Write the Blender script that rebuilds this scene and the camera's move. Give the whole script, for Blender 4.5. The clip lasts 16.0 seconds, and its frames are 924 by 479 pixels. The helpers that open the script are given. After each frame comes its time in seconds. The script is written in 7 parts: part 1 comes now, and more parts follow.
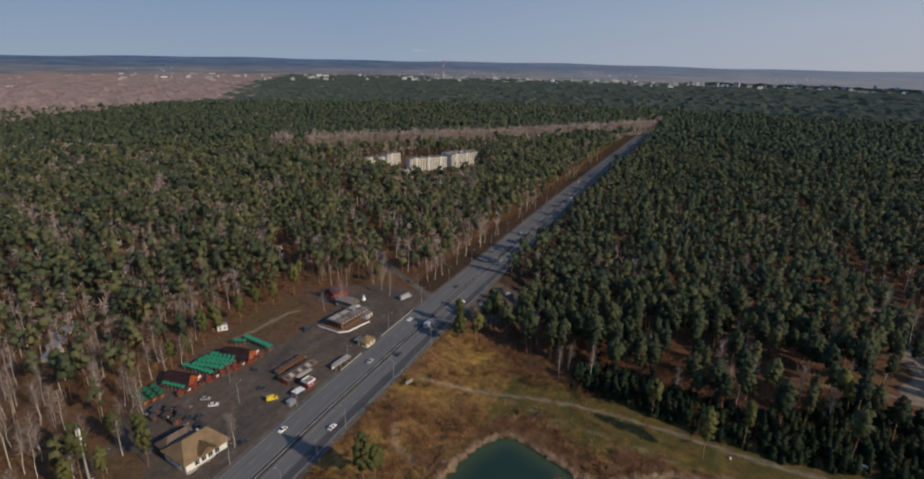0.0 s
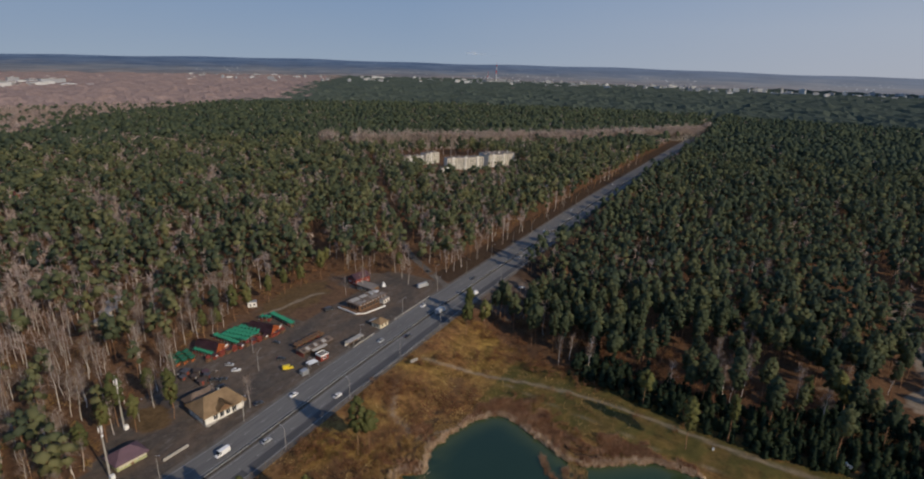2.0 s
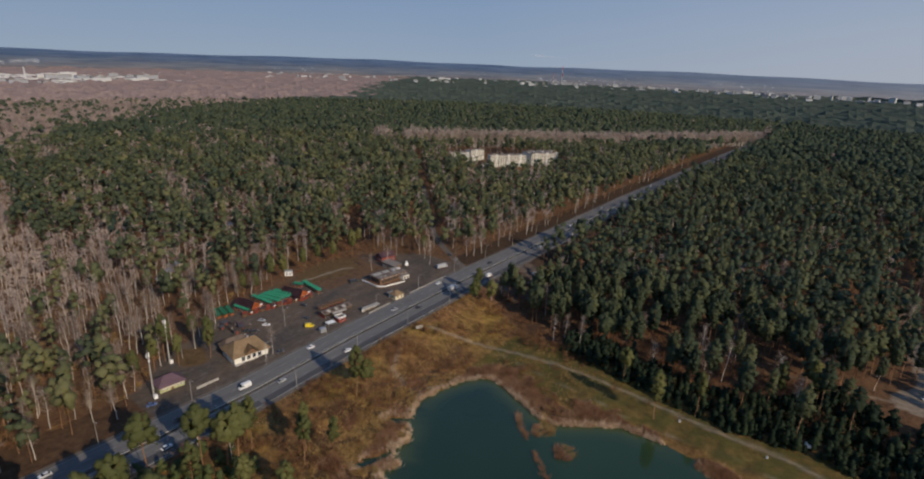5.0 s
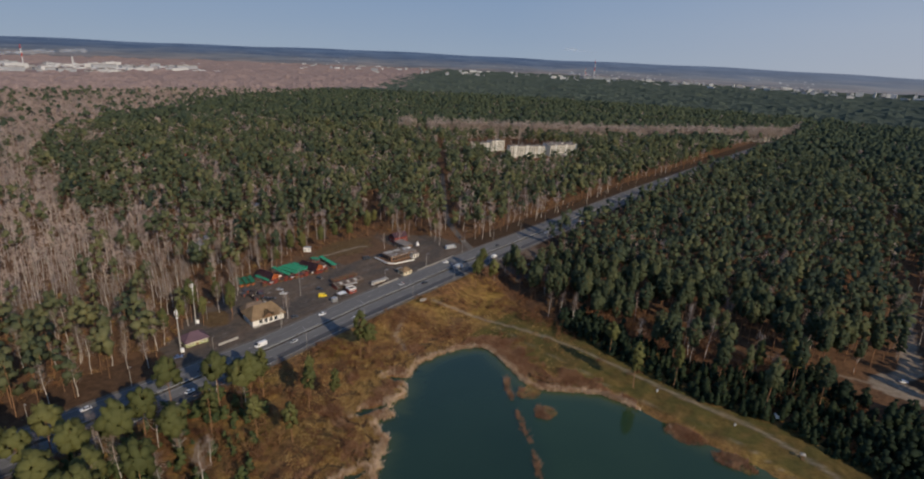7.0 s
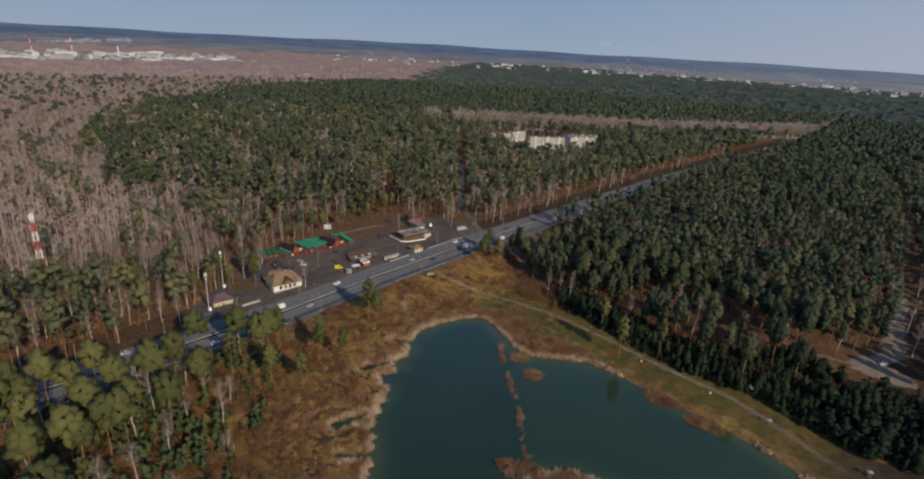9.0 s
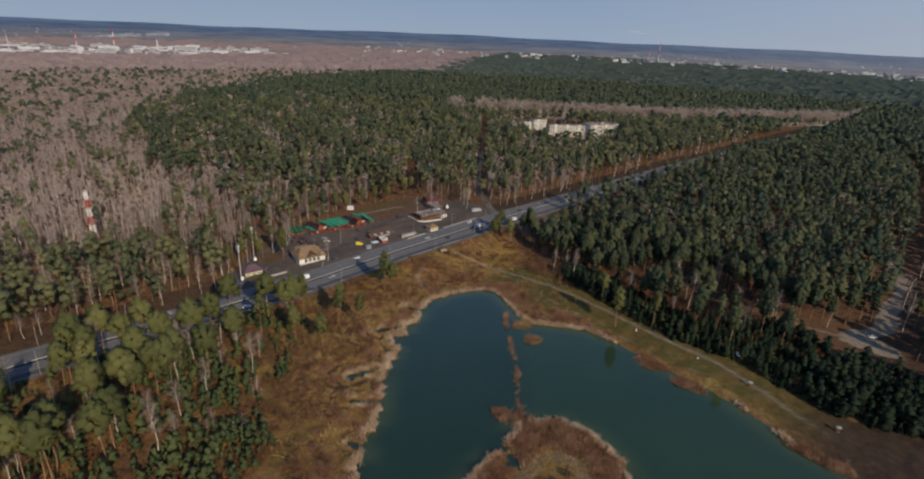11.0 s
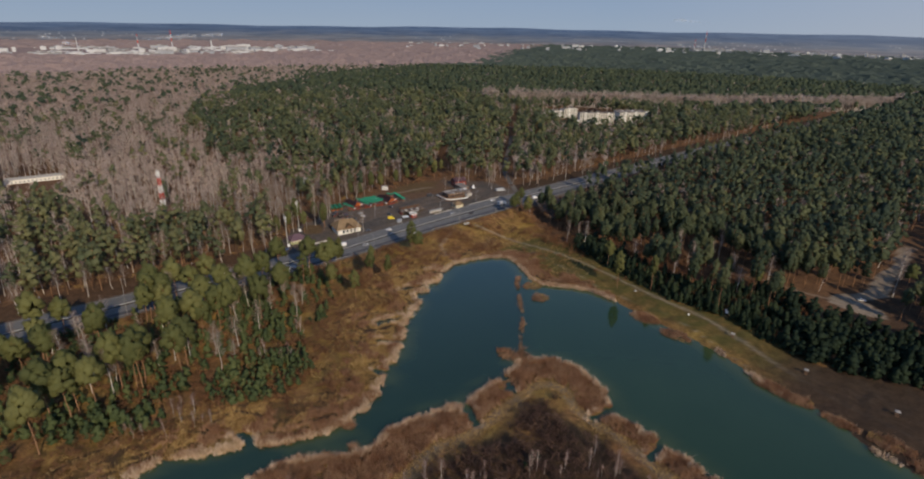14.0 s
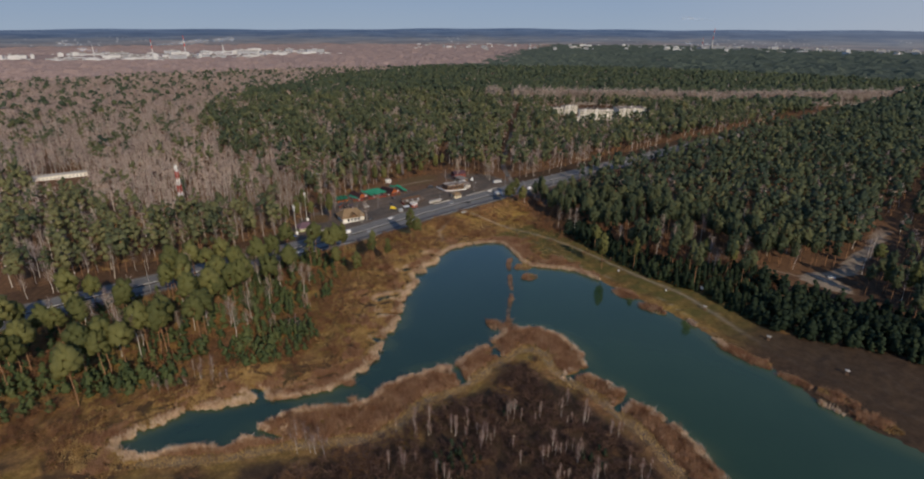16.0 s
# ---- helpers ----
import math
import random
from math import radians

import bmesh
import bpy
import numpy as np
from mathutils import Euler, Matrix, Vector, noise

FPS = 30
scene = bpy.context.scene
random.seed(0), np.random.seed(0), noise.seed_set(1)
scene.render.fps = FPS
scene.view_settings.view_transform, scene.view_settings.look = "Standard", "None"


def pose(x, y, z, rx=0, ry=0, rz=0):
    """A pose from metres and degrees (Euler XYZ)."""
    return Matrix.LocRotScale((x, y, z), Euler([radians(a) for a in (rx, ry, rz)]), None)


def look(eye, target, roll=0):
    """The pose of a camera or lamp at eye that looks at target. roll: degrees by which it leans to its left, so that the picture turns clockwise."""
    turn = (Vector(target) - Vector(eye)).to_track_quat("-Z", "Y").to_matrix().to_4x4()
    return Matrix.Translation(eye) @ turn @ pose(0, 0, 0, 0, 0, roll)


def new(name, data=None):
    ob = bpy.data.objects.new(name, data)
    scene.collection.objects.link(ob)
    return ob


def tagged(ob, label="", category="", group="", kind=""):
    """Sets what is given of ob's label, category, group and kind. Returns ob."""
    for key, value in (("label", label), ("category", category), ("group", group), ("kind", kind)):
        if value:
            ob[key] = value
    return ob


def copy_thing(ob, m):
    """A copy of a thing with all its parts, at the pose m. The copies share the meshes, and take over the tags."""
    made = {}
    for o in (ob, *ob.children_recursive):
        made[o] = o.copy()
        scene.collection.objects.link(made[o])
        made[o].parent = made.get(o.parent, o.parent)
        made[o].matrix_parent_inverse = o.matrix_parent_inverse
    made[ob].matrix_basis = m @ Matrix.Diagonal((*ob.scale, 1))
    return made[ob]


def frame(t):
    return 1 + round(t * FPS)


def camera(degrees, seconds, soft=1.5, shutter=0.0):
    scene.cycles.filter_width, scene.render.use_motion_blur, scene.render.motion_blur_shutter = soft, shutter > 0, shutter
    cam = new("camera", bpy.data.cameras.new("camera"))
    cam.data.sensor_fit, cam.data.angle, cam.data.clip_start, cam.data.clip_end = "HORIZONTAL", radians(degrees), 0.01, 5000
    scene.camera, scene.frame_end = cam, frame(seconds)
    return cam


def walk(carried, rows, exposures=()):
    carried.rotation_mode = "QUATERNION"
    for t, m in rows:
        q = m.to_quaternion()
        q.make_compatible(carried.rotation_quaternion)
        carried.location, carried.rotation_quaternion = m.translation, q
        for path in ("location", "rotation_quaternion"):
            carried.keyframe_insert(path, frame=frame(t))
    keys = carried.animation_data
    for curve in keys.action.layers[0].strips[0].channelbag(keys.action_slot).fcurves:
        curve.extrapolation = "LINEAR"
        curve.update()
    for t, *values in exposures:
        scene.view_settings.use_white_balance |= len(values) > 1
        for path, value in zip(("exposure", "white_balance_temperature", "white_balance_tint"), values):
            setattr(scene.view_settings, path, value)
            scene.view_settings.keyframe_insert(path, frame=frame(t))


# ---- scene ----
import itertools

# Plan: the road runs along +y with its middle near x = -2; the lake's surface is z = 0.

# ---------- camera and its walk ----------
cam = camera(79.65, 16.0, soft=2.05)
walk(cam, [
    (0, look((139.79, -195.80, 159.05), (100.30, -109.35, 127.96), 1.08)),
    (0.5, look((146.21, -197.34, 158.96), (104.65, -111.83, 127.95), 1.12)),
    (1, look((153.35, -198.82, 158.55), (109.60, -114.38, 127.64), 1.21)),
    (1.5, look((160.15, -200.12, 158.34), (114.38, -116.73, 127.50), 1.37)),
    (2, look((167.66, -201.78, 158.49), (120.12, -119.36, 127.72), 1.55)),
    (2.5, look((175.14, -203.20, 158.15), (125.97, -121.72, 127.45), 1.62)),
    (3, look((182.41, -204.80, 157.72), (131.43, -124.37, 127.19), 1.77)),
    (3.5, look((189.51, -206.29, 157.51), (136.90, -126.89, 127.05), 1.88)),
    (4, look((197.34, -207.90, 157.54), (143.05, -129.65, 127.07), 1.96)),
    (6.5, look((231.73, -218.01, 156.84), (171.99, -144.32, 125.20), 2.57)),
    (7, look((239.04, -220.27, 156.74), (178.32, -147.55, 124.74), 2.64)),
    (7.5, look((245.42, -222.81, 156.45), (183.85, -150.92, 124.20), 2.81)),
    (8, look((252.87, -225.06, 156.15), (190.26, -154.23, 123.53), 2.89)),
    (8.5, look((259.51, -227.50, 156.02), (196.15, -157.51, 123.02), 3.02)),
    (9, look((267.14, -229.54, 155.84), (202.87, -160.53, 122.56), 3.22)),
    (11.5, look((301.46, -242.46, 156.52), (233.00, -178.74, 121.12), 2.10)),
    (12, look((308.79, -245.31, 156.74), (239.33, -182.90, 120.96), 1.69)),
    (12.5, look((315.28, -248.25, 156.75), (245.03, -186.92, 120.65), 1.47)),
    (13, look((322.59, -250.84, 156.42), (251.51, -190.50, 120.26), 1.32)),
    (13.5, look((329.78, -253.48, 156.22), (257.98, -194.03, 120.03), 1.20)),
    (14, look((337.47, -256.42, 156.08), (265.18, -197.52, 119.94), 1.03)),
    (14.5, look((344.42, -258.95, 156.06), (271.83, -200.41, 119.94), 0.83)),
    (15, look((352.24, -261.74, 155.99), (279.30, -203.62, 119.91), 0.62)),
    (15.5, look((359.19, -263.88, 155.56), (285.93, -206.12, 119.55), 0.40)),
    (16, look((367.11, -266.26, 155.40), (293.57, -208.83, 119.44), 0.17)),
], exposures=[(0, -0.08), (7, -0.03), (16, 0.02)])

# ---------- world, sun ----------
SUN_EL, SUN_AZ = radians(27), radians(-12)      # azimuth from +x towards +y
world = bpy.data.worlds.new("sky")
scene.world = world
world.use_nodes = True
wn = world.node_tree.nodes
wl = world.node_tree.links
sky = wn.new("ShaderNodeTexSky")
sky.sky_type = "NISHITA"
sky.sun_disc = False
sky.sun_elevation = SUN_EL
sky.sun_rotation = radians(90) - SUN_AZ
sky.altitude = 200
sky.air_density = 1.0
sky.dust_density = 0.3
sky.ozone_density = 4.0
wn["Background"].inputs["Strength"].default_value = 0.15
wl.new(sky.outputs["Color"], wn["Background"].inputs["Color"])
sun_data = bpy.data.lights.new("sun", "SUN")
sun_data.energy, sun_data.angle, sun_data.color = 3.85, radians(0.6), (1.0, 0.83, 0.61)
sun = new("sun", sun_data)
sun_way = Vector((math.cos(SUN_EL) * math.cos(SUN_AZ), math.cos(SUN_EL) * math.sin(SUN_AZ), math.sin(SUN_EL)))
sun.matrix_world = look(tuple(sun_way * 900), (0, 0, 0))

# ---------- materials ----------
def material(name, build, rough=0.85, spec=0.3, metal=0.0):
    """A node material; build(nodes, links) returns the colour socket, or a colour, and perhaps a height socket."""
    m = bpy.data.materials.new(name)
    m.use_nodes = True
    n, l = m.node_tree.nodes, m.node_tree.links
    b = n["Principled BSDF"]
    b.inputs["Roughness"].default_value = rough
    b.inputs["Specular IOR Level"].default_value = spec
    b.inputs["Metallic"].default_value = metal
    out = build(n, l)
    colour, height, strength, distance = (list(out) + [None, 0.4, 0.1][len(out) - 1:])[:4] if isinstance(out, list) else (out, None, 0, 0)
    if isinstance(colour, tuple):
        b.inputs["Base Color"].default_value = (*colour, 1)
    else:
        l.new(colour, b.inputs["Base Color"])
    if height is not None:
        bump = n.new("ShaderNodeBump")
        bump.inputs["Strength"].default_value = strength
        bump.inputs["Distance"].default_value = distance
        l.new(height, bump.inputs["Height"])
        l.new(bump.outputs["Normal"], b.inputs["Normal"])
    return m


def n_noise(n, l, scale, detail=4, rough=0.6, coord="Object", stretch=None):
    tc = n.new("ShaderNodeTexCoord")
    t = n.new("ShaderNodeTexNoise")
    t.inputs["Scale"].default_value, t.inputs["Detail"].default_value, t.inputs["Roughness"].default_value = scale, detail, rough
    src = tc.outputs[coord]
    if stretch:
        mp = n.new("ShaderNodeMapping")
        mp.inputs["Scale"].default_value = stretch
        l.new(src, mp.inputs["Vector"])
        src = mp.outputs["Vector"]
    l.new(src, t.inputs["Vector"])
    return t.outputs["Fac"]


def n_ramp(n, l, fac, *stops):
    r = n.new("ShaderNodeValToRGB")
    while len(r.color_ramp.elements) < len(stops):
        r.color_ramp.elements.new(0.5)
    for e, (p, c) in zip(r.color_ramp.elements, stops):
        e.position, e.color = p, (*c, 1)
    l.new(fac, r.inputs["Fac"])
    return r.outputs["Color"]


def n_mix(n, l, fac, a, b, mode="MIX"):
    m = n.new("ShaderNodeMix")
    m.data_type, m.blend_type = "RGBA", mode
    for s, v in ((m.inputs["Factor"], fac), (m.inputs[6], a), (m.inputs[7], b)):
        if isinstance(v, tuple):
            s.default_value = (*v, 1)
        elif isinstance(v, (int, float)):
            s.default_value = v
        else:
            l.new(v, s)
    return m.outputs[2]


def n_attr(n, name):
    a = n.new("ShaderNodeAttribute")
    a.attribute_name = name
    return a.outputs["Fac"]


def n_rand(n, kind="island"):
    if kind == "island":
        return n.new("ShaderNodeNewGeometry").outputs["Random Per Island"]
    return n.new("ShaderNodeObjectInfo").outputs["Random"]


def plain(name, colour, rough=0.8, spec=0.3, metal=0.0, vary=0.25, scale=1.5, bump=0.3):
    """A painted or worn surface: colour with stains and grain at two scales."""
    def build(n, l):
        a = n_noise(n, l, scale * 0.25, 3)
        b = n_noise(n, l, scale * 6, 4)
        lo = tuple(c * (1 - vary) for c in colour)
        hi = tuple(min(1, c * (1 + vary)) for c in colour)
        c = n_mix(n, l, 0.4, n_ramp(n, l, a, (0.3, lo), (0.7, hi)), n_ramp(n, l, b, (0.3, lo), (0.7, hi)))
        return [c, b, bump, 0.03]
    return material(name, build, rough, spec, metal)


def foliage(name, dark, mid, light, rand="tint", rough=0.75):
    """Leaves or needles: one hue a tree (tint) and a spread from spray to spray."""
    def build(n, l):
        tree = n_attr(n, "tint") if rand == "tint" else n_rand(n, "object")
        c1 = n_ramp(n, l, tree, (0.0, dark), (0.5, mid), (1.0, light))
        spray = n_ramp(n, l, n_rand(n), (0.0, (0.92, 0.92, 0.93)), (1.0, (1.08, 1.08, 1.05)))
        return n_mix(n, l, 1.0, c1, spray, "MULTIPLY")
    m = material(name, build, rough, 0.12)
    n, l = m.node_tree.nodes, m.node_tree.links
    colour = n["Principled BSDF"].inputs["Base Color"].links[0].from_socket
    thin, mix = n.new("ShaderNodeBsdfTranslucent"), n.new("ShaderNodeMixShader")
    mix.inputs[0].default_value = 0.42
    l.new(colour, thin.inputs["Color"])
    l.new(n["Principled BSDF"].outputs[0], mix.inputs[1])
    l.new(thin.outputs[0], mix.inputs[2])
    l.new(mix.outputs[0], n["Material Output"].inputs["Surface"])
    return m


M = {}
M["pine"] = foliage("pine_needles", (0.046, 0.068, 0.050), (0.100, 0.118, 0.064), (0.186, 0.184, 0.088))
M["row"] = foliage("pale_birch_twigs", (0.33, 0.255, 0.215), (0.42, 0.335, 0.285), (0.50, 0.41, 0.35))
M["pine_near"] = foliage("pine_needles_near", (0.094, 0.106, 0.042), (0.138, 0.144, 0.054), (0.195, 0.190, 0.072), "object")
# same near pines, deepened: the east wood's shade is put into the needles
M["pine_shaded"] = foliage("shaded_pine_needles", (0.050, 0.070, 0.044), (0.080, 0.100, 0.056), (0.130, 0.142, 0.072), "object")
# young pines come light and dark: sun on the bank is put into this tone
M["young_sunlit"] = foliage("sunlit_young_needles", (0.060, 0.084, 0.038), (0.098, 0.122, 0.050), (0.140, 0.158, 0.064))
# darker copy of the young needles, with the east thicket's shade in the colour
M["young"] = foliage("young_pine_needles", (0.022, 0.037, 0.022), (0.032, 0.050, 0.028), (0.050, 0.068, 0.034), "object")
M["bare"] = foliage("bare_twigs", (0.29, 0.218, 0.188), (0.40, 0.312, 0.270), (0.50, 0.395, 0.335))
M["bare_near"] = foliage("bare_twigs_near", (0.22, 0.16, 0.13), (0.30, 0.23, 0.19), (0.38, 0.29, 0.23), "object")
M["shrub"] = foliage("shrub_twigs", (0.17, 0.085, 0.048), (0.25, 0.135, 0.070), (0.34, 0.225, 0.090))
M["scrub"] = foliage("dark_scrub_twigs", (0.085, 0.052, 0.042), (0.135, 0.082, 0.062), (0.215, 0.130, 0.085))
M["sapling"] = foliage("sapling_twigs", (0.20, 0.125, 0.105), (0.28, 0.18, 0.15), (0.35, 0.24, 0.20), "object")
M["reed"] = foliage("dry_reed", (0.22, 0.110, 0.066), (0.34, 0.190, 0.112), (0.49, 0.325, 0.205))
M["straw"] = foliage("dry_grass", (0.27, 0.168, 0.074), (0.42, 0.278, 0.118), (0.57, 0.405, 0.190))
M["bark"] = material("pine_bark", lambda n, l: n_ramp(n, l, n_noise(n, l, 0.7, 5), (0.3, (0.15, 0.085, 0.05)), (0.7, (0.33, 0.185, 0.10))), 0.9, 0.1)
M["birch"] = material("birch_bark", lambda n, l: n_ramp(n, l, n_noise(n, l, 2.2, 4), (0.30, (0.14, 0.12, 0.105)), (0.45, (0.52, 0.47, 0.41)), (0.8, (0.66, 0.61, 0.54))), 0.8, 0.2)
# the same deepened tone for joined thickets, shade included in the colour
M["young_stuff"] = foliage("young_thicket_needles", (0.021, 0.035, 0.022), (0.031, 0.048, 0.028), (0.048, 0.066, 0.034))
# sun on the reed beds' outer edge, put into a paler stalk colour
M["rim"] = foliage("sunlit_reed_rim", (0.52, 0.37, 0.25), (0.66, 0.50, 0.35), (0.78, 0.63, 0.47))

# ---------- mesh helpers ----------
def link_mesh(name, mesh, mats, parent=None, label=""):
    ob = new(name, mesh)
    for m in mats if isinstance(mats, (list, tuple)) else [mats]:
        if m is not None:
            mesh.materials.append(m)
    if parent is not None:
        ob.parent = parent
    if label:
        ob["label"] = label
    return ob


def np_mesh(name, V, F, mat_index=None, tint=None, smooth=False, normals=None):
    """A mesh from arrays: V (n, 3), F (m, 3 or 4)."""
    me = bpy.data.meshes.new(name)
    V, F = np.asarray(V, np.float32), np.asarray(F, np.int32)
    k = F.shape[1]
    me.vertices.add(len(V))
    me.vertices.foreach_set("co", V.ravel())
    me.loops.add(F.size)
    me.loops.foreach_set("vertex_index", F.ravel())
    me.polygons.add(len(F))
    me.polygons.foreach_set("loop_start", np.arange(0, F.size, k, dtype=np.int32))
    me.polygons.foreach_set("loop_total", np.full(len(F), k, np.int32))
    if mat_index is not None:
        me.polygons.foreach_set("material_index", np.asarray(mat_index, np.int32))
    if smooth:
        me.polygons.foreach_set("use_smooth", np.ones(len(F), bool))
    me.update(calc_edges=True)
    if tint is not None:
        at = me.attributes.new("tint", "FLOAT", "POINT")
        at.data.foreach_set("value", np.asarray(tint, np.float32))
    if normals is not None:
        me.polygons.foreach_set("use_smooth", np.ones(len(F), bool))
        me.normals_split_custom_set_from_vertices(np.asarray(normals, np.float32))
    return me


def part(name, bm, mat, parent=None, label=""):
    me = bpy.data.meshes.new(name)
    bmesh.ops.recalc_face_normals(bm, faces=bm.faces)
    bm.to_mesh(me)
    bm.free()
    return link_mesh(name, me, mat, parent, label)


def empty(name, m, label, category, group=""):
    ob = new(name)
    ob.matrix_world = m
    return tagged(ob, label, category, group)


def box(bm, x0, x1, y0, y1, z0, z1, bevel=0.0):
    g = bmesh.ops.create_cube(bm, size=1, matrix=Matrix.Translation(((x0 + x1) / 2, (y0 + y1) / 2, (z0 + z1) / 2)) @ Matrix.Diagonal((abs(x1 - x0), abs(y1 - y0), abs(z1 - z0), 1)))
    if bevel:
        edges = list({e for v in g["verts"] for e in v.link_edges})
        bmesh.ops.bevel(bm, geom=edges, offset=bevel, segments=1, affect="EDGES")
    return bm


def one_box(*a, **k):
    return box(bmesh.new(), *a, **k)


def tube(bm, a, b, r0, r1, sides=6):
    a, b = Vector(a), Vector(b)
    d = b - a
    m = Matrix.Translation((a + b) / 2) @ d.to_track_quat("Z", "Y").to_matrix().to_4x4()
    bmesh.ops.create_cone(bm, cap_ends=True, segments=sides, radius1=r0, radius2=r1, depth=d.length, matrix=m)
    return bm


def smoothstep(a, b, v):
    t = np.clip((np.asarray(v, float) - a) / (b - a), 0, 1)
    return t * t * (3 - 2 * t)


def waves(x, y, size, seed=0):
    """Smooth vectorised noise about -1 to 1; size: metres of its largest lumps."""
    r = np.random.RandomState(seed)
    out, amp, tot = 0, 1.0, 0
    for k in range(5):
        for _ in range(3):
            a, p = r.uniform(0, 2 * np.pi, 2)
            f = 2 * np.pi / size * r.uniform(0.7, 1.3) * 1.9 ** k
            out = out + amp * np.sin(f * (x * np.cos(a) + y * np.sin(a)) + p + 1.3 * np.sin(f * 0.5 * (x * np.sin(a) - y * np.cos(a)) + 2 * p))
        tot += amp * 1.6
        amp *= 0.58
    return out / tot


def rounded(points, steps=5):
    """A smooth line through control points (Catmull-Rom)."""
    p = np.array([points[0], *points, points[-1]], float)
    t = np.linspace(0, 1, steps, endpoint=False)[:, None]
    out = [0.5 * (2 * b + (c - a) * t + (2 * a - 5 * b + 4 * c - d) * t ** 2 + (3 * b - a - 3 * c + d) * t ** 3) for a, b, c, d in zip(p, p[1:], p[2:], p[3:])]
    return np.concatenate(out + [p[-1:]])


def line_distance(x, y, line):
    best = np.full(np.shape(x), 1e9)
    for (ax, ay), (bx, by) in zip(line[:-1], line[1:]):
        dx, dy = bx - ax, by - ay
        t = np.clip(((x - ax) * dx + (y - ay) * dy) / (dx * dx + dy * dy + 1e-9), 0, 1)
        best = np.minimum(best, np.hypot(x - ax - t * dx, y - ay - t * dy))
    return best


def inside(x, y, poly):
    c = np.zeros(np.shape(x), bool)
    for (ax, ay), (bx, by) in zip(poly, np.roll(poly, -1, axis=0)):
        if ay != by:
            c ^= ((ay > y) != (by > y)) & (x < (bx - ax) * (y - ay) / (by - ay) + ax)
    return c


# ---------- plan of the lake ----------
SHORE_WEST = [(86, -1), (74, 1), (65, -11), (61, -24), (61, -40), (67, -52), (76, -64), (74, -70), (83, -76), (80, -83), (94, -92), (104, -106), (119, -117), (130, -128), (138, -139),
              (150, -151), (157, -161), (162, -171), (163, -183), (158, -198), (151, -212), (144, -227), (141, -239), (141, -251), (143, -263)]
SHORE_SPIT = [(149, -267), (158, -260), (161, -250), (165, -242), (172, -233), (171, -221), (168, -207), (174, -190), (181, -180), (180, -169), (177, -160), (178, -148), (181, -135), (184, -128),
              (180, -115), (179, -103), (175, -90), (176, -77), (187, -67), (201, -67), (215, -71), (223, -77), (229, -81), (245, -79.5), (256, -81), (270, -81), (285, -85), (302, -92), (330, -106), (370, -126)]
SHORE_EAST = [(430, -130), (435, -60), (395, -25), (365, -15), (342, -17), (327, -18), (312, -17), (302, -16), (292, -9), (279, -6), (262, -8), (247, -2), (235, 2), (222, 4), (205, 6), (190, 4), (176, 6),
              (158, 8), (144, 6), (132, -1), (122, -9), (112, -12), (103, -8)]
LAKE = rounded(SHORE_WEST + SHORE_SPIT + SHORE_EAST + [SHORE_WEST[0]], 3)[:-1]
DYKE = rounded([(99, -10), (105, -19), (120, -33), (143, -52), (156, -66), (168, -77), (177, -84)], 4)

CREEKS = [((147.5, -210), (141, -211.5)), ((147, -139), (138, -145)), ((124, -120), (115, -130)), ((101, -111), (99.5, -121)), ((74, -77), (71, -86)), ((68, -52), (60, -56)), ((226, -76), (224, -90)), ((250, -77), (252, -89)), ((185, -128), (196, -132)), ((179, -100), (189, -104)), ((170, -222), (180, -214))]
SPIT_PATH = rounded([(160, -262), (172, -246), (181, -230), (187, -214), (197, -200), (205, -182), (203, -168), (199, -157), (199, -137), (196, -112), (193, -93), (203, -86), (217, -91), (238, -92), (259, -94), (282, -101), (304, -110), (340, -124)], 4)
SPIT_INSIDE = np.vstack([SPIT_PATH, [(420, -150), (420, -420), (150, -420)]])


def to_lake(x, y):
    """Metres from the shore: positive on land, negative on the water."""
    x, y = np.asarray(x, float), np.asarray(y, float)
    out = np.full(x.shape, 90.0)
    near = (x > -20) & (x < 500) & (y > -340) & (y < 90)
    if near.any():
        d = line_distance(x[near], y[near], np.vstack([LAKE, LAKE[:1]]))
        d = np.where(inside(x[near], y[near], LAKE), -d, d)
        for a, b in CREEKS:
            a = (1.4 * a[0] - 0.4 * b[0], 1.4 * a[1] - 0.4 * b[1])
            d = np.minimum(d, line_distance(x[near], y[near], (a, b)) - 1.7)
        ragged = np.where(y[near] > -25, 0.7, 1.5) * (waves(x[near], y[near], 11, 61) + 0.5 * waves(x[near], y[near], 4.5, 62)) + np.where((y[near] < -30) & (x[near] < 165), 1.5, 0) * waves(x[near], y[near], 21, 63)
        out[near] = np.minimum(d + ragged * np.exp(-(d / 9) ** 2), 90)
    return out


def ledges(x, y, d):
    """Worn lines that follow the western shore, step by step up the bank."""
    out = np.zeros(np.shape(x))
    for step, lift in ((5.5, 1.3), (9.5, 2.1), (14, 2.8), (22, 3.6)):
        line = np.abs(d - step - lift * waves(x, y, 30, 120 + int(step)))
        out = np.maximum(out, smoothstep(1.5, 0.6, line) * smoothstep(-0.3, 0.1, waves(x, y, 38, 130 + int(step))))
    return out * ((x < 165) & (y < 0) & (x > 40))


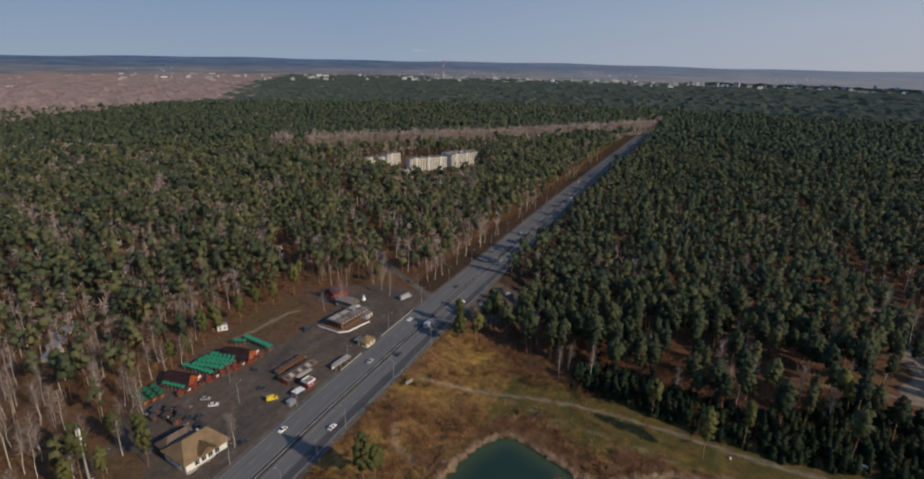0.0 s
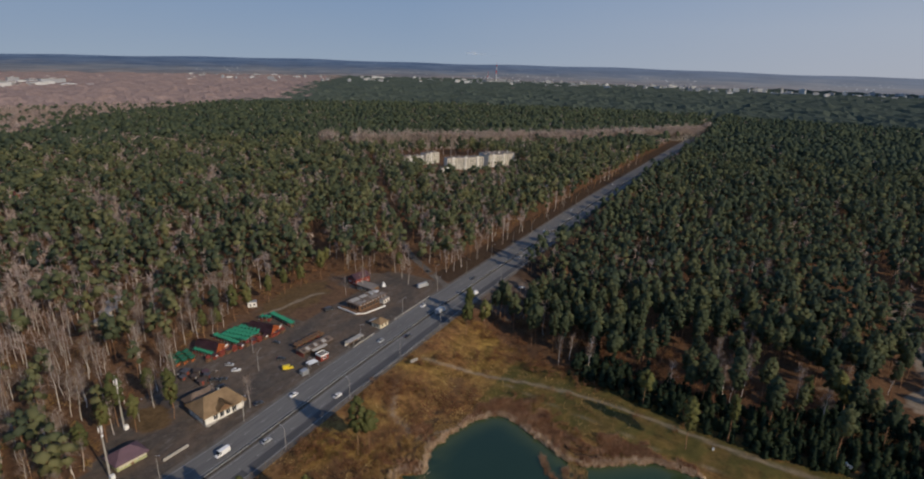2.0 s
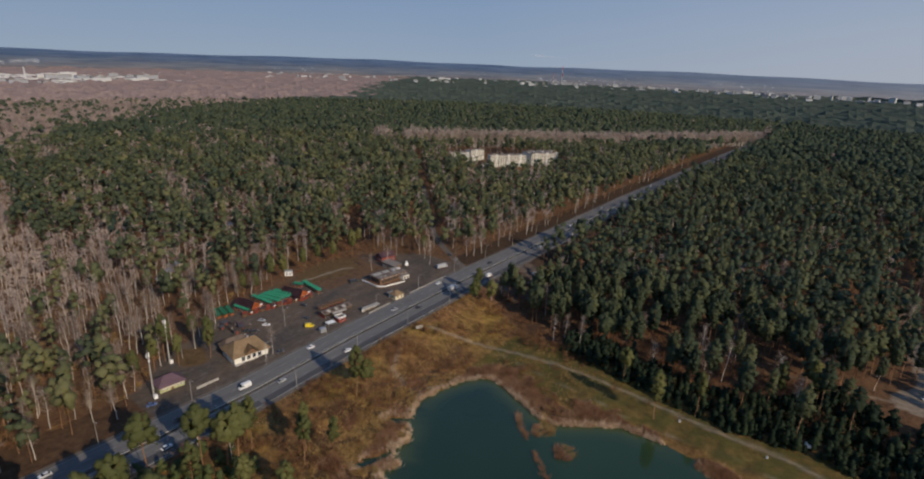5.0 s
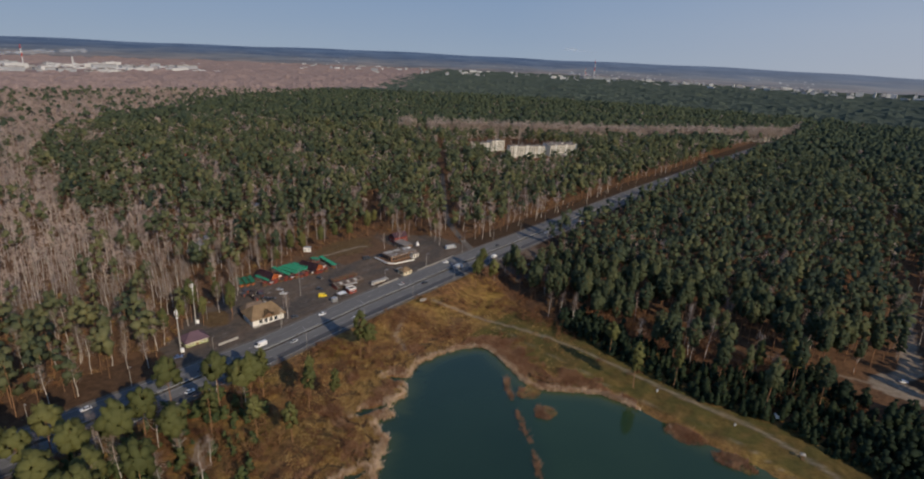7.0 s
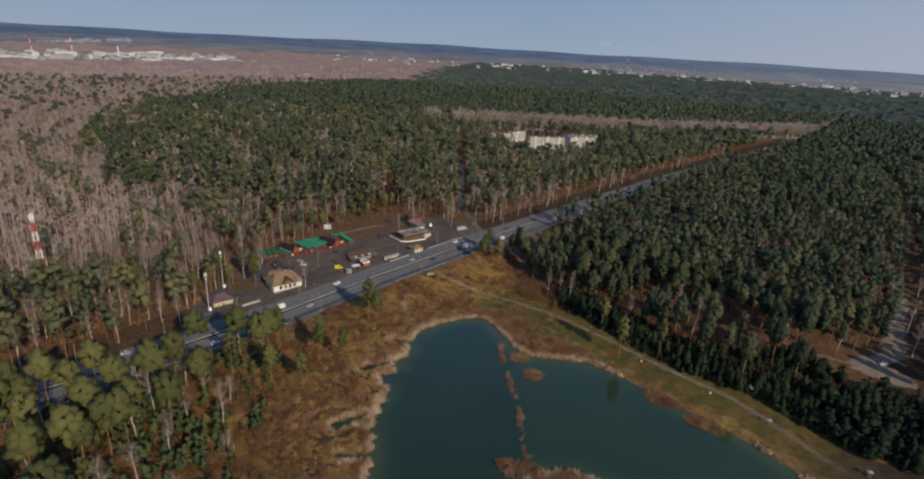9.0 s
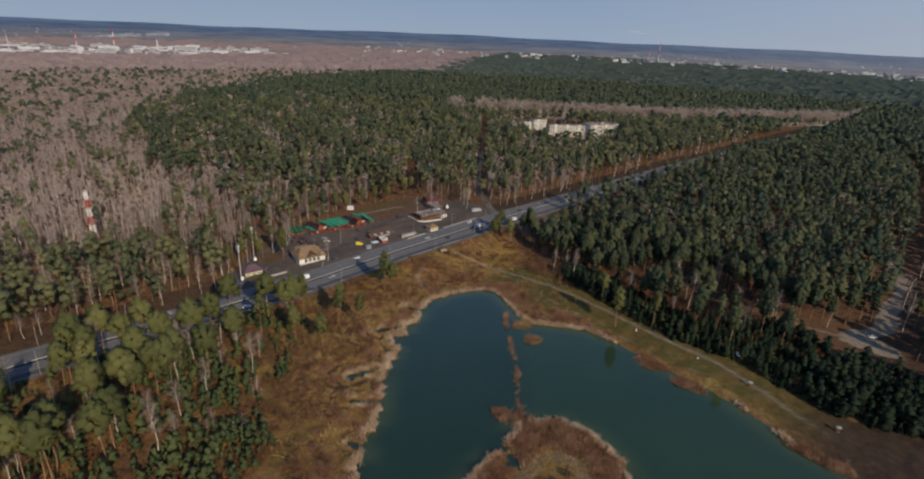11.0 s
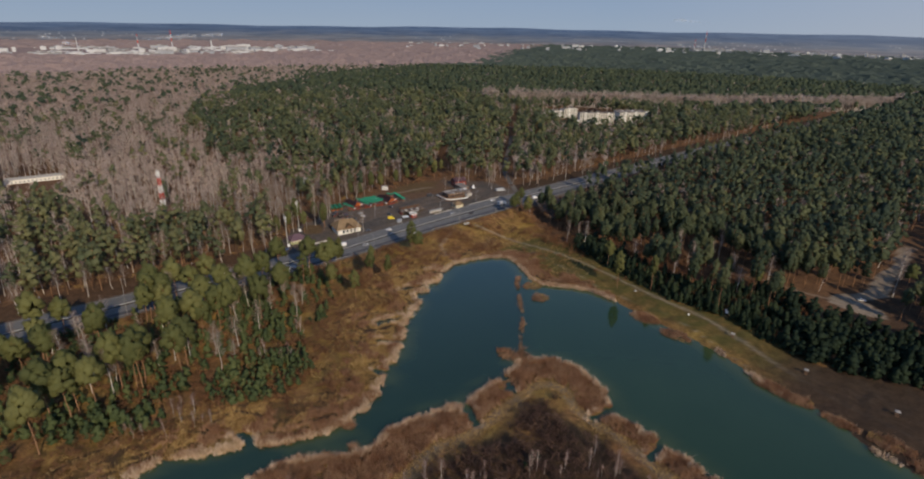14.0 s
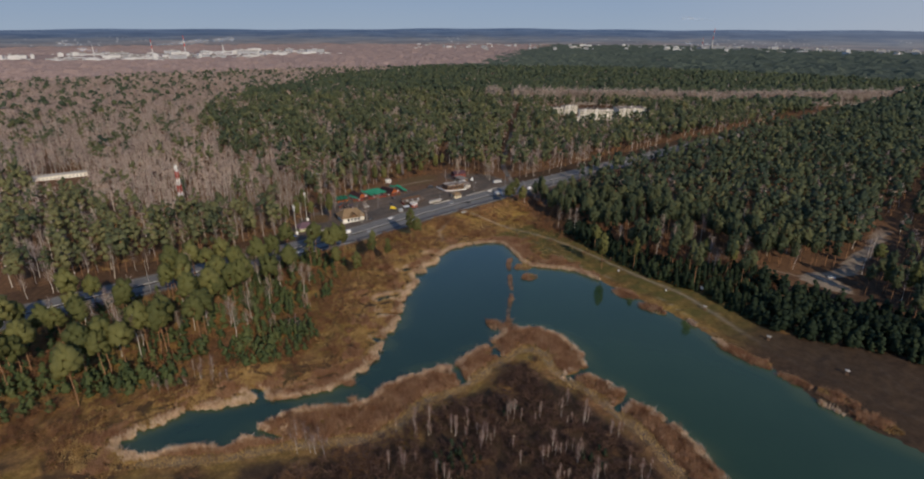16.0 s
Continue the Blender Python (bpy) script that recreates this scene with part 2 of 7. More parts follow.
def profile(y):
    """Height of the road along its length."""
    return np.interp(y, [-600, -160, -87, -23, 71, 160, 400, 1200, 3000], [3.0, 3.6, 4.2, 8.0, 11.2, 12.2, 15.5, 13, 0])


def ground(x, y):
    """Height of the ground."""
    x, y = np.asarray(x, float), np.asarray(y, float)
    r = profile(y)
    low = 1.6 + 0.45 * waves(x, y, 60, 3)
    east = low + (r - 0.3 - low) * (1 - smoothstep(11, 62, x)) ** 1.6 + np.clip((y - 120) / 400, 0, 1) * (r * 0.6)
    west = r - 0.15 + np.clip((-x - 110) / 500, 0, 1) * 3 + 0.5 * waves(x, y, 120, 5) * smoothstep(-110, -150, x)
    west = west * (1 - smoothstep(-800, -2300, x))
    z = np.where(x < -2, west, east)
    d = to_lake(x, y)
    bank = smoothstep(-1.0, 22, d)
    z = np.where(d < 60, 0.12 + (z - 0.12) * bank, z)
    z = np.where(d < 0, -0.25 * np.minimum(-d, 8) - 0.05, z)
    road = (x > -15.5) & (x < 12.5)
    return np.where(road, r - 0.35, z)


def gz(x, y):
    return float(ground(np.array([float(x)]), np.array([float(y)]))[0])


# ---------- plan of the woods ----------
def north_edge(x):
    """Where the wood beyond the meadow begins, for x east of the road."""
    return np.interp(x, [14, 30, 51, 75, 98, 120, 143, 165, 186, 217, 238, 268, 310, 350, 450, 800], [62, 64, 55, 50, 52, 49, 43, 40, 36, 44, 36, 30, 52, 62, 70, 40])


LOT = np.array([(243, 110), (242, 126), (253, 139), (249.5, 182), (251, 206), (241, 250), (250, 260), (256, 222), (259.5, 180), (265, 146), (257, 125), (267, 124), (275, 113), (264, 108), (254.5, 107)], float)
LANE = np.array([(-14, 96), (-40, 112), (-86, 146), (-160, 222), (-212, 276), (-330, 400)], float)
ROW = np.array([(-460, 455), (-350, 570), (-245, 690), (-150, 820), (-62, 965), (14, 1075)], float)
RIDE = np.array([(262, 215), (250, 262), (240, 340), (222, 459), (196, 600), (152, 770), (98, 940), (40, 1060)], float)
HOLLOW = np.array([(98, 958), (209, 800), (300, 690), (380, 640), (520, 600)], float)
TRACK = np.array([(-60, 30), (-75, 46), (-101, 72), (-150, 110)], float)


def YARD_EDGE(y):
    """Where the wood behind the roadside yard begins."""
    return np.interp(y, [-128, -114, -104, -96, -82, -66, -50, -20, 10, 45, 72, 84, 104], [-44, -50, -64, -70, -76, -84, -97, -98, -103, -103, -94, -78, -62])


def woods(x, y):
    """Chances of a tall pine, of a bare birch and of a young pine at each place."""
    n1, n2 = waves(x, y, 90, 11), waves(x, y, 240, 12)
    pine, bare, young = np.full(x.shape, 0.84), np.full(x.shape, 0.15), np.zeros(x.shape)
    west = x < -2
    # west of the road
    leafless = (y < -68 - 0.02 * x + 26 * n1 + 32 * n2) & (x < -104 + 16 * n1)
    far_edge = np.interp(y, [-300, -71, 138, 546, 1188, 1908, 4000], [-300, -560, -820, -1080, -1330, -2000, -3500])
    leafless |= x < far_edge + 70 * n1 + 60 * n2
    patch = (n1 + 0.6 * n2 > np.where(y - 0.9 * x > 900, 1.6, 0.22)) & west
    pine = np.where(leafless, np.where(n1 > 0.55, 0.45, 0.06), np.where(patch, 0.42, pine))
    bare = np.where(leafless, 0.93, np.where(patch, 0.52, bare))
    strip = west & (x > -104) & (y < -128)
    pine, bare = np.where(strip, 0.60, pine), np.where(strip, 0.36, bare)
    behind = west & (x > -150) & (x < -100) & (y > -128) & (y < 40)
    pine, bare = np.where(behind, 0.38, pine), np.where(behind, 0.5, bare)
    edge = west & (y >= 100) & (y < 170) & (x > -110)
    pine, bare = np.where(edge, 0.45, pine), np.where(edge, 0.45, bare)
    grove = west & (x < -40) & (x > -330) & (y < -232 + 20 * n1)
    pine, bare = np.where(grove, 0.52, pine), np.where(grove, 0.40, bare)
    side = YARD_EDGE(y)
    mixed = west & (x > -175) & (x < side) & (y > -132) & (y < -20) & (n1 > -0.7)
    pine, bare = np.where(mixed, np.where(x > -106, 0.15, np.where(y > -75, 0.36, 0.18)), pine), np.where(mixed, np.where(x > -106, 0.42, np.where(y > -75, 0.5, 0.70)), bare)
    clear = west & ((x > side) & (y > -128) & (y < 104) | (x > np.where(y < -128, -23 + 3 * n1, np.where(y > 104, -23, -30))))
    clear |= west & (line_distance(x, y, LANE) < 4.8) | west & (line_distance(x, y, TRACK) < 6)
    clear |= ((((x + 222) / 95) ** 2 + ((y - 462) / 80) ** 2 < 1) | (((x + 190) / 50) ** 2 + ((y - 410) / 50) ** 2 < 1)) & west
    clear |= ((x + 320) / 34) ** 2 + ((y + 250) / 30) ** 2 < 1
    clear |= line_distance(x, y, np.array([(-320.0, -250.0), (-262.0, -251.0)])) < 19
    # the pale, thin row of birches behind the flats
    row = line_distance(x, y, ROW)
    front_side = line_distance(x - 24, y + 20, ROW) < row
    clear |= (row < 14) | front_side & (row < np.interp(x, [-480, -400], [20, 50])) & west
    # east of the road
    e = north_edge(x)
    east = ~west
    pine = np.where(east, np.where(y > e + 14, 0.9, 0.0), pine)
    bare = np.where(east, np.where(y > e + 10, 0.08, 0.0), bare)
    thin = east & (((x - 165) / 58) ** 2 + ((y - 88) / 26) ** 2 < 1)
    pine, bare = np.where(thin, 0.42, pine), np.where(thin, 0.16, bare)
    thick = east & (x < 110) & (y > e) & (y < e + 30)
    bare = np.where(thick, 0.20, bare)
    deep = np.interp(x, [90, 150, 190, 220, 300, 400], [16, 22, 30, 52, 50, 40])
    young = np.where(east & (y > e - 4) & (y < e + deep) & (x > 90), 0.95, young)
    young = np.where(east & (x > 226) & (x < 320) & (y > e + 40) & (y < 104), 0.6, young)
    pine = np.where(east & (x > 196) & (y > e) & (y < e + deep), 0.10, pine)
    front = east & (x > 226) & (x < 320) & (y < 112)
    pine, bare = np.where(front & (y > e), 0.02, pine), np.where(front, 0, bare)
    gap = east & (((x - 235) / 40) ** 2 + ((y - 150) / 22) ** 2 < 1)
    pine, bare = np.where(gap, 0.5, pine), np.where(gap, 0.18, bare)
    beside = east & (x > 252) & (x < 292) & (y > 104) & (y < 275)
    pine, bare = np.where(beside, np.where(x > 276, 0.3, 0.05), pine), np.where(beside, 0.08, bare)
    young = np.where(beside, np.where(x > 266, 0.75, 0.4), young)
    lot = east & inside(x, y, LOT)
    verge = east & (x < np.interp(y, [120, 200, 500, 900], [17, 25, 27, 30])) & (y < 1040) | east & (x < 42) & (y < 150) & (y > 84)
    # between the road and the lake
    d = to_lake(x, y)
    bank = east & (x > 14) & (y < -112) & (x < 130) & (d > 22)
    sw = bank & (x < np.interp(y, [-330, -276, -233, -198, -175, -150, -112], [110, 92, 101, 106, 96, 66, 40]))
    pine = np.where(bank, 0.0, pine)
    bare = np.where(bank, 0.0, bare)
    pine, bare = np.where(sw, 0.0, pine), np.where(sw, 0.22, bare)
    inner = bank & (x > 42) & (x < np.interp(y, [-330, -276, -233, -198, -175, -150, -112], [125, 102, 112, 116, 112, 84, 60]))
    young = np.where(inner, 0.55 + 0.4 * smoothstep(-0.2, 0.4, n1), young)
    ride = east & ((line_distance(x, y, RIDE) < 4.8) | (line_distance(x, y, HOLLOW) < 9))
    stand = east & ((((x - 112) / 17) ** 2 + ((y + 191) / 24) ** 2 < 1) | (line_distance(x, y, np.array([(72, -306), (88, -286), (101, -268), (110, -252), (115, -238)])) < 5.5) | (((x - 60) / 26) ** 2 + ((y + 176) / 14) ** 2 < 1))
    young = np.where(inner, 0.4 * young, young)
    young = np.where(sw, np.maximum(young, 0.3), young)
    young = np.where(stand & (d > 14), 0.97, young)
    shut = clear | lot | verge | ride | (d < 8) | (np.abs(x + 2) < 17) & (y < 1040)
    return [np.where(shut, 0, v) for v in (pine, bare, young)]


# ---------- ground ----------
def steps(lo, a, b, hi, fine, grow=1.16):
    mid = list(np.arange(a, b + 0.1, fine))
    s, left = fine, [a]
    while left[-1] > lo:
        s *= grow
        left.append(max(lo, left[-1] - s))
    s, right = fine, [b]
    while right[-1] < hi:
        s *= grow
        right.append(min(hi, right[-1] + s))
    return np.array(left[:0:-1] + mid + right[1:])


def g_ground(n, l):
    big, fine, mid = n_noise(n, l, 0.03, 5), n_noise(n, l, 0.35, 6, 0.75), n_noise(n, l, 0.11, 5, 0.7)
    litter = n_ramp(n, l, fine, (0.25, (0.054, 0.031, 0.019)), (0.5, (0.124, 0.068, 0.037)), (0.75, (0.192, 0.108, 0.058)))
    grass = n_mix(n, l, n_ramp(n, l, big, (0.4, (0, 0, 0)), (0.62, (1, 1, 1))),
                  n_ramp(n, l, fine, (0.3, (0.100, 0.066, 0.020)), (0.5, (0.195, 0.126, 0.038)), (0.7, (0.310, 0.208, 0.068))),
                  n_ramp(n, l, fine, (0.3, (0.085, 0.042, 0.020)), (0.5, (0.160, 0.084, 0.036)), (0.7, (0.250, 0.140, 0.060))))
    patches = n_ramp(n, l, mid, (0.34, (0.50, 0.47, 0.44)), (0.5, (1.0, 0.98, 0.96)), (0.66, (1.26, 1.22, 1.12)))
    grass = n_mix(n, l, 1.0, grass, patches, "MULTIPLY")
    green = n_ramp(n, l, fine, (0.3, (0.060, 0.054, 0.016)), (0.7, (0.108, 0.088, 0.028)))
    sand = n_ramp(n, l, fine, (0.3, (0.19, 0.15, 0.11)), (0.7, (0.33, 0.28, 0.22)))
    mud_and_shade = n_ramp(n, l, fine, (0.3, (0.026, 0.018, 0.013)), (0.7, (0.060, 0.040, 0.027)))
    yard = n_mix(n, l, n_ramp(n, l, n_noise(n, l, 0.09, 6, 0.7, stretch=(1, 0.35, 1)), (0.4, (0, 0, 0)), (0.62, (1, 1, 1))), n_ramp(n, l, fine, (0.3, (0.055, 0.046, 0.040)), (0.7, (0.095, 0.082, 0.072))), n_ramp(n, l, fine, (0.3, (0.085, 0.062, 0.046)), (0.7, (0.15, 0.112, 0.085))))
    scuff = n_ramp(n, l, n_noise(n, l, 0.22, 7, 0.78, stretch=(1, 0.4, 1)), (0.55, (0, 0, 0)), (0.68, (0.75, 0.75, 0.75)))
    yard = n_mix(n, l, scuff, yard, n_ramp(n, l, fine, (0.3, (0.125, 0.108, 0.094)), (0.7, (0.205, 0.182, 0.160))))
    c = n_mix(n, l, n_attr(n, "meadow"), litter, grass)
    c = n_mix(n, l, n_attr(n, "green"), c, green)
    c = n_mix(n, l, n_attr(n, "sand"), c, sand)
    c = n_mix(n, l, n_attr(n, "yard"), c, yard)
    c = n_mix(n, l, n_attr(n, "trail_and_shade"), c, mud_and_shade)
    return [c, fine, 0.8, 0.5]


M["ground"] = material("ground_soil", g_ground, 0.95, 0.1)
gx = steps(-4900, -110, 350, 5000, 1.8, 1.14)
gy = steps(-2600, -300, 120, 4900, 1.8, 1.14)
GX, GY = np.meshgrid(gx, gy)
fx, fy = GX.ravel(), GY.ravel()
fz = ground(fx, fy)
nx, ny = len(gx), len(gy)
ii = (np.arange(ny - 1)[:, None] * nx + np.arange(nx - 1)).ravel()
quads = np.stack([ii, ii + 1, ii + nx + 1, ii + nx], 1)
d_shore = to_lake(fx, fy)
fz = fz + np.where((d_shore > 3) & (np.abs(fx + 2) > 16), np.where(fx > 14, 0.34, 0.22) * waves(fx, fy, 9, 21), 0)
me = np_mesh("ground", np.stack([fx, fy, fz], 1), quads, smooth=True)
e_line = north_edge(fx)
meadow = np.where((fx > 12) & (fy < e_line + 4), 1.0, 0.0)
meadow = np.maximum(meadow, np.where((fx > -34) & (fx < -14) & (fy > 104), 0.25, 0))
meadow *= smoothstep(-0.75, -0.2, waves(fx, fy, 26, 31)) * 0.55 + 0.45
meadow *= np.where((fx > 14) & (fx < 116) & (fy < -112), 1 - 0.3 * smoothstep(-0.4, 0.4, waves(fx, fy, 40, 41)), 1)
# grass gives way to darker litter eastwards, painting the shade on that side
meadow *= 1 - 0.65 * smoothstep(235, 290, fx)
meadow *= np.where((fx > 168) & (fy < -60), 0.55 + 0.4 * smoothstep(24, 8, d_shore), 1)
green = np.where((fx > 60) & (fy < e_line - 2) & (fy > 6), smoothstep(4, 10, d_shore) * smoothstep(330, 215, fx), 0) * (0.6 + 0.4 * smoothstep(-0.4, 0.4, waves(fx, fy, 18, 8)))
side_way = line_distance(fx, fy, rounded([(56, 26), (80, 22), (104, 19), (128, 17), (150, 14), (176, 16), (205, 15), (236, 5), (262, -2), (290, -5), (312, -7)], 4))
track = np.minimum(line_distance(fx, fy, rounded([(22, 14), (46, 24), (74, 31), (102, 35), (129, 35), (154, 33), (178, 30), (206, 30), (228, 24), (250, 16), (272, 9), (303, 5), (340, 2), (380, 4)], 4)),
                   side_way + 0.9)
track = np.minimum(track, line_distance(fx, fy, np.array([(289, 52), (314, 31), (327, 21), (360, 16)])))
track = np.minimum(track, line_distance(fx, fy, np.array([(196, 106), (210, 110), (230, 112), (246, 116)])))
track = np.minimum(track, line_distance(fx, fy, np.array([(22, -10), (34, -30), (52, -34), (60, -25)])))
sand = smoothstep(1.7, 0.4, track) * (0.62 - 0.1 * smoothstep(215, 260, fx))
sand = np.maximum(sand, 0.3 * smoothstep(0.1, 0.6, waves(fx, fy, 30, 77)) * ((fx > 262) & (fx < 330) & (fy > 12) & (fy < 44)))
lot_in = inside(fx, fy, LOT)
sand = np.maximum(sand, np.where(lot_in, 0.8, 0))
yard = np.where((fx < -12) & (fx > -108) & (fy > -126) & (fy < 100), 1.0, 0.0)
yard *= np.where(fx < -80, smoothstep(-1, 0.2, waves(fx, fy, 22, 51)) * 0.6, 1)
yard = np.where((fx < -90) & (fy < -58), 0.1, yard)
yard = np.where((fx < -60) & (fx > -102) & (fy > 8) & (fy < 60), 0.2, yard)
yard = np.maximum(yard, np.where((fx > 12) & (fx < 40) & (fy > 84) & (fy < 140), 0.9, 0))
yard = np.where(fx < YARD_EDGE(fy) + 3 + 4 * waves(fx, fy, 14, 52), 0.0, yard)
lawn = (((fx + 88) / 15) ** 2 + ((fy - 30) / 26) ** 2 < 1 + 0.3 * waves(fx, fy, 15, 53)) | (((fx + 54) / 11) ** 2 + ((fy + 90) / 8) ** 2 < 1 + 0.3 * waves(fx, fy, 12, 54))
yard = np.where(lawn, 0.12, yard)
green = np.maximum(green, np.where(lawn, 0.35, 0))
sand = np.maximum(sand, 0.75 * smoothstep(1.6, 0.6, line_distance(fx, fy, np.array([(-88, 2), (-85, 14), (-83, 38), (-78, 44)]))))
bend = d_shore - (15 + 5 * waves(fx, fy, 45, 55))
trail_and_shade = 0.7 * smoothstep(1.9, 0.7, np.abs(bend)) * ((fx < 165) & (fy < -18) & (fx > 50))
trail_and_shade = np.maximum(trail_and_shade, 0.85 * ledges(fx, fy, d_shore))
on_spit = (fx > 150) & (fy < -60) & (d_shore > 0) & (fx + 0.25 * (fy + 250) > 158)
spit_way = line_distance(fx, fy, SPIT_PATH)
sand = np.maximum(sand, 0.5 * on_spit * smoothstep(3.4, 1.2, spit_way))
trail_and_shade = np.maximum(trail_and_shade, 0.9 * on_spit * inside(fx, fy, SPIT_INSIDE) * smoothstep(5, 10, spit_way) * smoothstep(-0.55, 0.1, waves(fx, fy, 30, 56) + 0.4 * smoothstep(205, 225, fx)))
# east bank: dark mud, laid on thicker to paint the shade over it
trail_and_shade = np.maximum(trail_and_shade, 0.92 * smoothstep(235, 275, fx) * ((fx < 420) & (fy < e_line) & (fy > -40)))
trail_and_shade = np.maximum(trail_and_shade, 0.6 * ((fx > 255) & (fx < 300) & (fy > 60) & (fy < 280) & ~lot_in))
trail_and_shade = np.maximum(trail_and_shade, 0.55 * ((fx < -15) & (fx > -40) & (fy < -126)))
trail_and_shade = np.maximum(trail_and_shade, 0.85 * ((fx > -36) & (fx < -15) & (fy > 104)))
trail_and_shade = np.maximum(trail_and_shade, 0.85 * ((fx > 12) & (fx < 34) & (fy > 140)))
trail_and_shade = np.maximum(trail_and_shade, 0.5 * smoothstep(0.1, 0.6, waves(fx, fy, 24, 57)) * ((fx > 14) & (fx < 60) & (fy < -60)))
for key, val in (("meadow", meadow), ("green", green), ("sand", sand), ("yard", yard), ("trail_and_shade", trail_and_shade)):
    me.attributes.new(key, "FLOAT", "POINT").data.foreach_set("value", val.astype(np.float32))
tagged(link_mesh("ground", me, M["ground"]), "brown forest floor, ochre meadow and trodden paths", "ground", kind="structure")

# water
def g_water(n, l):
    """Two basins, the deeper one bluer, on either side of the sunken dyke."""
    p = n.new("ShaderNodeVectorMath")
    p.operation, p.inputs[1].default_value = "DOT_PRODUCT", (0.69, 0.73, 0)
    l.new(n.new("ShaderNodeTexCoord").outputs["Object"], p.inputs[0])
    mr = n.new("ShaderNodeMapRange")
    mr.inputs["From Min"].default_value, mr.inputs["From Max"].default_value = 57, 69
    l.new(p.outputs["Value"], mr.inputs["Value"])
    drift = n_noise(n, l, 0.012, 3)
    deep = n_ramp(n, l, drift, (0.3, (0.012, 0.029, 0.017)), (0.7, (0.017, 0.037, 0.021)))
    shoal = n_ramp(n, l, drift, (0.3, (0.017, 0.038, 0.019)), (0.7, (0.023, 0.047, 0.023)))
    c = n_mix(n, l, mr.outputs[0], deep, shoal)
    return [n_mix(n, l, n_attr(n, "shallow"), c, (0.052, 0.070, 0.026)), n_noise(n, l, 1.2, 3), 0.12, 0.04]


M["water"] = material("lake_water", g_water, 0.08, 0.45)
wx, wy = np.arange(40, 441, 3.5), np.arange(-280, 21, 3.5)
WX, WY = np.meshgrid(wx, wy)
k = (np.arange(len(wy) - 1)[:, None] * len(wx) + np.arange(len(wx) - 1)).ravel()
me = np_mesh("water", np.stack([WX.ravel(), WY.ravel(), 0 * WX.ravel()], 1), np.stack([k, k + 1, k + len(wx) + 1, k + len(wx)], 1))
depth = to_lake(WX.ravel(), WY.ravel())
shallow = 0.75 * smoothstep(-11, -1, depth) * smoothstep(-0.5, 0.5, waves(WX.ravel(), WY.ravel(), 40, 140) + np.where(WY.ravel() > -40, 0.5, 0.0))
me.attributes.new("shallow", "FLOAT", "POINT").data.foreach_set("value", shallow.astype(np.float32))
tagged(link_mesh("water", me, M["water"]), "still dark teal lake water", "lake", kind="structure")

# ---------- road ----------
def ribbon(name, x0, x1, y0, y1, lift, mat, label, category, step=6.0, parent=None):
    ys = np.arange(y0, y1 + 0.01, (y1 - y0) / max(1, round((y1 - y0) / step)))
    z = profile(ys) + lift
    V = np.concatenate([np.stack([a + 0 * ys, ys, z - drop], 1) for drop in (0, 0.25) for a in (x0, x1)])
    m = len(ys)
    i = np.arange(m - 1)
    F = np.concatenate([np.stack([i, i + m, i + m + 1, i + 1], 1), np.stack([i + 2 * m, i, i + 1, i + 2 * m + 1], 1), np.stack([i + m, i + 3 * m, i + 3 * m + 1, i + m + 1], 1)])
    me = np_mesh(name, V, F)
    me.shade_flat()
    ob = link_mesh(name, me, mat, parent)
    return tagged(ob, label, category, kind="structure") if label else ob


def g_asphalt(n, l):
    big, grain = n_noise(n, l, 0.10, 5, 0.65, stretch=(1, 0.2, 1)), n_noise(n, l, 1.5, 5)
    tracks = n_noise(n, l, 0.8, 3, 0.6, stretch=(1, 0.03, 1))
    c = n_mix(n, l, 0.5, n_ramp(n, l, big, (0.3, (0.105, 0.102, 0.102)), (0.7, (0.165, 0.158, 0.152))), n_ramp(n, l, tracks, (0.35, (0.105, 0.102, 0.102)), (0.65, (0.175, 0.168, 0.162))))
    return n_mix(n, l, 0.2, c, n_ramp(n, l, grain, (0.3, (0.08, 0.08, 0.08)), (0.7, (0.16, 0.155, 0.15))))


M["asphalt"] = material("asphalt", g_asphalt, 0.9, 0.15)
M["paint"] = plain("road_paint", (0.235, 0.23, 0.22), 0.7, vary=0.45, scale=0.6)
M["steel"] = plain("galvanised_steel", (0.42, 0.43, 0.44), 0.5, 0.5, 0.6)
M["gravel"] = plain("verge_gravel", (0.115, 0.098, 0.082), 0.95, vary=0.45, scale=0.8)
ribbon("road", -15.0, 11.8, -900, 1056, 0.0, M["asphalt"], "grey worn asphalt dual carriageway, straight through the wood", "road")
ribbon("verge_west", -17.2, -15.0, -900, 1050, -0.1, M["gravel"], "gravel shoulder beside the asphalt road", "verge")
ribbon("verge_east", 11.8, 14.0, -900, 1050, -0.1, M["gravel"], "gravel shoulder beside the asphalt road", "verge")
# ---------- trees ----------


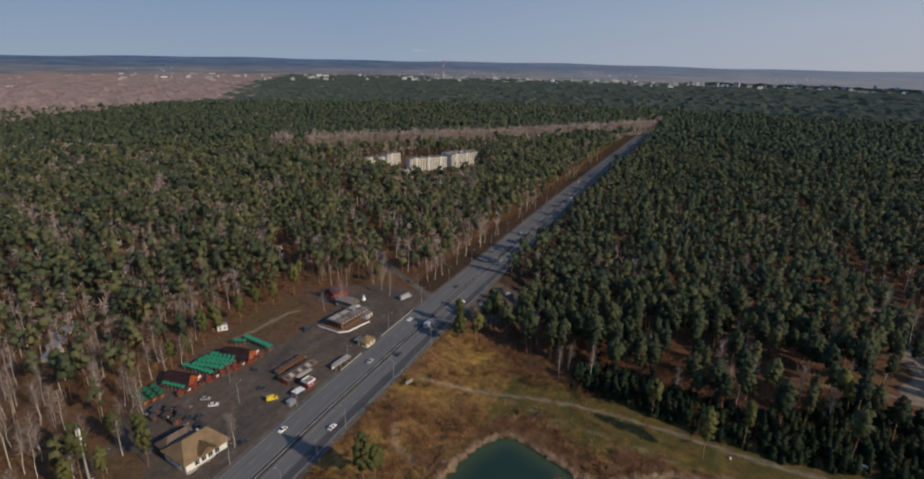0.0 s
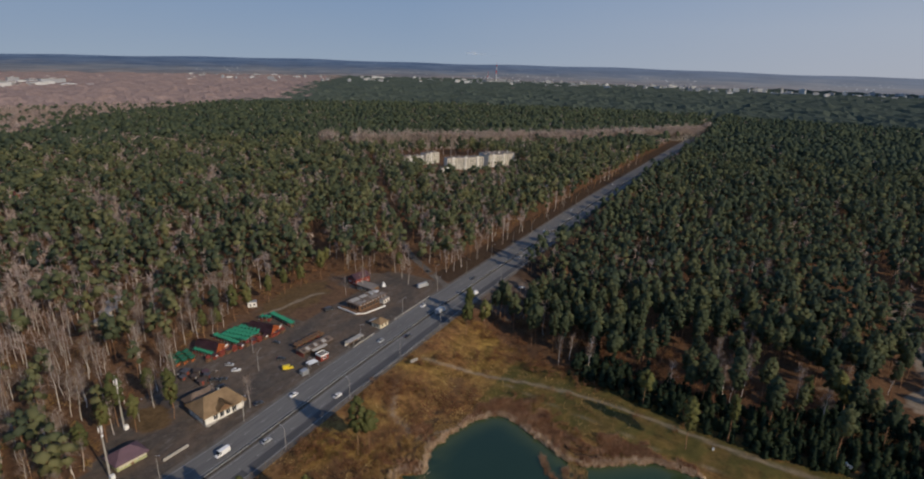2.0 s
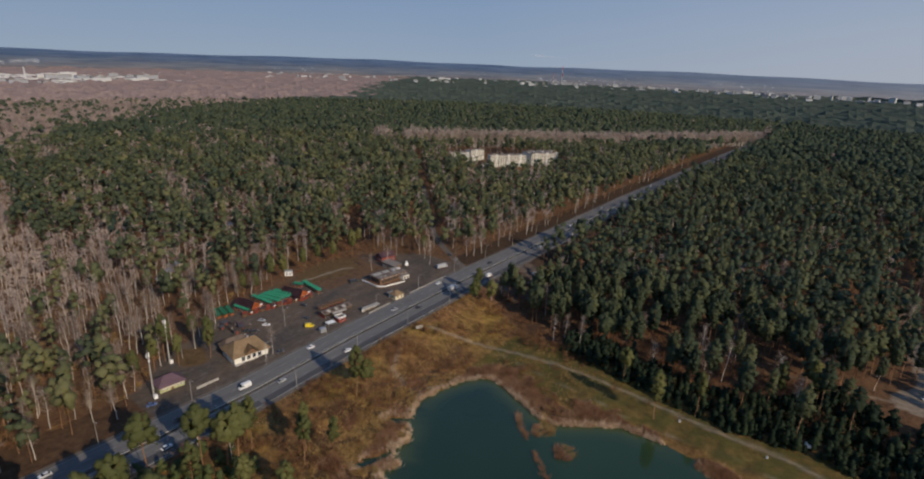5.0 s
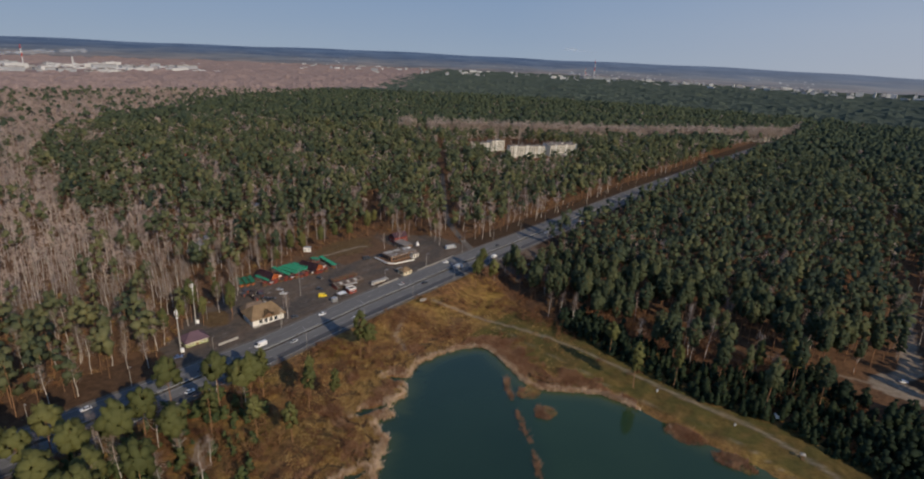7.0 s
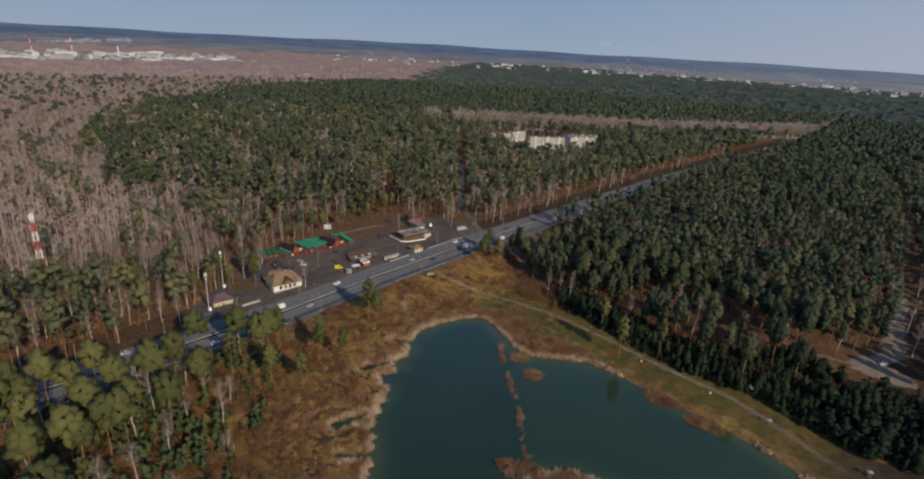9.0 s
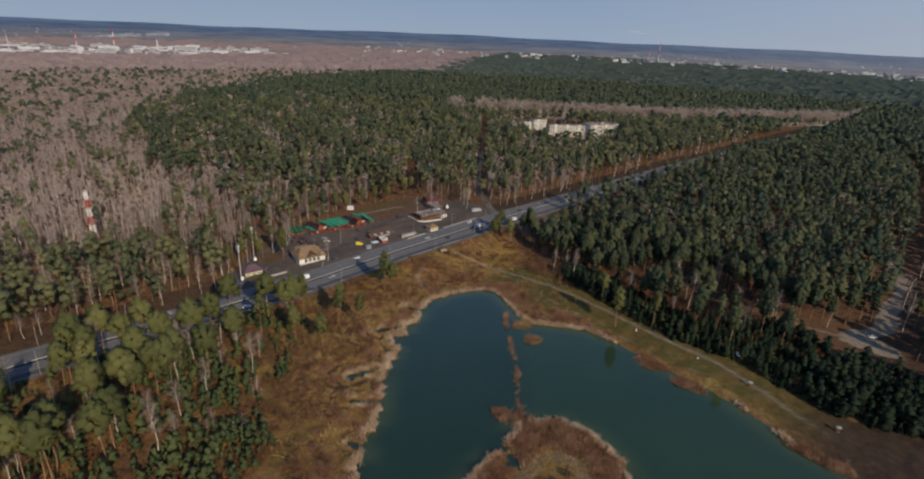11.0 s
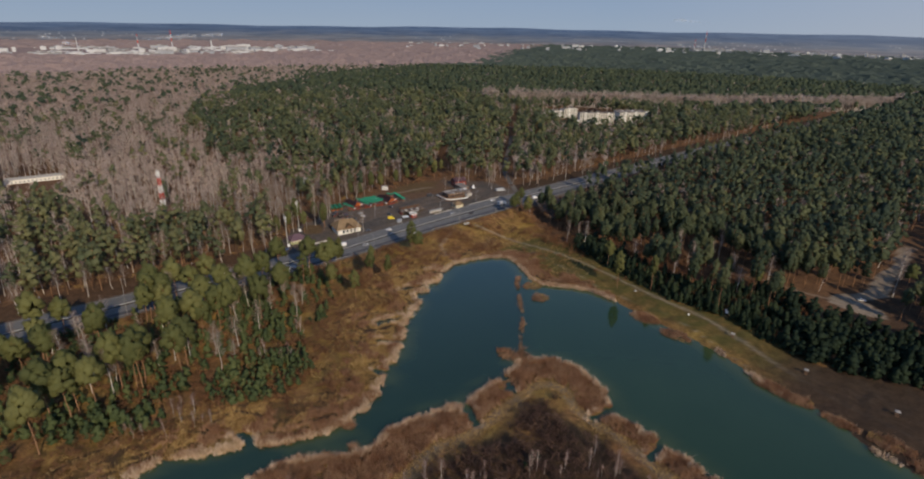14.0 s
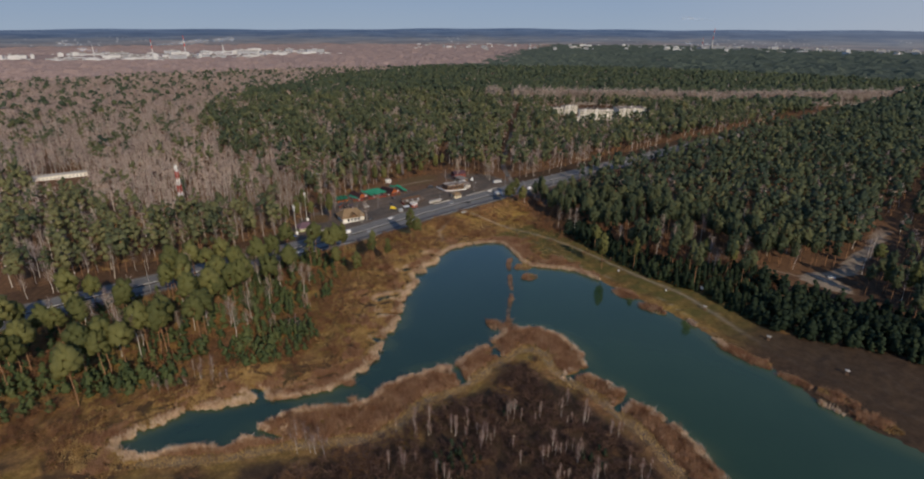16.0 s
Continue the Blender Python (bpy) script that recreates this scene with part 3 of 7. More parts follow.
def sprays(r, centres, radii, n, size, up=0.35):
    """Needle or leaf sprays: n small triangles about each lump of a crown, and the soft outward normals of the lumps."""
    V, N = [], []
    axis = np.asarray(centres, float).mean(0)
    for c, rad in zip(np.asarray(centres, float), np.asarray(radii, float)):
        d = r.normal(size=(n, 3))
        d /= np.linalg.norm(d, axis=1)[:, None]
        p = c + d * rad * r.uniform(0.55, 1.05, (n, 1))
        nrm = d + r.normal(size=(n, 3)) * 0.45 + (0, 0, up)
        nrm /= np.linalg.norm(nrm, axis=1)[:, None]
        t = np.cross(nrm, r.normal(size=(n, 3)))
        t /= np.linalg.norm(t, axis=1)[:, None]
        b = np.cross(nrm, t)
        s = size * r.uniform(0.6, 1.4, (n, 1))
        V.append(np.stack([p + t * s, p - t * s * 0.5 + b * s * 0.85, p - t * s * 0.5 - b * s * 0.85], 1).reshape(-1, 3))
        o = (p - axis) * (1, 1, 0.45)
        o = d * 0.85 + o / (np.linalg.norm(o, axis=1)[:, None] + 1e-6) * 0.6 + (0, 0, 0.25) + r.normal(size=(n, 3)) * 0.18
        N.append(np.repeat(o / np.linalg.norm(o, axis=1)[:, None], 3, axis=0))
    V = np.concatenate(V)
    return V, np.arange(len(V)).reshape(-1, 3), np.concatenate(N)


def prism(points, radii, sides=3):
    """A bent, tapering stem through points."""
    V, F = [], []
    a = np.linspace(0, 2 * np.pi, sides, endpoint=False)
    ring = np.stack([np.cos(a), np.sin(a), 0 * a], 1)
    for p, rad in zip(np.asarray(points, float), radii):
        V.append(p + ring * rad)
    for k in range(len(points) - 1):
        for s in range(sides):
            q, w = k * sides + s, k * sides + (s + 1) % sides
            F += [(q, w, w + sides), (q, w + sides, q + sides)]
    return np.concatenate(V), np.array(F)


def merged(*pieces):
    V, F, n = [], [], 0
    for v, f in pieces:
        V.append(v)
        F.append(np.asarray(f) + n)
        n += len(v)
    return np.concatenate(V), np.concatenate(F)


GOLD = (1 + 5 ** 0.5) / 2
ICO_V = np.array([(0, 1, GOLD), (0, -1, GOLD), (0, 1, -GOLD), (0, -1, -GOLD), (1, GOLD, 0), (-1, GOLD, 0), (1, -GOLD, 0), (-1, -GOLD, 0), (GOLD, 0, 1), (-GOLD, 0, 1), (GOLD, 0, -1), (-GOLD, 0, -1)], float) / (1 + GOLD ** 2) ** 0.5
ICO_F = np.array([f for f in itertools.combinations(range(12), 3) if all(abs(np.linalg.norm(ICO_V[a] - ICO_V[b]) - 2 / (1 + GOLD ** 2) ** 0.5) < 0.01 for a, b in itertools.combinations(f, 2))])
ICO_F = np.array([f if np.dot(np.cross(ICO_V[f[1]] - ICO_V[f[0]], ICO_V[f[2]] - ICO_V[f[0]]), ICO_V[f].mean(0)) > 0 else f[::-1] for f in ICO_F])


def clumps(r, centres, radii, n, size, floor=-0.45, ragged=0.24):
    """A crown of solid, uneven lumps of needles, with n small sprays standing out of each; soft outward normals."""
    keep = ICO_F[ICO_V[ICO_F].mean(1)[:, 2] > floor]
    axis = centres.mean(0)
    V, F, N, base = [], [], [], 0
    for c, rad in zip(centres, radii):
        a = r.uniform(0, 6.28)
        d = ICO_V @ np.array([(np.cos(a), np.sin(a), 0), (-np.sin(a), np.cos(a), 0), (0, 0, 1)])
        p = c + d * rad * 0.9 * r.uniform(1 - ragged, 1 + ragged, (12, 1))
        o = (p - axis) * (1, 1, 0.6)
        o = d * 0.8 + 0.95 * o / (np.linalg.norm(o, axis=1)[:, None] + 1e-6) + (0, 0, 0.15)
        V.append(p)
        F.append(keep + base)
        N.append(o / np.linalg.norm(o, axis=1)[:, None])
        base += 12
    if n:
        v, f, m = sprays(r, centres, radii * 1.24, n, size)
        V.append(v)
        F.append(f + base)
        N.append(m)
    return np.concatenate(V), np.concatenate(F), np.concatenate(N)


def pine_lumps(r, height, n, spread=3.6, low=None):
    """Centres and radii of the lumps of a Scots pine's crown: a long bare stem, then a broad, rounded, uneven head."""
    low = r.uniform(0.34, 0.50) if low is None else low
    f = (np.arange(n) + r.uniform(0.1, 0.9, n)) / n
    z = height * (low + 0.07 + (0.90 - low) * f)
    wide = spread * np.sqrt(np.clip(1 - ((f - 0.42) / 0.66) ** 2, 0.04, 1))
    out = wide * np.where(f > 0.9, 0.15, r.uniform(0.35, 0.85, n))
    a = np.arange(n) * 2.4 + r.uniform(-0.7, 0.7, n)
    c = np.stack([np.cos(a) * out, np.sin(a) * out, z], 1)
    size = (0.30 + 1.05 / n ** 0.5) * r.uniform(0.78, 1.2, n)
    rad = np.stack([wide * size * r.uniform(0.85, 1.1, n), wide * size * r.uniform(0.85, 1.1, n), spread * 0.85 * size], 1)
    return c, np.maximum(rad, 0.22 * spread)


def stem_line(r, height, lean=0.5):
    k = 5
    z = np.linspace(0, height * 0.93, k)
    w = np.cumsum(r.normal(size=(k, 2)) * lean * 0.35, axis=0)
    w[0] = 0
    return np.column_stack([w, z])


def pine_near(r, spread=(3.1, 4.4), low=None):
    height = r.uniform(24, 30)
    c, rad = pine_lumps(r, height, 30, r.uniform(*spread), low)
    line = stem_line(r, height)
    pieces = [prism(line, np.linspace(0.26, 0.07, 5), 6)]
    for p in c:
        z0 = max(height * 0.42, p[2] - r.uniform(0.8, 2.0))
        base = np.array([np.interp(z0, line[:, 2], line[:, 0]), np.interp(z0, line[:, 2], line[:, 1]), z0])
        pieces.append(prism([base, (base + p) / 2 + (0, 0, 0.25), p], [0.09, 0.06, 0.03], 3))
    for _ in range(5):          # dead stubs on the bare stem
        z0 = height * r.uniform(0.25, 0.45)
        base = np.array([np.interp(z0, line[:, 2], line[:, 0]), np.interp(z0, line[:, 2], line[:, 1]), z0])
        a = r.uniform(0, 6.28)
        pieces.append(prism([base, base + np.array([np.cos(a), np.sin(a), 0.2]) * r.uniform(0.8, 1.8)], [0.05, 0.02], 3))
    c[:, :2] += np.column_stack([np.interp(c[:, 2], line[:, 2], line[:, 0]), np.interp(c[:, 2], line[:, 2], line[:, 1])])
    return merged(*pieces), clumps(r, c, rad * 0.86, 18, 0.47, -0.6, 0.36)


def pine_broad(r):
    return pine_near(r, (4.2, 5.6), r.uniform(0.48, 0.58))


def pine_mid(r):
    height = r.uniform(22, 29)
    c, rad = pine_lumps(r, height, 7, r.uniform(2.7, 3.9))
    return prism([(0, 0, 0), (0.2, 0.1, height * 0.55), (0, 0, height * 0.9)], [0.24, 0.18, 0.08], 3), clumps(r, c, rad, 12, 0.66, -0.45, 0.36)


def pine_far(r):
    height = r.uniform(21, 28)
    c, rad = pine_lumps(r, height, 4, r.uniform(2.8, 4.0))
    return prism([(0, 0, 0), (0, 0, height * 0.8)], [0.25, 0.14], 3), clumps(r, c, rad, 6, 0.95, -0.45, 0.36)


def pine_distant(r):
    height = r.uniform(20, 27)
    c, rad = pine_lumps(r, height, 2, r.uniform(3.4, 4.8))
    v, f, n = clumps(r, c, rad * (1.1, 1.1, 1.25), 1, 1.3, -0.1, 0.32)
    return (np.zeros((0, 3)), np.zeros((0, 3), int)), (v, f, n)


def twigs(r, tips, n, length, width):
    """Thin twigs that fan out from the limbs' ends."""
    V = []
    for p in tips:
        d = r.normal(size=(n, 3)) * (1, 1, 0.7) + (0, 0, 0.55)
        d /= np.linalg.norm(d, axis=1)[:, None]
        q = p + r.normal(size=(n, 3)) * length * 0.22
        s = np.cross(d, r.normal(size=(n, 3)))
        s = s / np.linalg.norm(s, axis=1)[:, None] * width
        V.append(np.stack([q + s, q - s, q + d * length * r.uniform(0.6, 1.2, (n, 1))], 1).reshape(-1, 3))
    V = np.concatenate(V)
    return V, np.arange(len(V)).reshape(-1, 3)


def birch_any(r, limbs, n, length, width, sides):
    height = r.uniform(18, 25)
    line = stem_line(r, height, 0.9)
    if sides == 3:
        line = line[::2]
    pieces = [prism(line, np.linspace(0.20, 0.05, len(line)) * (1.0 if sides > 3 else 1.35), sides)]
    tips = []
    for k in range(limbs):
        z0 = height * (0.36 + 0.55 * (k + r.uniform(0, 1)) / limbs)
        base = np.array([np.interp(z0, line[:, 2], line[:, 0]), np.interp(z0, line[:, 2], line[:, 1]), z0])
        a = 2.4 * k + r.uniform(-0.5, 0.5)
        reach = r.uniform(1.6, 3.6) * (1.15 - z0 / height * 0.7)
        tip = base + np.array([np.cos(a) * reach, np.sin(a) * reach, reach * 1.1])
        if sides > 3 or k % 2 == 0:
            pieces.append(prism([base, tip], [0.06, 0.025], 3))
        tips.append(tip)
        tips.append((base + tip) / 2)
    return merged(*pieces), twigs(r, np.array(tips), n, length, width)


def birch_near(r):
    return birch_any(r, 14, 15, 2.0, 0.045, 5)


def birch_mid(r):
    return birch_any(r, 6, 7, 3.0, 0.115, 3)


def birch_far(r):
    return birch_any(r, 3, 6, 4.0, 0.30, 3)


def birch_distant(r):
    (v, f), (w, g) = birch_any(r, 2, 5, 5.0, 0.75, 3)
    return (v[:0], f[:0]), (w, g)


def young_near(r):
    height = r.uniform(3.5, 7.5)
    n = 7
    z = height * (0.12 + 0.85 * np.arange(n) / n)
    out = 0.55 * (1.1 - z / height)
    a = np.arange(n) * 2.4
    c = np.stack([np.cos(a) * out, np.sin(a) * out, z], 1)
    rad = np.column_stack([1.35 * (1.12 - z / height) + 0.25] * 2 + [np.full(n, height * 0.1)])
    return prism([(0, 0, 0), (0, 0, height * 0.95)], [0.10, 0.02], 4), clumps(r, c, rad * 0.92, 13, 0.3, -0.9)


def shrub_near(r):
    n = 9
    tips = np.column_stack([r.normal(size=(n, 2)) * 0.9, r.uniform(0.5, 1.7, n)])
    stems = [prism([(p[0] * 0.3, p[1] * 0.3, 0), p], [0.05, 0.02], 3) for p in tips]
    return merged(*stems), twigs(r, tips, 26, 1.3, 0.05)


def forest(name, protos, x, y, mats, label, category, seed, scale=(0.76, 1.12), tinge=1.0):
    """Many trees joined into one: the nth tree takes one of the patterns, turned and scaled."""
    r = np.random.RandomState(seed)
    z = ground(x, y) - 0.1
    which = r.randint(0, len(protos), len(x))
    # tint also carries painted shade east of the road and sun in the southwest
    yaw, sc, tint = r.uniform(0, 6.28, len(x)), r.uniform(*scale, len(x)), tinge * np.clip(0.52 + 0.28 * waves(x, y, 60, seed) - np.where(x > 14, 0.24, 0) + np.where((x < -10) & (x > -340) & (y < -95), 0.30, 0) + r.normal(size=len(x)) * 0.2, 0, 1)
    Vs, Fs, Ms, Ts, Ns, base = [], [], [], [], [], 0
    soft = any(len(crown) > 2 for _, crown in protos)
    for w, (stem, crown) in enumerate(protos):
        sel = np.nonzero(which == w)[0]
        for m, (v, f, *nv) in enumerate((stem, crown)):
            if not len(v) or not len(sel):
                continue
            c, s = np.cos(yaw[sel])[:, None], np.sin(yaw[sel])[:, None]
            k = sc[sel][:, None]
            P = np.stack([(v[:, 0] * c - v[:, 1] * s) * k + x[sel][:, None], (v[:, 0] * s + v[:, 1] * c) * k + y[sel][:, None], v[:, 2] * k + z[sel][:, None]], -1)
            Vs.append(P.reshape(-1, 3))
            Fs.append((f[None] + np.arange(len(sel))[:, None, None] * len(v)).reshape(-1, 3) + base)
            Ms.append(np.full(len(sel) * len(f), m))
            Ts.append(np.repeat(tint[sel], len(v)))
            if soft:
                q = nv[0] if nv else (v - np.column_stack([np.full((len(v), 2), v[:, :2].mean(0)), v[:, 2]])) + 1e-4
                Ns.append(np.stack([q[:, 0] * c - q[:, 1] * s, q[:, 0] * s + q[:, 1] * c, q[:, 2] + 0 * c], -1).reshape(-1, 3))
            base += len(sel) * len(v)
    if not Vs:
        return None
    me = np_mesh(name, np.concatenate(Vs), np.concatenate(Fs), np.concatenate(Ms), np.concatenate(Ts), normals=np.concatenate(Ns) if soft else None)
    return tagged(link_mesh(name, me, mats), label, category, kind="stuff")


def sites(x0, x1, y0, y1, gap, seed):
    r = np.random.RandomState(seed)
    X, Y = np.meshgrid(np.arange(x0, x1, gap), np.arange(y0, y1, gap))
    return X.ravel() + r.uniform(-0.48, 0.48, X.size) * gap, Y.ravel() + r.uniform(-0.48, 0.48, X.size) * gap, r.uniform(0, 1, X.size)


HUB = (235.0, -225.0)           # middle of the stretch over the lake


def view_sector(x, y, lo, hi):
    """Places between two distances of the hub, within the quarter that faces the wood."""
    dx, dy = x - HUB[0], y - HUB[1]
    d, a = np.hypot(dx, dy), np.degrees(np.arctan2(dy, dx))
    a = np.where(a < -90, a + 360, a)
    return (d >= lo) & (d < hi) & (a > np.where(d > 600, 70, 62)) & (a < np.where(d > 600, 187, 194))


def tree_thing(name, make, k, mats, label, category, group, seed):
    """k patterns of a tree as things with a stem and a crown."""
    out = []
    for i in range(k):
        (sv, sf), (cv, cf, *cn) = make(np.random.RandomState(seed + i))
        root = empty(name, Matrix.Identity(4), label, category, group)
        link_mesh("trunk", np_mesh("trunk", sv, sf), mats[0], root)
        link_mesh("crown", np_mesh("crown", cv, cf, normals=cn[0] if cn else None), mats[1], root)
        out.append(root)
    return out


def plant(patterns, x, y, seed, lo=0.8, hi=1.12):
    """Sets copies of the patterns at the places; the patterns themselves take the first ones."""
    r = np.random.RandomState(seed)
    z = ground(np.asarray(x, float), np.asarray(y, float)) - 0.08
    for i in range(len(x)):
        s = r.uniform(lo, hi)
        m = Matrix.Translation((x[i], y[i], z[i])) @ Matrix.Rotation(r.uniform(0, 6.28), 4, "Z") @ Matrix.Diagonal((s, s, s * r.uniform(0.93, 1.07), 1))
        if i < len(patterns):
            patterns[i].matrix_world = m
        else:
            ob = copy_thing(patterns[i % len(patterns)], Matrix.Identity(4))
            ob.matrix_basis = m
    for p in patterns[len(x):]:
        for o in (*p.children_recursive, p):
            bpy.data.objects.remove(o)


def g_canopy(n, l):
    # green is greyed and brown paled: the haze of distance is in these colours
    fine = n_noise(n, l, 0.09, 5, 0.7)
    green = n_ramp(n, l, n_mix(n, l, 0.5, fine, n_noise(n, l, 0.012, 4, 0.6)), (0.3, (0.036, 0.050, 0.044)), (0.7, (0.080, 0.097, 0.076)))
    brown = n_ramp(n, l, fine, (0.3, (0.165, 0.122, 0.114)), (0.7, (0.262, 0.200, 0.188)))
    return [n_mix(n, l, n_attr(n, "tint"), green, brown), fine, 0.4, 3.0]


M["canopy"] = material("hazy_far_canopy", g_canopy, 0.95, 0.05)

# tall trees, woods on both sides
x, y, u = sites(-420, 700, -360, 720, 8.2, 101)
pine_p, bare_p, _ = woods(x, y)
is_pine, is_bare = u < pine_p, (u >= pine_p) & (u < pine_p + bare_p)
for lo, hi, mk_p, mk_b, tag in ((0, 430, pine_mid, birch_mid, 1), (430, 640, pine_far, birch_far, 2)):
    sec = view_sector(x, y, lo, hi)
    if lo == 0:
        rank = np.hypot(x - 180, y + 60)
        near_p = np.nonzero(sec & is_pine)[0]
        near_p = near_p[np.argsort(rank[near_p])][:170]
        near_b = np.nonzero(sec & is_bare)[0]
        near_b = near_b[np.argsort(rank[near_b])][:200]
        used = np.zeros(len(x), bool)
        used[near_p] = True
        used[near_b] = True
        sec &= ~used
    r = np.random.RandomState(300 + tag)
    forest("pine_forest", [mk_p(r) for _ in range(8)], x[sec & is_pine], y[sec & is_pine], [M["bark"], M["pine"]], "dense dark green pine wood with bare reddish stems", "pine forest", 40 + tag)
    forest("birch_forest", [mk_b(r) for _ in range(8)], x[sec & is_bare], y[sec & is_bare], [M["birch"], M["bare"]], "leafless birches with pale stems and brown twigs", "birch forest", 50 + tag)
plant(tree_thing("pine_tree", pine_near, 10, [M["bark"], M["pine_shaded"]], "tall Scots pine with a bare reddish trunk and ragged green crown", "pine", "pines round the lake", 500), x[near_p], y[near_p], 61)
plant(tree_thing("birch_tree", birch_near, 8, [M["birch"], M["bare_near"]], "leafless birch with a pale trunk and brown twigs", "birch", "bare birches round the lake", 520), x[near_b], y[near_b], 62)

x, y, u = sites(-1500, 900, -500, 1500, 8.2, 102)
far = view_sector(x, y, 640, 1000)
x, y, u = x[far], y[far], u[far]
pine_p, bare_p, _ = woods(x, y)
r = np.random.RandomState(310)
is_pine, is_bare = u < pine_p, (u >= pine_p) & (u < pine_p + bare_p)
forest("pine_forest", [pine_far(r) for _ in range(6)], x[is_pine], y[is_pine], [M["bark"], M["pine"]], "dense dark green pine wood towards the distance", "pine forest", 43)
forest("birch_forest", [birch_far(r) for _ in range(6)], x[is_bare], y[is_bare], [M["birch"], M["bare"]], "leafless birch wood with reddish brown twigs", "birch forest", 53)
x, y, u = sites(-2000, 1000, -800, 2000, 8.5, 103)
far = view_sector(x, y, 1000, 1750)
x, y, u = x[far], y[far], u[far]
pine_p, bare_p, _ = woods(x, y)
is_pine, is_bare = u < pine_p, (u >= pine_p) & (u < pine_p + bare_p)
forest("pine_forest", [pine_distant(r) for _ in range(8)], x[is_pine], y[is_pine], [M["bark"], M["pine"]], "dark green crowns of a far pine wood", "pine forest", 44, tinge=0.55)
forest("birch_forest", [birch_distant(r) for _ in range(8)], x[is_bare], y[is_bare], [M["birch"], M["bare"]], "reddish brown leafless wood far off", "birch forest", 54)

# the pale row of birches behind the flats
x, y, u = sites(-720, 40, 270, 1220, 4.5, 112)
sec = (line_distance(x, y, ROW) < 13) & (waves(x, y, 45, 117) > np.interp(x, [-480, -380], [0.1, -0.5]))
forest("birch_row", [birch_far(r) for _ in range(6)], x[sec], y[sec], [M["birch"], M["row"]], "pale sunlit row of bare birches behind the flats", "birch row", 55, (1.15, 1.45))

# closed canopy of the far woods
ang = np.radians(np.arange(50, 206, 0.55))
rad = 1650 * (4840 / 1650) ** (np.arange(170) / 169)
A, R = np.meshgrid(ang, rad)
cx, cy = HUB[0] + (np.cos(A) * R).ravel(), HUB[1] + (np.sin(A) * R).ravel()
k = (np.arange(len(rad) - 1)[:, None] * len(ang) + np.arange(len(ang) - 1)).ravel()
quads = np.stack([k, k + 1, k + len(ang) + 1, k + len(ang)], 1)
pine_p, bare_p, _ = woods(cx, cy)
brown = smoothstep(0.2, 0.6, bare_p)
cz = 13 + 4.0 * waves(cx, cy, 60, 71) + 4.2 * np.random.RandomState(5).normal(size=len(cx)) - 2 * brown + 3 * waves(cx, cy, 900, 72)
built = (((cx + 3010) / 520) ** 2 + ((cy - 450) / 860) ** 2 < 1) | (((cx + 700) / 1500) ** 2 + ((cy - 4150) / 420) ** 2 < 1)
cz = np.where(built, cz * 0.25, cz)
me = np_mesh("canopy", np.stack([cx, cy, cz + ground(cx, cy)], 1), quads, tint=brown)
me.shade_flat()
tagged(link_mesh("far_forest", me, M["canopy"]), "closed canopy of far pine and leafless woods", "forest", kind="stuff")

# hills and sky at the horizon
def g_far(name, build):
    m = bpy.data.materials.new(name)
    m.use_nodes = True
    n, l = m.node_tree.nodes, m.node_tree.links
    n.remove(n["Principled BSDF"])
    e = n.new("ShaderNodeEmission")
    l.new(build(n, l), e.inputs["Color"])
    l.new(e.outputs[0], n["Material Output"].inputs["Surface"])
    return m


def n_height(n, l, low, high, wobble, scale, stretch):
    """0 to 1 between two heights, with some streaks."""
    z = n.new("ShaderNodeSeparateXYZ")
    l.new(n.new("ShaderNodeNewGeometry").outputs["Position"], z.inputs[0])
    mr = n.new("ShaderNodeMapRange")
    mr.inputs["From Min"].default_value, mr.inputs["From Max"].default_value = low, high
    l.new(z.outputs[2], mr.inputs["Value"])
    add = n.new("ShaderNodeMath")
    add.operation = "MULTIPLY_ADD"
    add.inputs[1].default_value = wobble
    l.new(n_noise(n, l, scale, 5, 0.65, stretch=stretch), add.inputs[0])
    l.new(mr.outputs[0], add.inputs[2])
    off = n.new("ShaderNodeMath")
    off.operation, off.inputs[1].default_value = "SUBTRACT", wobble / 2
    l.new(add.outputs[0], off.inputs[0])
    return off.outputs[0]


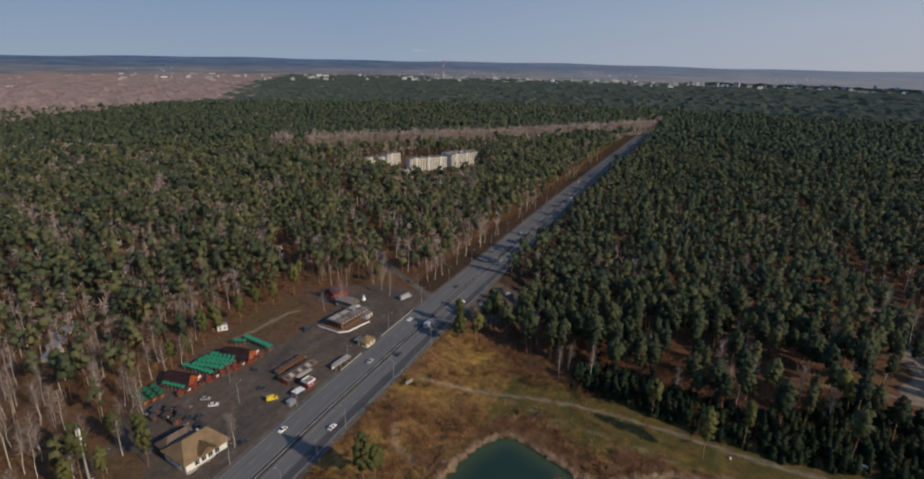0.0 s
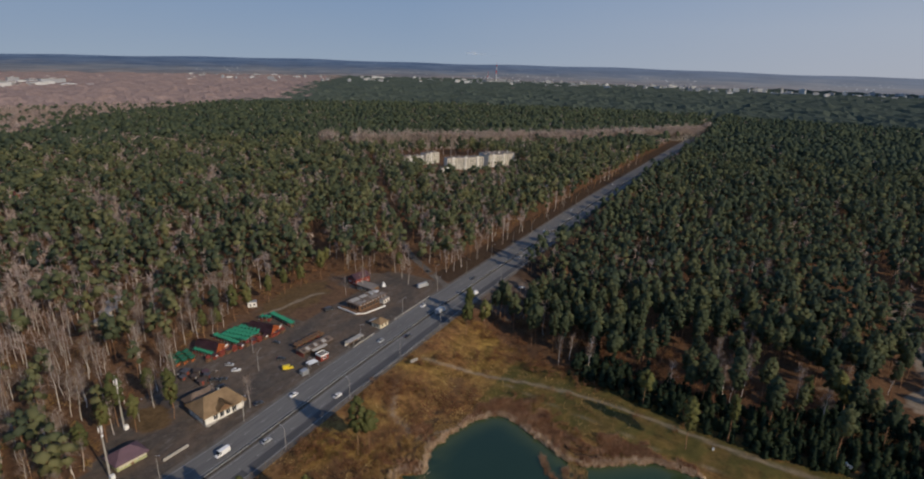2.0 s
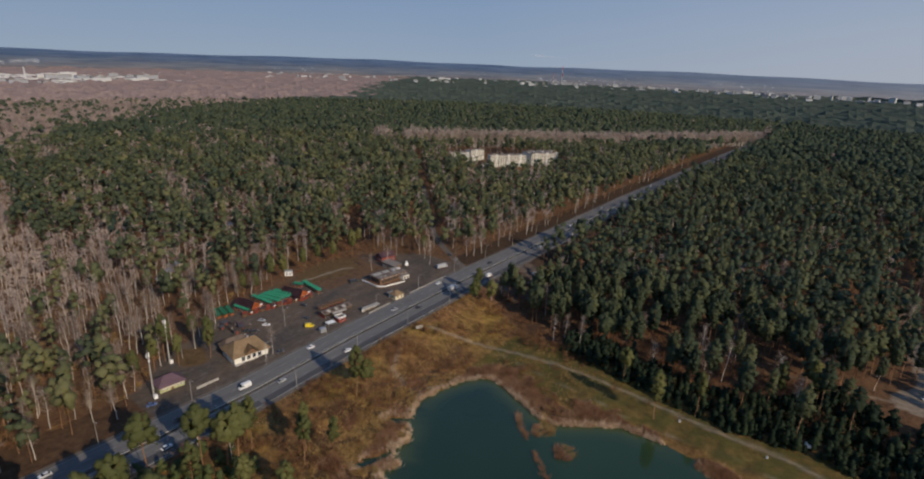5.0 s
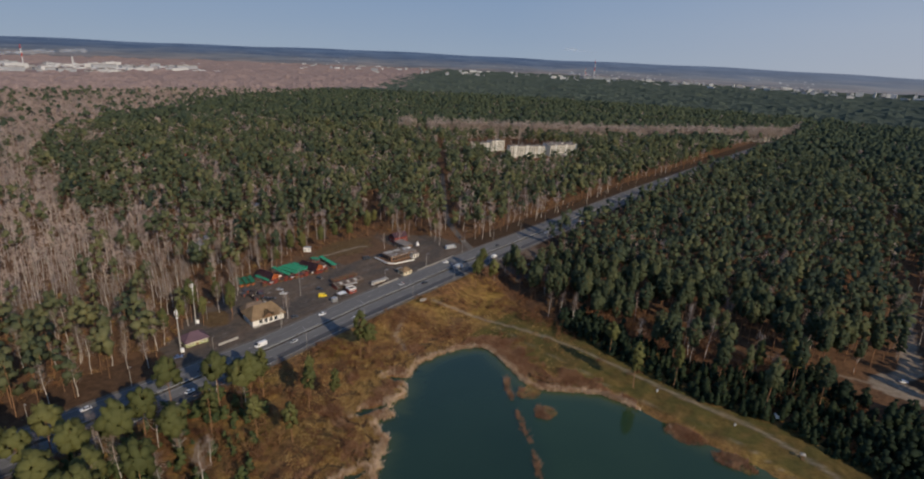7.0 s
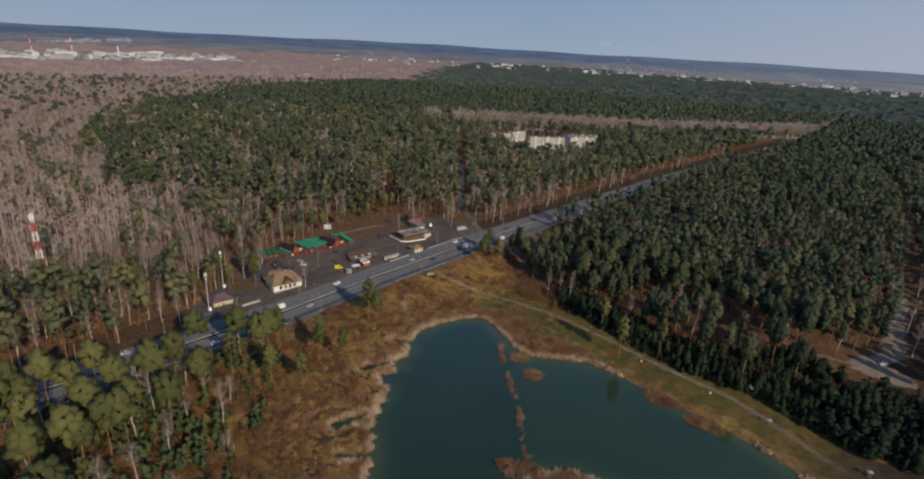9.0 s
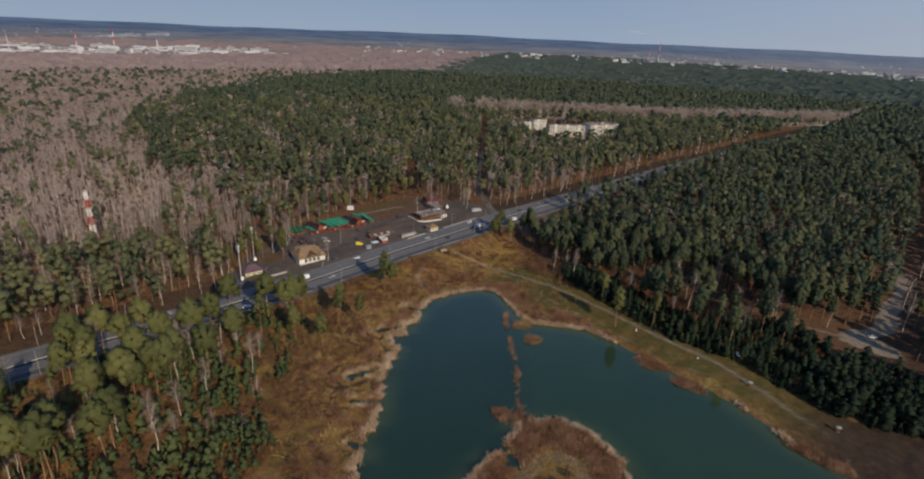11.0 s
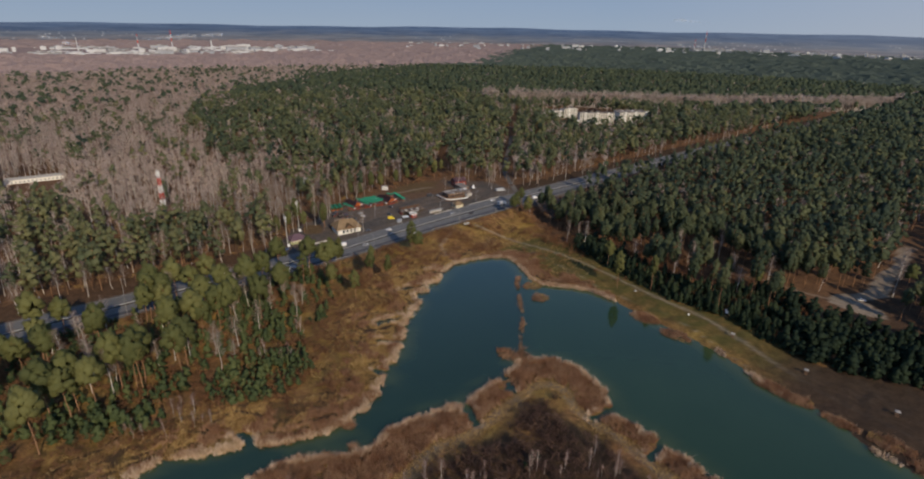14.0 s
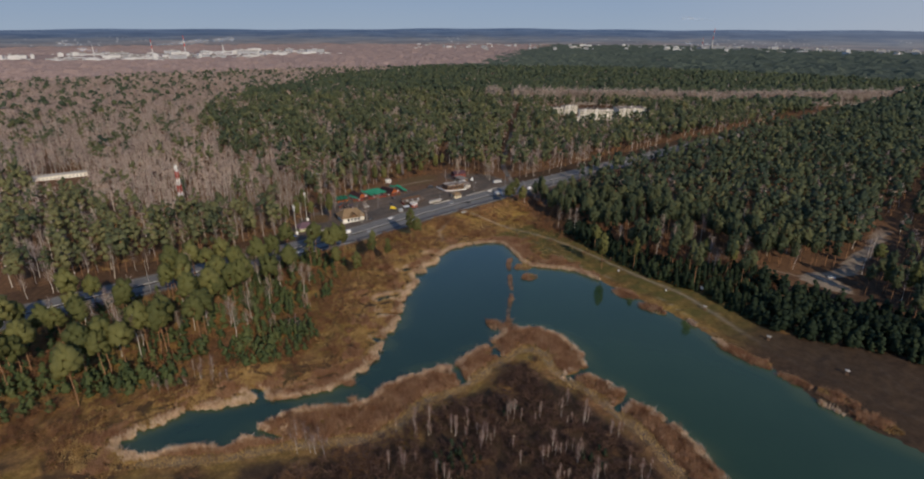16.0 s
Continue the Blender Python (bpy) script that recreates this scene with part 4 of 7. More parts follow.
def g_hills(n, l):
    """Hazy woods and plains in thin streaks, with the pale specks of far towns low down; the haze is painted into the
    glow.
    """
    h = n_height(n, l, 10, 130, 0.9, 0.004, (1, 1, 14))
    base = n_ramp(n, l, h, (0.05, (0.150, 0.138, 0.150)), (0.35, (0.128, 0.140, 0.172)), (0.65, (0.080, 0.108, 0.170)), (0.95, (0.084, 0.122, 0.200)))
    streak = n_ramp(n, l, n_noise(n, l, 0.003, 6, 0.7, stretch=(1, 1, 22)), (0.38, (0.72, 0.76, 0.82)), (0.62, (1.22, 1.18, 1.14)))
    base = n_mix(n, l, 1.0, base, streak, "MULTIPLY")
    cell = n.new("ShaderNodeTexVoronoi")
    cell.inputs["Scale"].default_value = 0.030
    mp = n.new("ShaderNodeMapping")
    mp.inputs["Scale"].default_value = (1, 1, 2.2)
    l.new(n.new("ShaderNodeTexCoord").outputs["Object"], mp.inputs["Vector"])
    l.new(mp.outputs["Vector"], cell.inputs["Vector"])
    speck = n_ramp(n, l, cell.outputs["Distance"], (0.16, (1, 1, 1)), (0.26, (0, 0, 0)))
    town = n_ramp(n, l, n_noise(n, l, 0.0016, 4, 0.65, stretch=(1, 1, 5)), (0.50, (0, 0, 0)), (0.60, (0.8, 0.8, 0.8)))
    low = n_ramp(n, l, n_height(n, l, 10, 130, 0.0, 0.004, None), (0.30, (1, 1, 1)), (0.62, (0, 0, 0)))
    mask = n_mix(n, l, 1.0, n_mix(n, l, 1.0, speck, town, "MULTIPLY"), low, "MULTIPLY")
    # paler painted haze is mixed in towards the sun's side
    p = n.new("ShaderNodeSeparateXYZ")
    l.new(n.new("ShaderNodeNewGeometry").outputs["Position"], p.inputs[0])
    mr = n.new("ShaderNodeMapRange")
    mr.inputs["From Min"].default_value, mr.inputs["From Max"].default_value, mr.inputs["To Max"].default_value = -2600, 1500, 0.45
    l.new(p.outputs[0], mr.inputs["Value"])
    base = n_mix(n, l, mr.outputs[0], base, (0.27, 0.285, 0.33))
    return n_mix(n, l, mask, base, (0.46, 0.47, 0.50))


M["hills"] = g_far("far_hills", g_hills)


def g_sky(n, l):
    """Dull blue, paler and warmer towards the sun's side."""
    h = n_height(n, l, 125, 900, 0.10, 0.0012, (1, 1, 3))
    cool = n_ramp(n, l, h, (0.0, (0.300, 0.375, 0.480)), (0.25, (0.265, 0.350, 0.480)), (0.6, (0.225, 0.320, 0.475)), (1.0, (0.195, 0.30, 0.48)))
    warm = n_ramp(n, l, h, (0.0, (0.42, 0.44, 0.50)), (0.4, (0.40, 0.445, 0.53)), (1.0, (0.30, 0.38, 0.52)))
    p = n.new("ShaderNodeSeparateXYZ")
    l.new(n.new("ShaderNodeNewGeometry").outputs["Position"], p.inputs[0])
    mr = n.new("ShaderNodeMapRange")
    mr.inputs["From Min"].default_value, mr.inputs["From Max"].default_value = -2600, 1500
    l.new(p.outputs[0], mr.inputs["Value"])
    return n_mix(n, l, mr.outputs[0], cool, warm)


M["sky"] = g_far("far_sky", g_sky)


def ring(name, radius, low, high, mat, label, category):
    a = np.radians(np.arange(0, 360.1, 0.5))
    p = np.stack([HUB[0] + radius * np.cos(a), HUB[1] + radius * np.sin(a)], 1)
    V = np.concatenate([np.column_stack([p, low + 0 * a]), np.column_stack([p, high + 0 * a])])
    k = np.arange(len(a) - 1)
    tagged(link_mesh(name, np_mesh(name, V, np.stack([k, k + len(a), k + len(a) + 1, k + 1], 1)), mat), label, category, kind="structure")


a = np.radians(np.arange(0, 360.1, 0.5))
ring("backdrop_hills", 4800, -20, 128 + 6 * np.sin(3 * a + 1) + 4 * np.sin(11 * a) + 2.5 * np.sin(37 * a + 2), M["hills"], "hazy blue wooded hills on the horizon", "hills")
ring("backdrop_sky", 4850, 60, 1400, M["sky"], "dull blue autumn sky above the horizon", "sky")

# young pines: thickets by the meadow and on the bank
x, y, u = sites(10, 420, -330, 130, 3.5, 104)
_, _, young_p = woods(x, y)
sec = (u < young_p) & (y < north_edge(x) + 60) & ((x < 330) | (y > 30))
x, y = x[sec], y[sec]
rank = np.argsort(np.hypot(x - 190, y - 30))
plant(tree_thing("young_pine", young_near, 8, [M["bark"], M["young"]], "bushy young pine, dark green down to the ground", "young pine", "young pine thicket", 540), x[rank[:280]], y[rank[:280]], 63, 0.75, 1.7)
r = np.random.RandomState(320)


def young_mid(r):
    height = r.uniform(3.5, 7.5)
    z = height * np.array([0.2, 0.42, 0.62, 0.82])
    a = np.arange(4) * 2.4
    c = np.stack([np.cos(a) * 0.35, np.sin(a) * 0.35, z], 1)
    rad = np.column_stack([1.5 * (1.1 - z / height) + 0.3] * 2 + [np.full(4, height * 0.15)])
    return (np.zeros((0, 3)), np.zeros((0, 3), int)), clumps(r, c, rad, 5, 0.42, -0.45, 0.3)


bank = np.zeros(len(x), bool)
bank[rank[280:]] = True
east = bank & (y > -60)
bank &= ~east
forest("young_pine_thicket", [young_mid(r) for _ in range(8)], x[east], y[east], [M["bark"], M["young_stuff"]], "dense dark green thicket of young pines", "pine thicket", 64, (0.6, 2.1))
forest("young_pine_thicket", [young_mid(r) for _ in range(6)], x[bank], y[bank], [M["bark"], M["young_sunlit"]], "sunlit green thicket of young pines on the bank", "pine thicket", 73, (0.6, 1.75))

# brown leafless shrubs on the banks, the spit and along the woods
x, y, u = sites(12, 340, -330, 120, 3.4, 105)
d, n1 = to_lake(x, y), waves(x, y, 34, 81)
spit = (x > 165) & (y < -60) & (d > 14) & (line_distance(x, y, SPIT_PATH) > 6.5 + 2.5 * n1) & inside(x, y, SPIT_INSIDE)
bank = (x < 150) & (d > 9) & (y < north_edge(x) + 30)
p = np.where(spit, np.where(x > 204, 0.62 + 0.35 * smoothstep(-0.4, 0.3, n1), 0.30 * smoothstep(-0.1, 0.4, n1)), np.where(bank & (y < 10), smoothstep(-0.2, 0.45, n1) * 0.75 + np.where((y > -70) & (d > 14), 0.16, 0.06), 0.0))
p = np.where(bank & (y >= 10), smoothstep(0.1, 0.7, n1) * 0.25, p)
p = np.where((x < 110) & (y > north_edge(x) - 9) & (y < north_edge(x) + 12), 0.6, p)
p = np.where(((x - 165) / 75) ** 2 + ((y - 90) / 40) ** 2 < 1, 0.7, p)
e = north_edge(x)
p = np.where((x > 20) & (x < 245) & (y > e + 8) & (y < e + 62), np.maximum(p, 0.42 + 0.35 * n1), np.where(y > e + 62, 0, p))
p = np.where((x < 130) & (y < -90) & (d > 12), np.maximum(p, 0.18 + 0.3 * smoothstep(-0.2, 0.5, waves(x, y, 16, 84))), p)
p = np.where((x < 15), 0, p)
sec = u < p
x, y = x[sec], y[sec]


def shrub_mid(r):
    (sv, sf), (cv, cf) = shrub_near(r)
    c = r.permutation(len(cf))[:52]
    v = cv[cf[c]].reshape(-1, 3, 3)
    v = v.mean(1, keepdims=True) + (v - v.mean(1, keepdims=True)) * 1.35
    return (sv[:0], sf[:0]), (v.reshape(-1, 3), np.arange(len(c) * 3).reshape(-1, 3))


r = np.random.RandomState(330)
on = inside(x, y, SPIT_INSIDE) & (x > 204)
forest("shrubs", [shrub_mid(r) for _ in range(10)], x[~on], y[~on], [M["bark"], M["shrub"]], "tangled leafless brown willow and alder shrubs", "shrubs", 65, (0.7, 1.9))
forest("shrubs", [shrub_mid(r) for _ in range(10)], x[on], y[on], [M["bark"], M["scrub"]], "dark leafless scrub on the spit", "shrubs", 66, (0.8, 2.1))

# reddish undergrowth behind the roadside yard
x, y, u = sites(-170, -30, -270, 330, 4.2, 115)
p = 0.2 + 0.45 * smoothstep(-0.3, 0.5, waves(x, y, 26, 116))
edge = np.where(y < -128, -38, np.where(y > 104, -20, YARD_EDGE(y) + 3))
sec = (u < np.where(y > 104, p * (x > -60), p)) & (x < edge) & (line_distance(x, y, LANE) > 6)
forest("shrubs", [shrub_mid(r) for _ in range(8)], x[sec], y[sec], [M["bark"], M["shrub"]], "low reddish brown undergrowth between the trees", "shrubs", 72, (0.6, 1.5))

# birch saplings in small clusters on the spit, a few on the bank
spots = np.array([(213, -172), (216, -168), (221, -150), (233, -149), (236, -152), (224, -158), (247, -111), (250, -114), (258, -130), (254, -134), (262, -127), (250, -144), (263, -108), (190, -209), (199, -204), (195, -207), (240, -124), (230, -133), (268, -140), (275, -128), (226, -186), (240, -178), (284, -118), (118, -226), (123, -232), (128, -218), (120, -246), (106, -176), (96, -184), (88, -160)], float)
r = np.random.RandomState(8)
x, y = (np.repeat(spots, 4, axis=0) + r.normal(size=(len(spots) * 4, 2)) * 2.6).T
plant(tree_thing("birch_sapling", birch_near, 5, [M["birch"], M["sapling"]], "slim leafless birch sapling with white stem", "birch", "birch saplings by the water", 560), x, y, 66, 0.22, 0.50)

x, y, u = sites(175, 290, -210, -85, 3.2, 111)
sec = (u < 0.8) & ((np.hypot(x - 236, y + 166) < 9) | (np.hypot(x - 267, y + 124) < 6) | (np.hypot(x - 226, y + 131) < 4)) & (to_lake(x, y) > 18)
forest("young_pine_thicket", [young_mid(r) for _ in range(5)], x[sec], y[sec], [M["bark"], M["young_stuff"]], "small dark pines scattered on the spit", "pine thicket", 71, (0.4, 0.9))

# reeds, sedge and dry grass
def blades(name, x, y, height, width, n, mat, label, category, seed, lean=0.38, lift=0.0):
    """Tufts of n blades at each place."""
    r = np.random.RandomState(seed)
    X, Y = np.repeat(x, n) + r.normal(size=len(x) * n) * 0.45, np.repeat(y, n) + r.normal(size=len(x) * n) * 0.45
    Z = np.maximum(ground(X, Y), -0.4) - 0.05 + lift
    h, a = np.repeat(height + 0 * x, n) * r.uniform(0.6, 1.2, len(X)), r.uniform(0, 6.28, len(X))
    w = width * r.uniform(0.7, 1.3, len(X))
    l = r.normal(size=(len(X), 2)) * lean * h[:, None]
    p = np.stack([X, Y, Z], 1)
    s = np.stack([np.cos(a) * w, np.sin(a) * w, 0 * a], 1)
    V = np.stack([p + s, p - s, p + np.column_stack([l + s[:, :2] * 1.4, h]), ], 1).reshape(-1, 3)
    tint = np.repeat(np.clip(0.5 + 0.35 * waves(X, Y, 16, seed) + r.normal(size=len(X)) * 0.22, 0, 1), 3)
    me = np_mesh(name, V, np.arange(len(V)).reshape(-1, 3), tint=tint)
    return tagged(link_mesh(name, me, mat), label, category, kind="stuff")


x, y, u = sites(40, 345, -285, 30, 0.85, 107)
d = to_lake(x, y)
n1, n2 = waves(x, y, 22, 91), waves(x, y, 60, 92)
way = line_distance(x, y, SPIT_PATH)
spit = (x > 150) & (y < -60) & (x + 0.25 * (y + 250) > 158)
inner = spit & (way < 3.2 + 1.4 * n1)
width = np.where(spit, np.full(x.shape, 24.0), np.where(y < -20, 14.5 + 5.5 * n1, np.where((x > 62) & (x < 160), np.interp(x, [62, 75, 128, 150], [8, 15, 15, 5]) + 5 * n1, 1.0)))
width = np.where((x > 160) & (y > -30), -2.0 + 4.5 * n1, width)
creek = np.min([line_distance(x, y, c) for c in CREEKS], axis=0) - 2.3
worn = ledges(x, y, d) > 0.5
cut = (np.abs(waves(x, y, 24, 93)) > 0.09) & (creek > 0) & ~worn
keep = (d > 0) & (d < width) & (u < 0.95) & cut & ~inner & ~inside(x, y, SPIT_INSIDE)
dyke = line_distance(x, y, DYKE)
keep |= (dyke < 0.8 + 1.0 * n1) & (u < 0.55) & (d < 2)
for ix, iy, ra, rb in ((186, 4, 9, 5), (207, 1, 9, 5), (260, -6, 8, 3.5), (272, -6, 9, 3.5), (292, -8, 9, 3), (308, -8, 10, 4), (324, -12, 10, 4), (178, -179, 3.5, 2.5), (164, -174, 3, 2.5), (174, -189, 3, 2), (170, -199, 3.2, 2.2), (165, -85, 6, 4), (172, -80, 5, 3.5), (116, -17, 5, 7), (131, -26, 5, 5)):
    keep |= (((x - ix) / ra) ** 2 + ((y - iy) / rb) ** 2 < 1 + 0.5 * n1) & (u < 0.8)
tall = 1 + 0.5 * waves(x, y, 8, 118)
red = spit | (waves(x, y, 26, 114) > np.where(y > -20, -0.5, 0.15)) | (dyke < 4)
west_bed = keep & ~red
blades("reeds", x[west_bed], y[west_bed], 1.3 * tall[west_bed], 0.16, 10, M["straw"], "straw-coloured reed beds on the bank", "reeds", 93)
keep &= red
blades("reeds", x[keep], y[keep], 1.8 * tall[keep], 0.15, 13, M["reed"], "dry reddish brown reeds along the water's edge", "reeds", 94)
# pale stalks along the edge paint the sunlit rim of the beds
rim = (d > -0.6) & (d < np.where((x < 165) & (y < -20), 2.0, 1.3)) & (d < width) & cut & (creek > 0.6) & (waves(x, y, 13, 99) > -0.5)
blades("reed_edge", x[rim], y[rim], 2.3, 0.22, 10, M["rim"], "pale sunlit reed stalks at the waterline", "reeds", 96)
blades("dry_grass", x[inner & (d > 2)], y[inner & (d > 2)], 0.8, 0.17, 4, M["straw"], "straw-coloured grass along the trodden path on the spit", "grass", 119, 0.6)
path = np.abs(d - (15 + 5 * waves(x, y, 45, 55))) < 1.5
sedge = ~path & ~worn & ((x < 160) | (y < -40)) & ~spit & (d > 2) & (d < 26 + 10 * n2) & ~keep & (u < np.where(d < width + 5, 0.7, 0.34)) & (y < 8) & (n1 > -0.6)
blades("dry_grass", x[sedge], y[sedge], 0.9 * tall[sedge], 0.2, 4, M["straw"], "tussocks of straw-coloured dry grass", "grass", 95, 0.6)
x, y, u = sites(13, 130, -120, 40, 1.7, 108)
d = to_lake(x, y)
sedge = (d > 8) & (u < 0.4 + 0.5 * waves(x, y, 20, 97))
blades("dry_grass", x[sedge], y[sedge], 0.8, 0.16, 3, M["straw"], "tussocks of straw-coloured dry grass on the bank", "grass", 98, 0.6)

# the tall old pines between the road and the lake
x, y, u = sites(15, 112, -330, -108, 8.8, 109)
edge = np.interp(y, [-330, -276, -233, -198, -175, -150, -112], [84, 78, 76, 66, 70, 54, 36])
sec = (x < edge) & (u < 0.31 + 0.36 * waves(x, y, 36, 110)) & (x > 17)
feet = np.array([(109, -275), (93, -270), (90, -260), (94, -254), (97, -263), (86, -243), (88, -238), (92, -236), (82, -246), (84, -234), (93, -220), (87, -216), (77, -293), (82, -298), (70, -290), (53, -276), (48, -281), (61, -194), (64, -203)], float)
x, y = np.append(feet[:, 0], x[sec]), np.append(feet[:, 1], y[sec])
plant(tree_thing("pine_tree", pine_broad, 8, [M["bark"], M["pine_near"]], "tall old pine with pale reddish trunk on the lake bank", "pine", "pines on the lake bank", 640), x, y, 70, 0.98, 1.22)

# single pines that stand free, on the meadow and the bank
lone = np.array([(153, 22), (130, 42), (168, 36), (19, 68), (24, 58), (27, 50), (32, 62), (38, -58), (41, -54), (34.5, -111), (55, -101), (48, -95), (56, -127), (68, -118), (40, -138), (30, -110), (62, -92), (209, 84), (196, 74), (212, 80), (286, 128), (299, 121), (270, 160)], float)
plant(tree_thing("pine_tree", pine_near, 7, [M["bark"], M["pine_near"]], "lone tall pine standing free in the open grass", "pine", "free-standing pines", 580), lone[:, 0], lone[:, 1], 67, 0.78, 1.0)
yard_birch = np.array([(-90, -60), (-94, -50), (-88, -63), (-84, -62), (-95, -44), (-78, -62), (-72, -66), (-66, -70), (-62, -76), (-70, -76), (-60, -84), (-22, -62), (-92, -38), (-90, -30), (-95, -20), (-56, -104), (-40, -127), (-44, -122), (-64, 50), (-60, 62), (-50, 92), (-40, 86), (-72, 84), (-84, 90), (-92, 84), (-100, 92), (-60, 98)], float)
plant(tree_thing("birch_tree", birch_near, 5, [M["birch"], M["bare_near"]], "bare birch beside the roadside yard", "birch", "birches round the yard", 600), yard_birch[:, 0], yard_birch[:, 1], 68, 0.7, 1.0)
yard_pine = np.array([(-45, -84), (-52, -80), (-66, -82), (-95, -12), (-92, -26), (-96, -2), (-93, -34), (-98, 16), (-99, 30), (-97, 42), (-60, -100), (-54, -108), (-47, -120), (-50, -98), (-58, 100), (-88, 100), (-104, 74), (-96, 60)], float)
plant(tree_thing("pine_tree", pine_near, 5, [M["bark"], M["pine_near"]], "pine at the edge of the roadside yard", "pine", "pines round the yard", 620), yard_pine[:, 0], yard_pine[:, 1], 69, 0.6, 0.9)
# ---------- materials of built things ----------
M["plaster"] = plain("white_plaster", (0.66, 0.64, 0.58), 0.85, vary=0.12, scale=0.8)
M["cream"] = plain("cream_render", (0.58, 0.52, 0.38), 0.85, vary=0.12, scale=0.8)
M["panel"] = plain("pale_wall_panels", (0.52, 0.49, 0.42), 0.85, vary=0.14, scale=0.3)
M["shingle"] = plain("tan_shingles", (0.20, 0.135, 0.075), 0.85, vary=0.35, scale=1.2, bump=0.6)
M["maroon"] = plain("maroon_roof_sheet", (0.070, 0.034, 0.038), 0.55, 0.4, vary=0.25)
M["green"] = plain("green_canopy_sheet", (0.020, 0.165, 0.095), 0.6, 0.35, vary=0.25, scale=1.0)
M["orange"] = plain("orange_boarding", (0.46, 0.125, 0.035), 0.7, vary=0.25)
M["redboard"] = plain("red_boarding", (0.22, 0.045, 0.030), 0.7, vary=0.3)
M["wood"] = plain("brown_boards", (0.15, 0.085, 0.048), 0.85, vary=0.35, scale=2.0)
M["oldwood"] = plain("old_dark_boards", (0.055, 0.042, 0.038), 0.9, vary=0.4, scale=1.5)
M["slate"] = plain("dark_slate_sheet", (0.060, 0.060, 0.070), 0.7, vary=0.35, scale=1.0)
M["hutgreen"] = plain("dark_green_sheet", (0.012, 0.085, 0.050), 0.7, vary=0.35, scale=1.0)
M["oldroof"] = plain("weathered_brown_roof", (0.135, 0.100, 0.078), 0.9, vary=0.45, scale=0.9)
M["greyroof"] = plain("grey_bitumen_roof", (0.19, 0.165, 0.145), 0.9, vary=0.35, scale=0.7)
M["concrete"] = plain("weathered_concrete", (0.33, 0.31, 0.28), 0.9, vary=0.25)
M["dark"] = plain("dark_void", (0.020, 0.020, 0.022), 0.6, 0.4, vary=0.2)
M["trim"] = plain("white_trim", (0.70, 0.70, 0.68), 0.6, vary=0.1)
M["purple"] = plain("purple_brown_roof", (0.115, 0.070, 0.085), 0.6, vary=0.25)
M["palegreen"] = plain("pale_green_boards", (0.36, 0.38, 0.20), 0.8, vary=0.2)
M["redpaint"] = plain("red_mast_paint", (0.42, 0.035, 0.025), 0.6, vary=0.2)
M["rubber"] = plain("tyre_rubber", (0.018, 0.018, 0.018), 0.9, vary=0.2)
M["lampglass"] = plain("lamp_glass", (0.75, 0.73, 0.68), 0.3, 0.5, vary=0.05)
M["redlens"] = plain("red_lens", (0.35, 0.015, 0.012), 0.3, 0.5, vary=0.05)
M["glass"] = material("window_glass", lambda n, l: n_ramp(n, l, n_noise(n, l, 0.6, 2), (0.3, (0.016, 0.019, 0.022)), (0.7, (0.05, 0.056, 0.062))), 0.08, 0.6)
PAINT = {k: plain("car_paint_" + k, c, 0.3, 0.6, vary=0.08, scale=0.5, bump=0.02) for k, c in dict(
    white=(0.72, 0.72, 0.71), silver=(0.36, 0.37, 0.38), dark=(0.035, 0.038, 0.045), red=(0.42, 0.030, 0.022), yellow=(0.66, 0.50, 0.030), blue=(0.055, 0.10, 0.24), green=(0.03, 0.09, 0.06)).items()}


# ---------- building kit ----------
def hip_roof(x0, x1, y0, y1, z0, z1, over=0.5, hip=None, thick=0.22):
    """A hipped roof over a rectangle; the ridge lies along its longer side. hip 0 gives gables."""
    bm = bmesh.new()
    x0, x1, y0, y1 = x0 - over, x1 + over, y0 - over, y1 + over
    long_x = x1 - x0 > y1 - y0
    cx, cy = (x0 + x1) / 2, (y0 + y1) / 2
    run = min(x1 - x0, y1 - y0) / 2 if hip is None else hip
    a, b = ((x0 + run, cy, z1), (x1 - run, cy, z1)) if long_x else ((cx, y0 + run, z1), (cx, y1 - run, z1))
    rim = [(x0, y0), (x1, y0), (x1, y1), (x0, y1)]
    lo = [bm.verts.new((*p, z0 - thick)) for p in rim]
    up = [bm.verts.new((*p, z0)) for p in rim]
    A, B = bm.verts.new(a), bm.verts.new(b)
    if long_x:
        faces = [(up[0], up[1], B, A), (up[1], up[2], B), (up[2], up[3], A, B), (up[3], up[0], A)]
    else:
        faces = [(up[0], up[1], A), (up[1], up[2], B, A), (up[2], up[3], B), (up[3], up[0], A, B)]
    for f in faces:
        bm.faces.new(f)
    for k in range(4):
        q = (k + 1) % 4
        bm.faces.new((lo[k], lo[q], up[q], up[k]))
    bm.faces.new(lo[::-1])
    return bm


